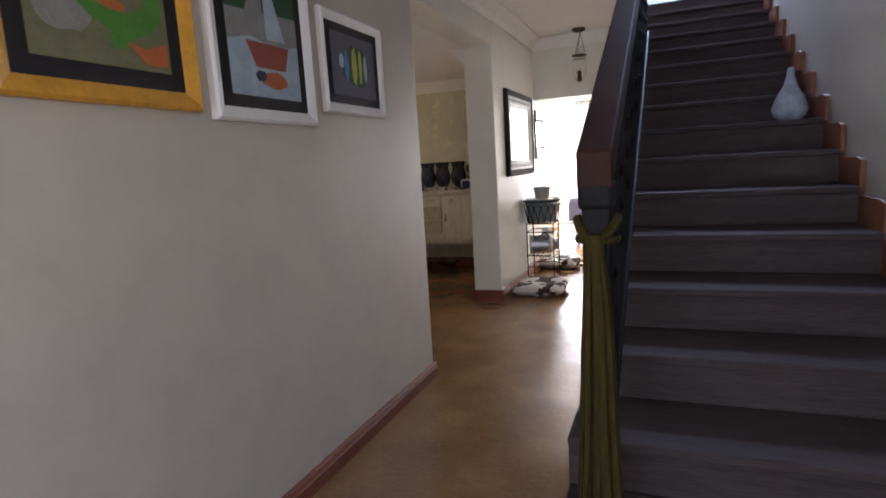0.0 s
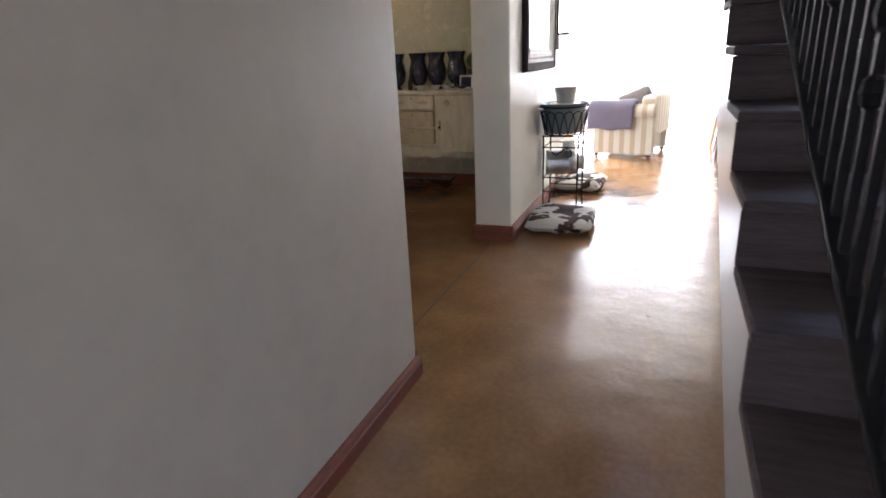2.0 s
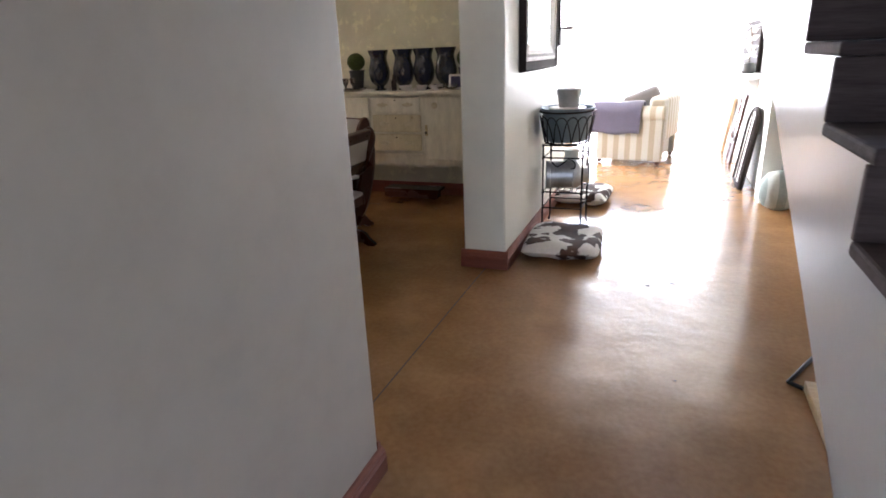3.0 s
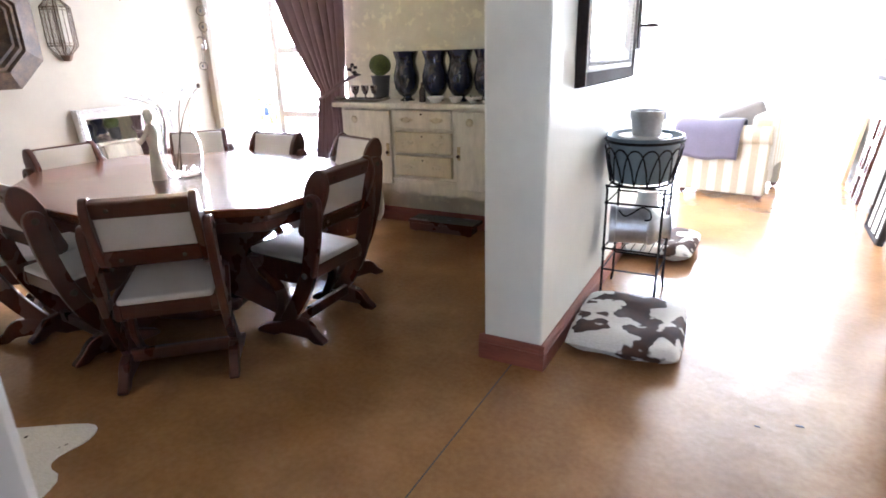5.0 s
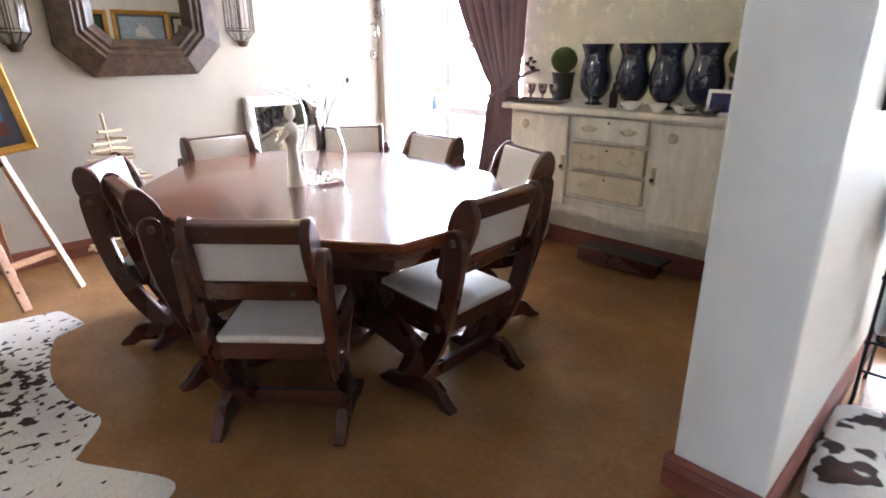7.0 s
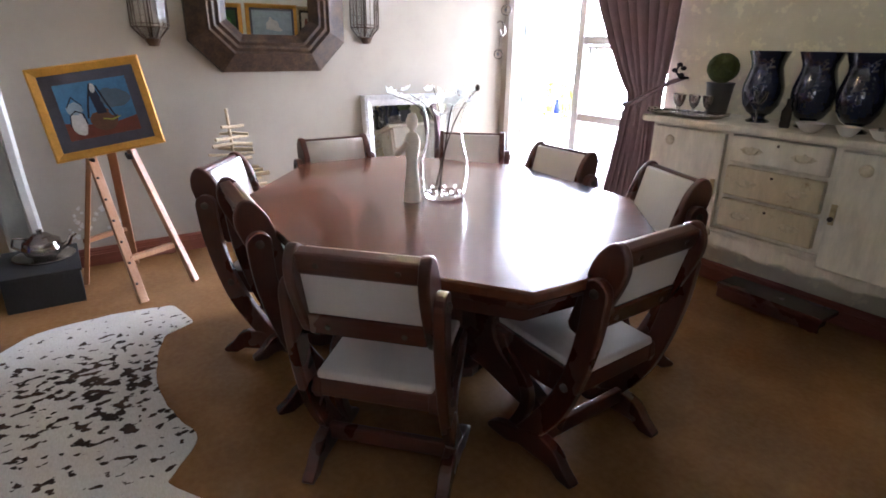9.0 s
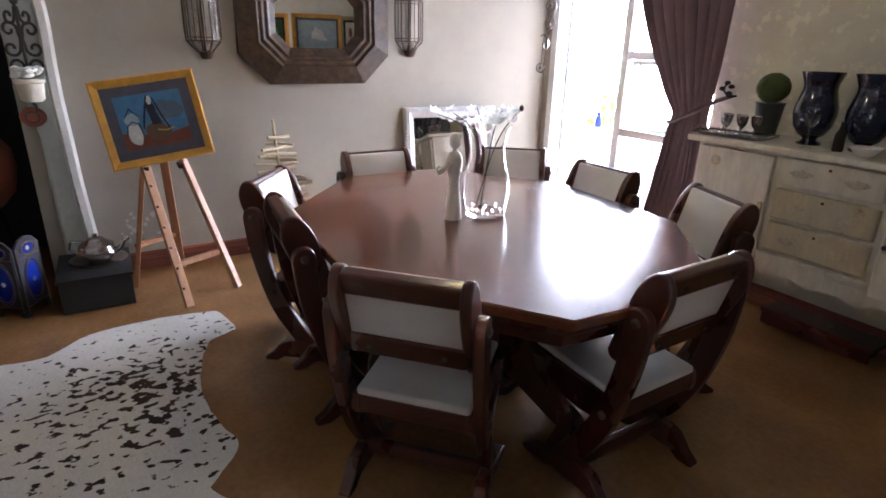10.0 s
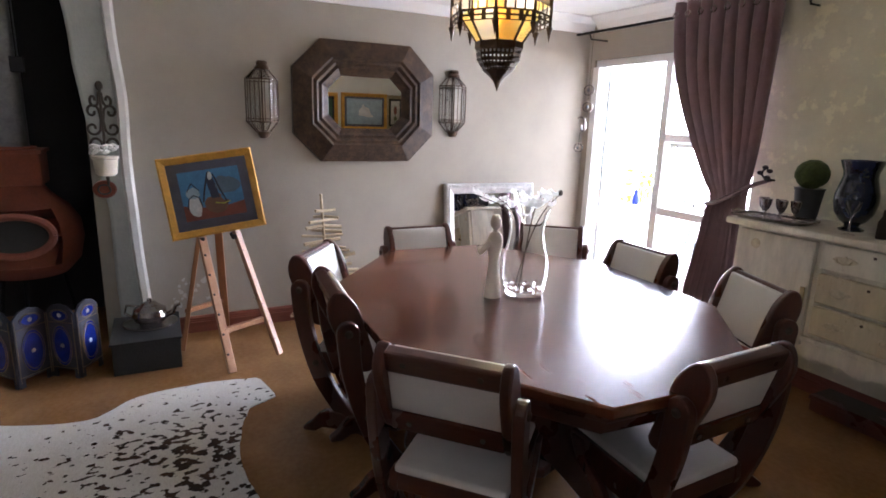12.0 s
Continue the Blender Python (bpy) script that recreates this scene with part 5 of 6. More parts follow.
bb = thing("hearth_box", "low black painted box on the floor by the pier", "box")
part("body", box(-5.10, 3.82, 0, -4.615, 4.19, 0.19, 0.006), M_BLACK, bb)
part("lid", box(-5.11, 3.81, 0.19, -4.605, 4.20, 0.205, 0.004), M_BLACK, bb)
tr = thing("tray", "small tarnished tray on the black box", "tray", pose(-4.90, 4.03, 0.205))
part("dish", lathe([(0.0, 0.004), (0.13, 0.004), (0.155, 0.018), (0.16, 0.016), (0.135, 0.0), (0, 0)], 28), M_SILVER, tr, smooth=True)
tp = thing("teapot", "squat silver-plated teapot standing on a tray", "teapot", pose(-4.90, 4.03, 0.211, 0, 0, 70))
part("body", lathe([(0.05, 0), (0.085, 0.02), (0.105, 0.06), (0.095, 0.10), (0.055, 0.125), (0.05, 0.13), (0, 0.13)], 28, ribs=10, rib=0.02), M_SILVER, tp, smooth=True)
part("lid", lathe([(0.055, 0.127), (0.04, 0.142), (0.012, 0.15), (0.016, 0.165), (0, 0.17)], 20), M_SILVER, tp, smooth=True)
part("spout", tube([(0.09, 0, 0.05), (0.14, 0, 0.08), (0.16, 0, 0.12), (0.185, 0, 0.13)], 0.018, 8, taper=0.009), M_SILVER, tp, smooth=True)
part("handle", tube([(-0.07, 0, 0.115), (-0.14, 0, 0.12), (-0.155, 0, 0.07), (-0.095, 0, 0.03)], 0.008, 8), M_SILVER, tp, smooth=True)

# blistered paint low on the wall behind the easel
_fr = random.Random(12)
for _k in range(26):
    _y, _z, _s = 4.16 + 0.34 * _fr.random(), 0.20 + 0.20 * _fr.random() ** 1.5, _fr.uniform(0.006, 0.020)
    structure("paint_flake", prism([(_y + _s * math.cos(a) * _fr.uniform(0.5, 1.2), _z + _s * math.sin(a) * _fr.uniform(0.6, 1.3)) for a in np.linspace(0, 5.5, 8)], 0.0035, "yz", -5.22), M_EDGE, "pale blistered paint flake on the wall", "paint flake")

# ---- cowhide rug ----
edge = [(-4.25, 3.25), (-4.10, 3.71), (-4.28, 3.95), (-4.32, 4.28), (-4.285, 4.52), (-4.25, 4.595), (-4.03, 4.64), (-3.985, 4.61), (-3.93, 4.50), (-3.84, 4.46), (-3.70, 4.42), (-3.42, 4.385), (-3.18, 4.41), (-3.0, 4.455), (-2.85, 4.35), (-2.77, 4.335), (-2.47, 4.52), (-2.375, 4.468), (-2.37, 4.32), (-2.22, 4.225), (-2.15, 3.7), (-2.35, 3.2), (-2.3, 2.85), (-2.75, 2.75), (-3.2, 2.95), (-3.7, 2.7), (-4.2, 2.75), (-4.25, 3.25)]
ol = [(v.x + 0.008 * noise.noise((v.x * 14, v.y * 14, 0)), v.y + 0.008 * noise.noise((v.x * 14, v.y * 14, 5))) for v in smooth_line(edge, 5)[:-1]]
tagged(part("cowhide_rug", prism(ol, 0.006, "xy", 0.001), M_HIDE), "speckled white and dark brown cowhide rug on the floor", "rug")

# ---- on the table ----
fg = tagged(_placed(part("figurine", lathe([(0.052, 0), (0.05, 0.02), (0.036, 0.14), (0.03, 0.20), (0.042, 0.25), (0.048, 0.30), (0.03, 0.335), (0.014, 0.345), (0.014, 0.355), (0.03, 0.37), (0.034, 0.40), (0.02, 0.43), (0.0, 0.435)], 20, sy=0.8, bm=tube([(0.045, -0.01, 0.30), (0.05, -0.06, 0.24), (0.0, -0.07, 0.25)], 0.014, 8, bm=tube([(-0.045, -0.01, 0.30), (-0.05, -0.06, 0.24), (0.0, -0.07, 0.25)], 0.014, 8))), M_BONE, smooth=True), (-3.10, 5.47, 0.77), -40), "cream carved standing figurine on the dining table", "figurine")
fg.scale = (0.95, 0.95, 0.87)
gv = thing("flower_vase", "tall waisted clear glass vase with white blossom twigs", "vase", pose(-3.092, 5.633, 0.77))
prof = [(0.085, 0.0), (0.095, 0.02), (0.108, 0.10), (0.105, 0.17), (0.085, 0.24), (0.078, 0.30), (0.09, 0.37), (0.105, 0.40)]
part("vase_wall", lathe(prof + [(r - 0.005, z) for r, z in reversed(prof[1:])] + [(0.0, 0.018)], 36), M_GLASS, gv, "clear glass", smooth=True).visible_shadow = False
rr = random.Random(5)
for i in range(22):
    a, r = rr.uniform(0, 6.28), 0.082 * math.sqrt(rr.random())
    part("glass_bead", ball(r * math.cos(a), r * math.sin(a), 0.026 + 0.014 * (i % 2), 0.009, sub=2), M_GLASS, gv, smooth=True)


def blossom(q, size, seed):
    """An open bloom of thin cupped petals."""
    r, b = random.Random(seed), bmesh.new()
    up = Vector((r.uniform(-0.7, 0.7), r.uniform(-0.7, 0.7), 1)).normalized()
    side = up.orthogonal().normalized()
    for n in range(7):
        d = side.copy()
        d.rotate(Matrix.Rotation(n * 0.8976 + r.uniform(-0.2, 0.2), 3, up))
        w, L, lift = up.cross(d) * size * 0.36, size * r.uniform(0.8, 1.1), r.uniform(0.25, 0.6)
        mid, tip = q + d * L * 0.6 + up * L * lift * 0.4, q + d * L + up * L * lift
        a, c, e = b.verts.new(q), b.verts.new(mid + w), b.verts.new(mid - w)
        m, f = b.verts.new(mid - up * size * 0.12), b.verts.new(tip)
        for tri in ((a, c, m), (a, m, e), (c, f, m), (m, f, e)):
            b.faces.new(tri)
    return b


for k, (tx, ty, tz, blooms) in enumerate(((0.135, 0.07, 0.48, 3), (-0.10, -0.12, 0.445, 5), (0.03, 0.05, 0.47, 4), (-0.05, -0.03, 0.475, 5), (-0.17, -0.16, 0.435, 4), (0.09, 0.0, 0.43, 4))):
    line = smooth_line([(-tx * 0.25, -ty * 0.35, 0.03), (tx * 0.1, ty * 0.1, 0.25), (tx * 0.5, ty * 0.5, 0.39), (tx, ty, tz)], 5)
    if k in (0, 2):
        part("twig", tube(line, 0.0035, 5, taper=0.002), M_TWIG, gv)
    else:
        part("twig", tube(line[len(line) // 2:], 0.002, 5), M_TWIG, gv)
    for j in range(blooms):
        q = line[-1 - (j * 3) // 2] + Vector((rr.uniform(-0.025, 0.025), rr.uniform(-0.025, 0.025), rr.uniform(-0.012, 0.022)))
        part("blossom", blossom(q, rr.uniform(0.026, 0.040) * (0.75 if k == 0 else 1.0), 40 + k * 9 + j), M_PETAL, gv)
part("bud", ball(0.135, 0.07, 0.483, 0.010, 0.010, 0.014), M_TWIG, gv, smooth=True)

# ---- pendant lantern over the table ----
PX, PY, PZ = -3.10, 5.44, 1.669
pl = thing("pendant_lantern", "large pierced bronze pendant lantern with amber glass, lit", "pendant lamp", pose(PX, PY, PZ, 0, 0, 8))


def pierced(z0, z1, r0, r1, name, n=8, hole=0.55, U=6, W=4):
    """One ring of eight pierced metal facets."""
    for i in range(n):
        b = bmesh.new()
        a0, a1 = radians(360 / n * i), radians(360 / n * (i + 1))
        A, B = Vector((r0 * math.cos(a0), r0 * math.sin(a0), z0)), Vector((r0 * math.cos(a1), r0 * math.sin(a1), z0))
        C, D = Vector((r1 * math.cos(a1), r1 * math.sin(a1), z1)), Vector((r1 * math.cos(a0), r1 * math.sin(a0), z1))
        for u in range(U):
            for w in range(W):
                s0, s1, t0, t1 = u / U, (u + 1) / U, w / W, (w + 1) / W
                q = [A.lerp(B, s).lerp(D.lerp(C, s), t) for s, t in ((s0, t0), (s1, t0), (s1, t1), (s0, t1))]
                mid = sum(q, Vector()) / 4
                inner = [mid + (p - mid) * hole for p in q]
                O, I = [b.verts.new(p) for p in q], [b.verts.new(p) for p in inner]
                for k in range(4):
                    b.faces.new((O[k], O[(k + 1) % 4], I[(k + 1) % 4], I[k]))
        part(name, b, M_BRONZE, pl)


b = lathe([(0.0, 0.0), (0.008, 0.020), (0.018, 0.042), (0.036, 0.062), (0.062, 0.082)], 8)
part("point", b, M_BRONZE, pl)
pierced(0.082, 0.125, 0.062, 0.090, "pierced_bowl", 8, 0.5, 4, 2)
pierced(0.125, 0.168, 0.090, 0.096, "pierced_bowl", 8, 0.5, 4, 2)
part("bowl_rim", lathe([(0.094, 0.165), (0.100, 0.170), (0.100, 0.196), (0.092, 0.198)], 8), M_BRONZE, pl)
pierced(0.255, 0.295, 0.198, 0.200, "pierced_gallery", 8, 0.62, 3, 2)
pierced(0.295, 0.335, 0.200, 0.202, "pierced_gallery", 8, 0.80, 4, 1)
pierced(0.58, 0.64, 0.205, 0.20, "pierced_gallery", 8, 0.6)
for z0, z1, r0, r1, mm in ((0.197, 0.300, 0.095, 0.165, M_AMBER), (0.335, 0.58, 0.196, 0.196, None)):
    for i in range(8):
        a0, a1 = radians(45 * i), radians(45 * (i + 1))
        b = bmesh.new()
        f = b.faces.new([b.verts.new(v) for v in ((r0 * math.cos(a0), r0 * math.sin(a0), z0), (r0 * math.cos(a1), r0 * math.sin(a1), z0), (r1 * math.cos(a1), r1 * math.sin(a1), z1), (r1 * math.cos(a0), r1 * math.sin(a0), z1))])
        bmesh.ops.solidify(b, geom=[f], thickness=0.003)
        part("glass_pane", b, M_AMBER if i % 2 or (mm and i % 4 == 0) else M_CLEARISH, pl, "amber glass" if (i % 2 or (mm and i % 4 == 0)) else "milky glass").visible_shadow = False
        part("glazing_bar", tube([(r0 * math.cos(a0), r0 * math.sin(a0), z0), (r1 * math.cos(a0), r1 * math.sin(a0), z1)], 0.006, 5), M_BRONZE, pl)
        if mm is None:
            part("finial", lathe([(0, -0.055), (0.008, -0.02), (0.014, 0.0), (0.0, 0.01)], 6, m=pose(0.200 * math.cos(a0), 0.200 * math.sin(a0), 0.252)), M_BRONZE, pl)
            part("post", tube([(0.203 * math.cos(a0), 0.203 * math.sin(a0), 0.255), (0.203 * math.cos(a0), 0.203 * math.sin(a0), 0.64)], 0.006, 5), M_BRONZE, pl)
part("crown", lathe([(0.2, 0.64), (0.14, 0.70), (0.06, 0.76), (0.02, 0.79), (0, 0.79)], 8), M_BRONZE, pl)
part("chain", tube([(0, 0, 0.78), (0, 0, DC - PZ)], 0.008, 6), M_BRONZE, pl)
part("bulb", ball(0, 0, 0.40, 0.035), M_BULB, pl, "lit bulb", smooth=True)

# ---- on the sideboard ----
ST = 1.0535


def rim_wall(ring, h):
    """A sloped tray edge from the dish up to the given outline."""
    b = bmesh.new()
    lo, hi = [b.verts.new((u * 0.9, v * 0.86, 0.004)) for u, v in ring], [b.verts.new((u, v, h)) for u, v in ring]
    for i in range(len(ring)):
        k = (i + 1) % len(ring)
        b.faces.new((lo[i], lo[k], hi[k], hi[i]))
    return b


hurr = [(0.055, 0.0), (0.060, 0.008), (0.034, 0.022), (0.034, 0.034), (0.062, 0.055), (0.088, 0.10), (0.099, 0.16), (0.098, 0.20), (0.084, 0.26), (0.076, 0.295), (0.078, 0.325), (0.098, 0.385), (0.093, 0.385), (0.070, 0.325), (0.0, 0.30)]
for i, x in enumerate((-2.655, -2.405, -2.20, -1.985)):
    vase("hurricane_vase", "glossy navy-black urn-shaped hurricane vase on the sideboard", (x + 0.03, 7.33, ST), [(r, h * 0.93) for r, h in hurr], M_NAVY, 36)
tpy = thing("topiary", "clipped moss ball topiary in a charcoal pot", "topiary", pose(-2.895, 7.38, ST), "topiaries on the sideboard")
part("pot", lathe([(0.05, 0), (0.055, 0.02), (0.072, 0.17), (0.078, 0.185), (0.065, 0.185), (0, 0.17)], 24), M_POT, tpy, smooth=True)
part("moss_ball", ball(0, 0, 0.262, 0.084, 0.084, 0.080, sub=4, rough=0.06), M_MOSS, tpy)
copy_thing(tpy, pose(-1.775, 7.37, ST))
ty = thing("serving_tray", "silver rectangular tray with a cast scalloped rim on the sideboard", "tray", pose(-2.965, 7.21, ST, 0, 0, 6))
outer = [(-0.20, -0.07), (-0.165, -0.105), (0.165, -0.105), (0.20, -0.07), (0.20, 0.07), (0.165, 0.105), (-0.165, 0.105), (-0.20, 0.07)]
part("dish", prism([(u * 0.9, v * 0.86) for u, v in outer], 0.006, "xy", 0.0, 0.002), M_SILVER, ty)
b = bmesh.new()
for (u0, v0), (u1, v1) in zip(outer, outer[1:] + outer[:1]):
    n = max(2, int(math.hypot(u1 - u0, v1 - v0) / 0.016))
    for k in range(n):
        ball(u0 + (u1 - u0) * k / n, v0 + (v1 - v0) * k / n, 0.017 + 0.003 * (k % 2), 0.010, 0.010, 0.007, b, 1)
part("cast_rim", b, M_SILVER, ty)
part("rim_wall", rim_wall(outer, 0.016), M_SILVER, ty)
for sx in (-1, 1):
    part("handle", tube([(sx * 0.195, -0.045, 0.018), (sx * 0.225, -0.03, 0.03), (sx * 0.225, 0.03, 0.03), (sx * 0.195, 0.045, 0.018)], 0.006, 8), M_SILVER, ty, smooth=True)
gob = [(0.026, 0.0), (0.022, 0.005), (0.006, 0.014), (0.005, 0.042), (0.018, 0.058), (0.025, 0.08), (0.029, 0.112), (0.026, 0.112), (0.0, 0.06)]
for dx, dy in ((-0.10, 0.03), (-0.05, -0.02), (0.0, 0.03), (0.04, -0.02), (0.085, 0.03)):
    vase("goblet", "small tarnished silver goblet on the tray", (-2.955 + dx, 7.21 + dy, ST + 0.006), gob, M_SILVER, 16, category="goblet")
vase("bottle", "small dark brown glass bottle on the sideboard", (-2.43, 7.22, ST), [(0.022, 0), (0.024, 0.01), (0.024, 0.08), (0.010, 0.11), (0.010, 0.14), (0, 0.14)], M_STEAM, 18, category="bottle")
vase("wine_glass", "clear stemmed glass on the sideboard", (-2.55, 7.17, ST), [(0.03, 0), (0.028, 0.003), (0.004, 0.008), (0.004, 0.09), (0.03, 0.13), (0.036, 0.17), (0.034, 0.17), (0.0, 0.10)], M_GLASS, 20, category="glass")
for x, s in ((-2.32, 1.0), (-2.16, 0.8), (-2.02, 0.9)):
    vase("bowl", "small white ceramic bowl on the sideboard", (x + 0.03, 7.17, ST), [(0.022 * s, 0), (0.04 * s, 0.012), (0.065 * s, 0.045), (0.061 * s, 0.045), (0.03 * s, 0.014), (0, 0.01)], M_CERAM, 24, category="bowl")
for x, y, r in ((-1.955, 7.165, 0.055), (-1.845, 7.15, 0.06)):
    vase("crystal_bowl", "small ribbed cut-glass bowl on the sideboard", (x, y, ST), [(r * 0.5, 0), (r * 0.55, 0.006), (r * 0.9, 0.03), (r, 0.055), (r * 0.94, 0.055), (r * 0.8, 0.03), (0, 0.012)], M_CRYSTAL, 40, 12, 0.06, category="bowl")
rk = thing("shell", "small pale shells on the sideboard", "shells", pose(-1.90, 7.165, ST))
for i in range(4):
    part("shell_piece", ball(i * 0.035 - 0.05, 0.01 * (i % 2), 0.014, 0.02, 0.015, 0.014, sub=2, rough=0.3), M_BONE, rk, smooth=True)
pf = thing("photo_frame", "small white photo frame with a dark blue picture", "photo frame", pose(-1.815, 7.20, ST) @ pose(0, 0, 0, -10, 0, 0))
rim("frame", [(-0.07, 0), (0.07, 0), (0.07, 0.13), (-0.07, 0.13)], [(-0.052, 0.018), (0.052, 0.018), (0.052, 0.112), (-0.052, 0.112)], -0.012, -0.012, M_WHITE, pf)
part("picture", box(-0.055, -0.010, 0.015, 0.055, -0.004, 0.115), flat("photo_blue", (0.03, 0.03, 0.11)), pf)

# hanging glass discs by the patio door
hg = thing("hanging_ornament", "string of clear glass discs hanging beside the patio door", "ornament", pose(-4.95, 7.50, 0))
part("string", tube([(0, 0, 2.295), (0, 0, 1.62), (-0.07, 0, 1.50), (-0.08, 0, 1.33)], 0.0015, 4), M_TWIG, hg)
for x, z, r in ((0, 1.83, 0.046), (0, 1.69, 0.044), (-0.08, 1.34, 0.040)):
    disc = part("disc", lathe([(0.0, -0.006), (r * 0.9, -0.004), (r * 0.9, 0.004), (0, 0.006)], 22, m=pose(x, 0, z, 90, 0, 30)), M_GLASS, hg, smooth=True)
    part("rim", tube([(x + r * 0.94 * math.cos(t) * 0.87, r * 0.94 * math.cos(t) * 0.5, z + r * 0.94 * math.sin(t)) for t in np.linspace(0, 2 * math.pi, 24)], 0.004, 6), M_SILVER, disc, "bright metal rim", smooth=True)
    part("boss", ball(x, -0.006, z, r * 0.38, 0.008, r * 0.38), M_GREYIRON, disc, smooth=True)
part("glass_loop", tube([(0.045 * math.sin(t) - 0.075 + 0.012 * t, 0, 1.545 + 0.06 * math.cos(t)) for t in np.linspace(-0.6, 4.6, 20)], 0.008, 8), M_SILVER, hg, smooth=True)
# pictures on the east side of the room, seen in the wall mirror
EAST = -1.26
for y, w, h, cv, st in ((6.90, 0.70, 0.52, P_SKY, [(blob(0, 0, 0.35, 0.4, 4), P_WHITE), ([(-0.5, -0.4), (0.4, -0.5), (0.1, 0.6)], P_WHITE), (blob(0.3, -0.5, 0.5, 0.2, 9), P_SKY)]), (6.32, 0.36, 0.50, P_DKGREEN, [(blob(0, 0, 0.5, 0.5, 4), P_GREEN), (blob(0, -0.2, 0.3, 0.3, 6), P_WHITE)]), (7.38, 0.30, 0.50, P_CREAM, [(blob(0, 0.2, 0.4, 0.4, 4), P_BRICK), (blob(0, -0.5, 0.4, 0.2, 14), P_OLIVE)])):
    picture("painting", "gilt framed picture hung on the dining room wall", pose(EAST, y, 1.62, 0, 0, -90), w, h, 0.05, 0.03, M_GOLD if w > 0.32 else M_BRASS, P_BLACK if w < 0.5 else P_MOUNT, 0.03, cv, st)

# ---- hall ----
HL = -0.898
picture("painting", "loose painting of a green crocodile in a wide gilt frame", pose(HL, 1.598, 1.895, 0, 0, 90), 0.636, 0.597, 0.055, 0.035, M_GOLD, P_BLACK, 0.05, P_OLIVE, [
    (blob(0.0, 0.5, 0.95, 0.42, 2), P_DKGREEN), (blob(-0.55, -0.35, 0.4, 0.3, 12), P_GREY), ([(-0.6, 0.2), (-0.3, 0.22), (0.1, 0.0), (0.35, -0.12), (0.3, -0.24), (0.0, -0.2), (-0.35, -0.02)], P_RUST), ([(-0.5, -0.05), (-0.2, -0.1), (0.05, -0.2), (0.35, -0.22), (0.6, -0.1), (0.72, 0.15), (0.6, 0.4), (0.42, 0.42), (0.5, 0.55), (0.75, 0.5), (0.92, 0.2), (0.9, -0.2), (0.7, -0.45), (0.45, -0.55), (0.25, -0.75), (0.05, -0.72), (0.1, -0.5), (-0.2, -0.35)], P_GREEN), ([(0.3, -0.62), (0.6, -0.68), (0.95, -0.55), (0.95, -0.9), (0.6, -0.92)], P_RUST)])
picture("painting", "painting of a red sailing boat in a white frame", pose(HL, 2.277, 1.943, 0, 0, 90), 0.597, 0.732, 0.05, 0.035, M_WHITE, P_BLACK, 0.045, P_DKGREEN, [
    ([(-1, -1), (1, -1), (1, -0.2), (0.3, -0.3), (-0.4, -0.2), (-1, -0.3)], P_SKY), ([(-1, -0.3), (-0.4, -0.2), (0.3, -0.3), (1, -0.2), (1, 0.2), (-1, 0.1)], P_GREY), ([(-0.65, -0.2), (0.0, -0.2), (-0.02, 1.0)], P_GREY), ([(0.05, -0.2), (0.6, -0.18), (0.05, 0.95)], P_SKY), ([(-0.55, -0.26), (0.7, -0.26), (0.55, -0.6), (-0.3, -0.6)], P_RED), (blob(0.2, -0.75, 0.4, 0.12, 4), P_RUST), (blob(-0.2, -0.72, 0.15, 0.08, 5), P_NAVY)])
picture("painting", "small painting of a striped fish in a white frame", pose(HL, 2.956, 1.876, 0, 0, 90), 0.578, 0.457, 0.045, 0.03, M_WHITE, P_BLACK, 0.04, P_MOUNT, [
    (blob(0.05, 0.0, 0.62, 0.72, 2), P_DKGREEN), (blob(-0.02, 0.0, 0.12, 0.65, 3), P_YEL), (blob(-0.38, 0.0, 0.1, 0.5, 4), P_BLUE), (blob(0.25, 0.0, 0.08, 0.6, 5), P_YEL), (blob(0.5, 0.0, 0.08, 0.45, 6), P_SKY), (blob(-0.6, 0.1, 0.1, 0.25, 7), P_SKY)])

hm = thing("hall_mirror", "tall mirror in a wide dark frame with silver beaded slip", "mirror", pose(-0.98, 6.63, 1.66, 0, 0, 90))
for (w0, h0, d0, w1, h1, d1, mm) in ((0.57, 0.44, 0.02, 0.56, 0.43, 0.045, M_STEAM), (0.56, 0.43, 0.045, 0.505, 0.375, 0.034, M_STEAM), (0.505, 0.375, 0.034, 0.49, 0.36, 0.040, M_SILVERF), (0.49, 0.36, 0.040, 0.455, 0.325, 0.026, M_SILVERF), (0.455, 0.325, 0.026, 0.44, 0.31, 0.032, M_SILVERF), (0.44, 0.31, 0.032, 0.40, 0.27, 0.016, M_SILVERF)):
    rim("frame" if mm is M_STEAM else "slip", [(-w0, -h0), (w0, -h0), (w0, h0), (-w0, h0)], [(-w1, -h1), (w1, -h1), (w1, h1), (-w1, h1)], -d0, -d1, mm, hm, "" if mm is M_STEAM else "silver beaded slip")
b = bmesh.new()
for k in range(46):
    u = -0.47 + 0.94 * k / 45
    for z in (-0.342, 0.342):
        ball(u, -0.036, z, 0.009, 0.007, 0.010, b, 1)
for k in range(33):
    v = -0.33 + 0.66 * k / 32
    for x in (-0.472, 0.472):
        ball(x, -0.036, v, 0.010, 0.007, 0.009, b, 1)
part("beading", b, M_SILVERF, hm, "silver beads")
part("glass", box(-0.41, -0.016, -0.28, 0.41, -0.010, 0.28), M_MIRROR, hm, "mirror glass")
ws = thing("wall_candle_holder", "dark iron wall candle holder with clear glass", "candle holder", pose(-0.98, 7.50, 1.68, 0, 0, 90))
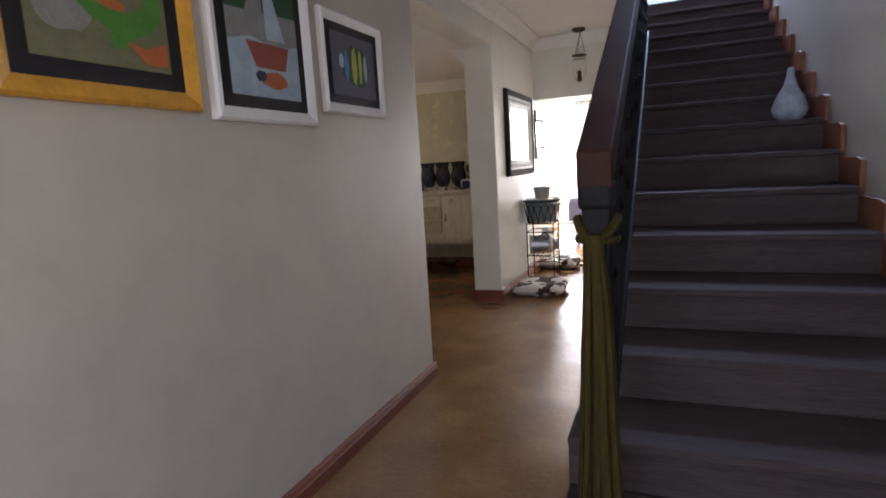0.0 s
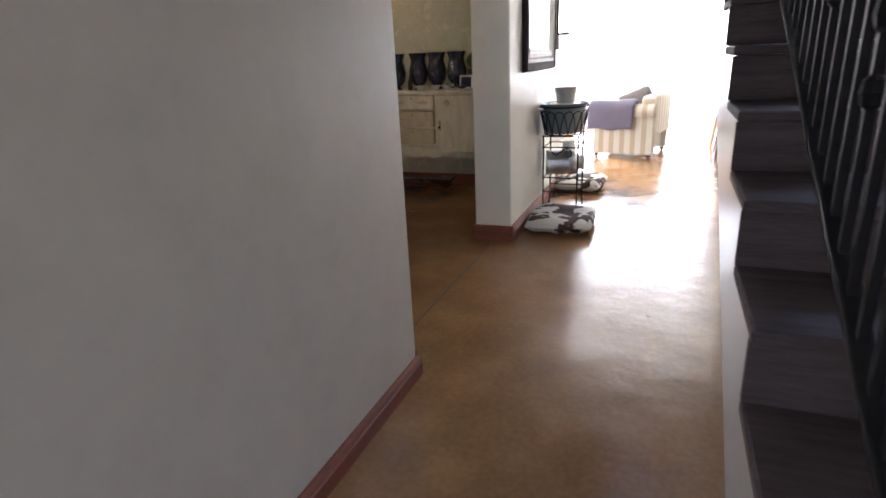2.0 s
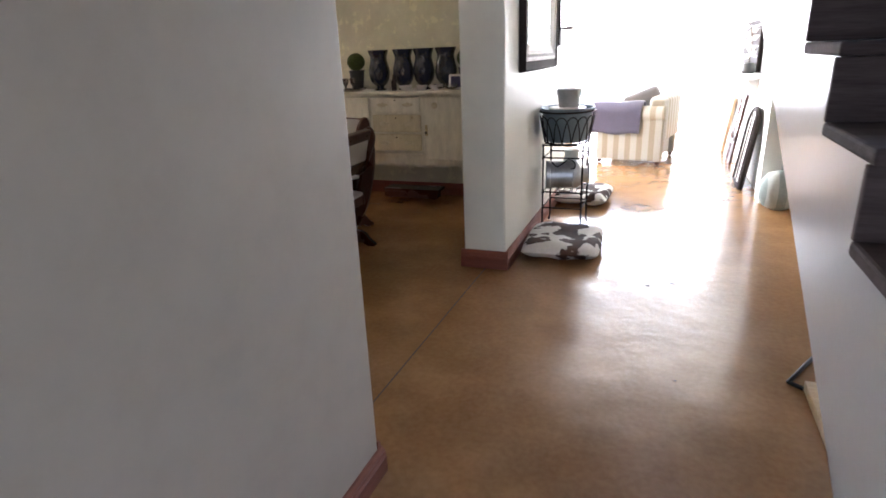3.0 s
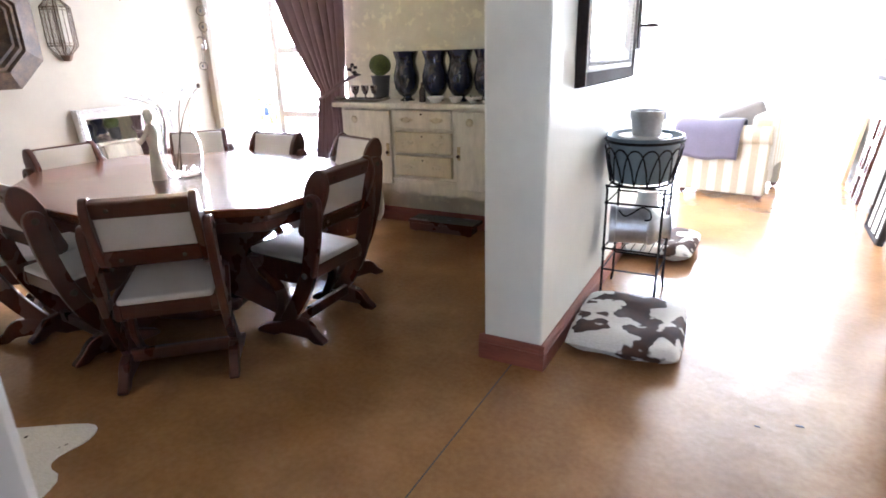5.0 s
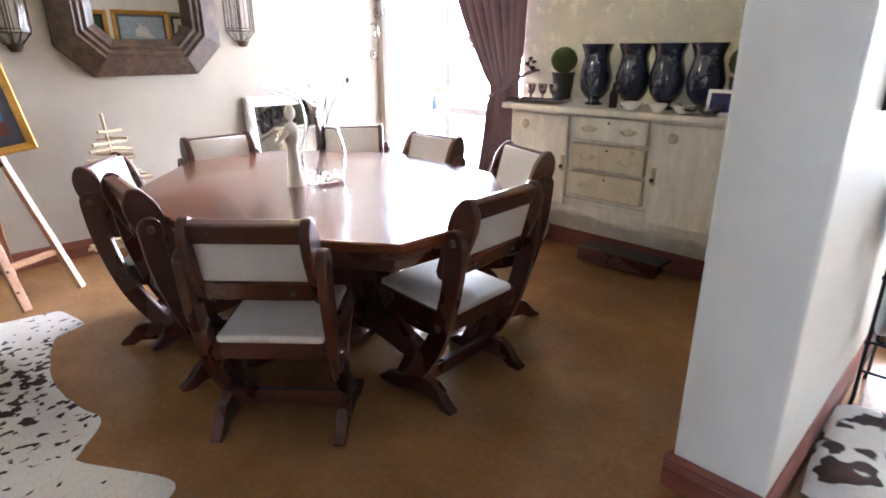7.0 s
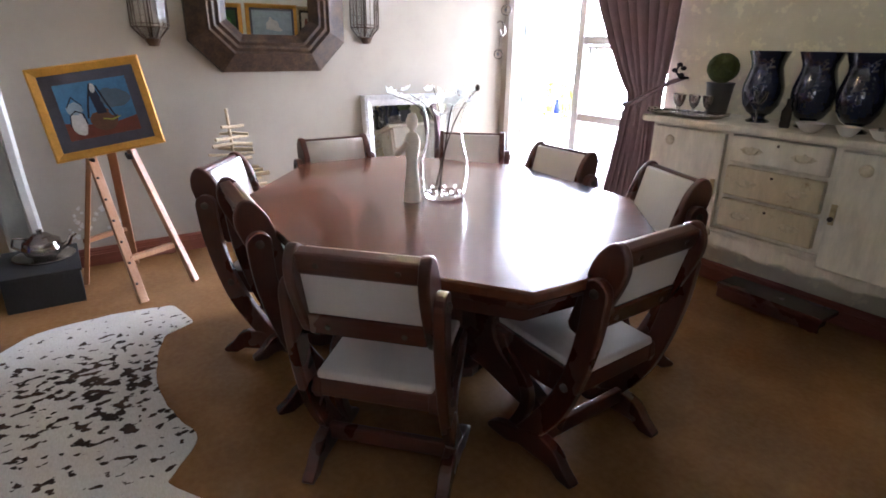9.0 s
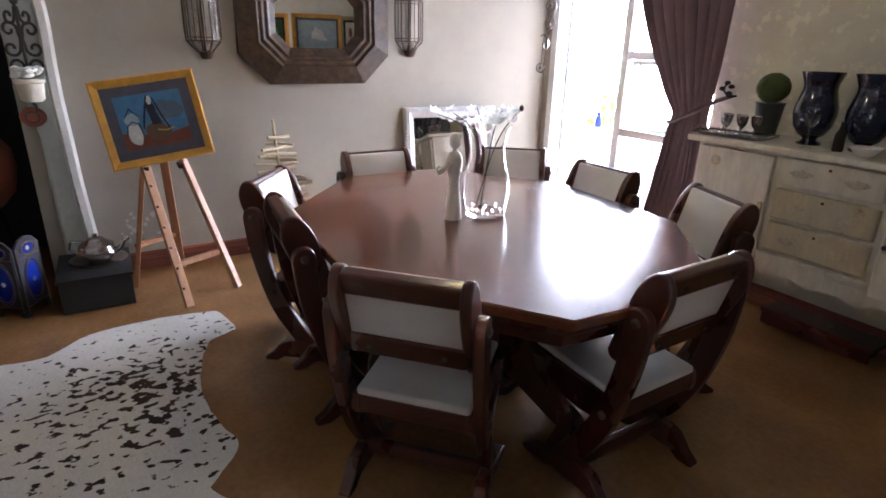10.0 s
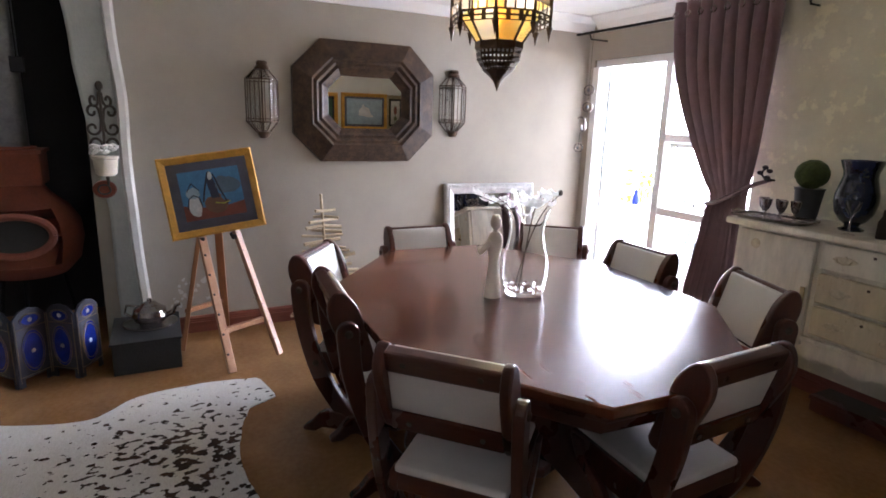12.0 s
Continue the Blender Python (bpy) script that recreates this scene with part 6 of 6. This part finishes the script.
part("back", box(-0.05, -0.01, -0.30, 0.05, 0.0, 0.30, 0.004), M_STEAM, ws)
for _z in (0.16, -0.16):
    part("ring", tube([(0.09 * math.cos(t), -0.06 - 0.05 * math.sin(t), _z) for t in np.linspace(0, 6.28, 18)], 0.008, 6), M_STEAM, ws)
part("glass_shade", lathe([(0.075, -0.16), (0.08, 0), (0.075, 0.16)], 20, sy=0.6, m=pose(0, -0.06, 0)), M_GLASS, ws, smooth=True)

ps = thing("plant_stand", "black wrought iron plant stand holding an oval tub", "plant stand", pose(-0.775, 6.78, 0) @ Matrix.Diagonal((0.87, 0.9, 0.93, 1)))
LEGS = [(-0.17, -0.18), (0.17, -0.18), (-0.17, 0.18), (0.17, 0.18)]
for x, y in LEGS:
    part("leg", tube([(x * 1.05, y, 0), (x, y, 0.06), (x, y, 0.70), (x * 1.05, y, 0.73)], 0.0085, 6), M_IRON, ps)
    for z in (0.33, 0.62):
        part("knuckle", ball(x, y, z, 0.014), M_IRON, ps)
for z in (0.20, 0.335, 0.62, 0.72):
    part("frame_ring", tube([(-0.17, -0.18, z), (0.17, -0.18, z), (0.17, 0.18, z), (-0.17, 0.18, z), (-0.17, -0.18, z)], 0.006, 5), M_IRON, ps)
for i in range(7):
    part("shelf_bar", tube([(-0.17 + 0.34 * i / 6, -0.18, 0.337), (-0.17 + 0.34 * i / 6, 0.18, 0.337)], 0.004, 5), M_IRON, ps)
for z, rx, ry in ((0.735, 0.185, 0.235), (0.985, 0.235, 0.30)):
    part("basket_rim", tube([(rx * math.cos(t), ry * math.sin(t), z) for t in np.linspace(0, 2 * math.pi, 36)], 0.008, 6), M_IRON, ps)
for i in range(16):
    a0, a1 = 2 * math.pi * i / 16, 2 * math.pi * (i + 2) / 16
    pts = []
    for s in np.linspace(0, 1, 11):
        h = 1 - abs(2 * s - 1) ** 2.6
        a = a0 + (a1 - a0) * s
        pts.append(((0.19 + 0.045 * h) * math.cos(a), (0.24 + 0.055 * h) * math.sin(a), 0.735 + 0.215 * h))
    part("hoop", tube(pts, 0.005, 5), M_IRON, ps)
part("scroll", tube([tuple(v) for v in smooth_line([(-0.09, -0.185, 0.585), (-0.05, -0.185, 0.55), (0.0, -0.185, 0.575), (0.05, -0.185, 0.61), (0.10, -0.185, 0.59), (0.105, -0.185, 0.545), (0.07, -0.185, 0.535)], 5)], 0.005, 6), M_IRON, ps)
tub = [(0.165, 0.737), (0.185, 0.76), (0.215, 0.97), (0.23, 1.0), (0.235, 1.005), (0.225, 1.005), (0.208, 0.97), (0.178, 0.77), (0.0, 0.765)]
tagged(_placed(part("oval_tub", lathe([(r * 0.86, (z - 0.737) * 0.93) for r, z in tub], 40, sy=1.28), M_TUB, smooth=True), (-0.775, 6.78, 0.69)), "blue-grey enamelled oval tub set in the stand", "tub")
tagged(_placed(part("enamel_plate", lathe([(0.12, 0), (0.135, 0.006), (0.135, 0.012), (0, 0.014)], 28), M_CERAM, smooth=True), (-0.765, 6.70, 0.932)), "white enamel plate across the tub", "plate")
bk = [(0.072, 0), (0.074, 0.005), (0.088, 0.125), (0.093, 0.13), (0.086, 0.13), (0.07, 0.01), (0, 0.01)]
for x, y, z in ((-0.755, 6.70, 0.945),):
    bq = thing("bucket", "small galvanised steel bucket on the tub", "bucket", pose(x, y, z))
    part("pail", lathe([(r, h) for r, h in bk], 28), M_STEEL, bq, smooth=True)
    for s in (-1, 1):
        part("ear", box(s * 0.088 - 0.004, -0.015, 0.08, s * 0.088 + 0.004, 0.015, 0.12, 0.002), M_STEEL, bq)
ch = thing("milk_can", "galvanised steel can lying on its side on the shelf", "milk can", pose(-0.775, 6.76, 0.425) @ pose(0, 0, 0, 0, 90, 12))
part("can", lathe([(0.105, -0.15), (0.112, -0.145), (0.112, -0.12), (0.105, -0.115), (0.105, 0.05), (0.112, 0.055), (0.112, 0.08), (0.09, 0.11), (0.065, 0.14), (0.065, 0.17), (0.08, 0.18), (0.07, 0.18), (0, 0.15)], 30), M_STEEL, ch, smooth=True)
part("handle", tube([tuple(v) for v in smooth_line([(0.10, 0, -0.06), (0.145, 0, -0.05), (0.155, 0, 0.0), (0.145, 0, 0.05), (0.10, 0, 0.06)], 5)], 0.006, 8), M_STEEL, ch, smooth=True)
jg = thing("jug", "grey enamel jug behind the steel can", "jug", pose(-0.75, 6.90, 0.32))
part("body", lathe([(0.06, 0), (0.075, 0.03), (0.07, 0.18), (0.055, 0.24), (0.06, 0.28), (0, 0.26)], 24), M_CERAM, jg, smooth=True)
part("handle", tube([(0.06, 0, 0.24), (0.12, 0, 0.22), (0.11, 0, 0.1), (0.07, 0, 0.07)], 0.009, 6), M_CERAM, jg, smooth=True)


def hide_cushion(at, w, d, h, rz, seed):
    b = bmesh.new()
    n = 26
    for side in (1, -1):
        g = [[None] * (n + 1) for _ in range(n + 1)]
        for i in range(n + 1):
            for j in range(n + 1):
                u, v = 2 * i / n - 1, 2 * j / n - 1
                pu = max(0.0, (1 - abs(u) ** 3.2) * (1 - abs(v) ** 3.2)) ** 0.42
                sag = 1 - 0.45 * math.exp(-(u * u + v * v) * 2.2)
                k = noise.noise((u * 2 + seed, v * 2, 0))
                zz = h * 0.5 * (1 + side * pu * (sag if side > 0 else 0.98) * (1 + 0.28 * k))
                g[i][j] = b.verts.new((u * w / 2 * (1 - 0.05 * abs(v) ** 2), v * d / 2 * (1 - 0.05 * abs(u) ** 2), zz))
        for i in range(n):
            for j in range(n):
                b.faces.new((g[i][j], g[i + 1][j], g[i + 1][j + 1], g[i][j + 1]))
    bmesh.ops.remove_doubles(b, verts=b.verts, dist=0.0005)
    ob = part("floor_cushion", b, M_HIDE2, smooth=True)
    _placed(ob, at, rz)
    return tagged(ob, "brown and white cowhide floor cushion on the screed", "cushion", "cowhide cushions")


hide_cushion((-0.685, 6.21, 0.0), 0.53, 0.66, 0.135, 3, 1)
hide_cushion((-0.735, 7.64, 0.0), 0.49, 0.58, 0.14, -2, 7)

hl = thing("hall_pendant", "glass bell hall lamp hung from bronze chains", "pendant lamp", pose(-0.385, 7.20, -0.06))
part("canopy", lathe([(0.0, 2.86), (0.075, 2.86), (0.07, 2.835), (0.02, 2.82), (0, 2.82)], 20), M_BRONZE, hl, smooth=True)
part("smoke_plate", lathe([(0.0, 2.59), (0.08, 2.575), (0.085, 2.565), (0.02, 2.56), (0, 2.56)], 20), M_BRONZE, hl, smooth=True)
for a in (0, 120, 240):
    part("chain", tube([(0.015, 0, 2.83), (0.065 * math.cos(radians(a)), 0.065 * math.sin(radians(a)), 2.575)], 0.003, 5), M_BRONZE, hl)
part("bell", lathe([(0.075, 2.53), (0.07, 2.45), (0.075, 2.38), (0.055, 2.32), (0.02, 2.30), (0.0, 2.30)], 24), M_GLASS, hl, smooth=True)
part("lamp_holder", lathe([(0.0, 2.28), (0.02, 2.285), (0.03, 2.31), (0.018, 2.34), (0.018, 2.40), (0, 2.41)], 14), M_BRONZE, hl, smooth=True)

# ---- lounge ----
sofa = thing("armchair", "striped cream and ochre armchair seen from its side", "armchair", pose(-0.40, 9.92, 0, 0, 0, -11) @ Matrix.Diagonal((0.96, 1, 0.92, 1)))
part("side_panel", box(-0.40, -0.42, 0.05, 0.41, -0.30, 0.62, 0.02), M_SOFA, sofa)
part("side_panel", box(-0.40, 0.30, 0.05, 0.41, 0.42, 0.62, 0.02), M_SOFA, sofa)
part("arm", tube([(-0.42, -0.36, 0.62), (0.42, -0.36, 0.66)], 0.10, 16), M_SOFA, sofa, smooth=True)
part("arm", tube([(-0.42, 0.36, 0.62), (0.42, 0.36, 0.66)], 0.10, 16), M_SOFA, sofa, smooth=True)
part("seat_base", box(-0.40, -0.30, 0.08, 0.35, 0.30, 0.36, 0.02), M_SOFA, sofa)
part("seat_cushion", box(-0.41, -0.29, 0.36, 0.22, 0.29, 0.50, 0.04, seg=4), M_SOFAY, sofa, smooth=True)
part("backrest", box(0.22, -0.40, 0.30, 0.44, 0.40, 0.86, 0.06, m=pose(0, 0, 0, 0, 0, 0), seg=4), M_SOFAY, sofa, smooth=True)
for x in (-0.36, 0.36):
    for y in (-0.37, 0.37):
        part("foot", ball(x, y, 0.03, 0.035, 0.035, 0.03), M_MAHOG, sofa, smooth=True)
b = bmesh.new()
g = []
drape = smooth_line([(-0.27, 0.60), (-0.29, 0.68), (-0.36, 0.762), (-0.455, 0.70), (-0.478, 0.60), (-0.486, 0.40)], 4)
for i in range(17):
    u = i / 16
    row = []
    for j, p in enumerate(drape):
        s = j / (len(drape) - 1)
        row.append(b.verts.new((-0.45 + (0.62 - 0.03 * s) * u, p.x - 0.012 * noise.noise((u * 6, s * 3, 2)) * s, p.y + 0.025 * u * (1 - s) + 0.012 * math.sin(u * 9) * s)))
    g.append(row)
for r0, r1 in zip(g, g[1:]):
    for j in range(len(drape) - 1):
        b.faces.new((r0[j], r1[j], r1[j + 1], r0[j + 1]))
th = tagged(_placed(part("throw", b, M_THROW, smooth=True), (-0.40, 9.92, -0.03), -11), "mauve throw draped over the armchair arm", "throw")
so = th.modifiers.new("thickness", "SOLIDIFY")
so.thickness = 0.012
cu = tagged(_placed(part("scatter_cushion", box(-0.22, -0.06, -0.18, 0.22, 0.06, 0.18, 0.055, seg=4), mat("grey_linen", (0.13, 0.115, 0.11), 0.9, fine=160, bump=0.4), smooth=True), (-0.33, 9.93, 0.66, 12, -22, -11)), "dark grey linen cushion leaning in the armchair", "cushion")

lw = tagged(thing("window_2", "tall white framed glazed lounge doors", "glazed doors"), kind="structure")
for x in (-1.6, -0.80, -0.02, 0.72):
    part("stile", box(x, 12.62, 0, x + 0.05, 12.68, 2.45, 0.005), M_WHITE, lw)
for z in (0.0, 2.40):
    part("rail", box(-1.6, 12.63, z, 0.78, 12.67, z + 0.05, 0.005), M_WHITE, lw)
vg = thing("iron_valance", "black scrolled iron valance hung at the top of the opening", "valance", pose(-0.85, 12.35, 2.42))
for x in (-0.3, 0.3):
    part("hanger", tube([(x, 0, 0.06), (x, 0, 0.48)], 0.004, 5), M_IRON, vg)
part("bar", tube([(-0.36, 0, 0.06), (0.36, 0, 0.06)], 0.008, 5), M_IRON, vg)
for i in range(9):
    part("scroll", tube([(-0.34 + 0.08 * i + 0.03 * math.sin(t), 0, 0.0 - 0.05 * math.cos(t)) for t in np.linspace(0, 5, 14)], 0.010, 5), M_IRON, vg)

mp = thing("mantel_shelf", "white mantel shelf on the lounge wall", "mantel shelf")
part("shelf", box(0.60, 8.85, 1.0, 0.78, 10.6, 1.05, 0.008), M_WHITE, mp)
part("corbel", prism([(0.78, 0.78), (0.78, 1.0), (0.66, 1.0)], 0.07, "xz", 9.06), M_WHITE, mp)
part("corbel", prism([(0.78, 0.78), (0.78, 1.0), (0.66, 1.0)], 0.07, "xz", 10.2), M_WHITE, mp)
fv = thing("mantel_flowers", "white orchids in a dark vase on the mantel shelf", "vase of flowers", pose(0.66, 9.0, 1.05))
part("vase", lathe([(0.05, 0), (0.07, 0.02), (0.06, 0.08), (0.05, 0.1), (0, 0.1)], 18), M_POT, fv, smooth=True)
part("stem", tube([(0, 0, 0.09), (0.01, 0.02, 0.3), (-0.03, -0.03, 0.46)], 0.005, 5), M_TWIG, fv)
for i in range(9):
    part("bloom", ball(rr.uniform(-0.07, 0.05), rr.uniform(-0.07, 0.07), 0.16 + 0.035 * i, 0.035, 0.03, 0.025, rough=0.4), M_PETAL, fv, smooth=True)
sh = thing("wall_panel", "dark louvred panel standing on the mantel shelf", "panel")
part("board", box(0.735, 9.05, 1.052, 0.775, 10.45, 1.56, 0.004), M_STEAM, sh)
for i in range(5):
    part("batten", box(0.727, 9.05, 1.10 + 0.10 * i, 0.737, 10.45, 1.11 + 0.10 * i), M_GREYIRON, sh)
# frames stacked against the lounge wall
cb = tagged(_placed(part("leaning_board", box(-0.02, -0.42, 0, 0.02, 0.42, 0.68, 0.004), M_CARD), (0.655, 11.0, 0.0, 0, 7, 0)), "tan board leaning on the lounge wall", "board")
fs = thing("folding_stool", "folded dark wooden stool leaning on the lounge wall", "folding stool", pose(0.66, 9.85, 0, 0, 7, 0))
for y in (-0.22, -0.10, 0.10, 0.22):
    part("leg", box(-0.015, y - 0.02, 0, 0.015, y + 0.02, 0.80, 0.004), M_MAHOG, fs)
for z in (0.22, 0.50, 0.74):
    part("rung", box(-0.012, -0.22, z, 0.012, 0.22, z + 0.05, 0.004), M_MAHOG, fs)
af = thing("arched_frame", "arched dark frame with pale panel leaning on the wall", "frame", pose(0.65, 8.62, 0, 0, 7, 0))
arch = [(-0.26, 0), (-0.26, 0.56)] + [(0.26 * math.cos(t), 0.56 + 0.18 * math.sin(t)) for t in np.linspace(math.pi, 0, 14)] + [(0.26, 0.56), (0.26, 0)]
part("panel", prism([(u * 0.93, 0.02 + v * 0.95) for u, v in arch], 0.012, "yz", -0.006), P_CREAM, af)
part("frame", tube([(0, u, v) for u, v in arch] + [(0, -0.26, 0)], 0.026, 8), M_STEAM, af)
for y in (-0.1, 0.1):
    part("slat", box(-0.014, y - 0.018, 0, 0.014, y + 0.018, 0.68, 0.003), M_STEAM, af)

# under the stairs
un = thing("folded_hide", "folded pale hide and board lying under the stairs", "folded hide", pose(0, 0, 0))
part("board", box(0.535, 3.75, 0.0, 0.95, 4.70, 0.045, 0.006), M_DRIFT, un)
part("hide", box(0.60, 4.35, 0.047, 0.98, 4.88, 0.085, 0.015), M_HIDE2, un)
part("strap", tube([(0.535, 4.69, 0.01), (0.488, 4.73, 0.01), (0.58, 4.90, 0.01), (0.68, 5.08, 0.01)], 0.010, 5), M_IRON, un)
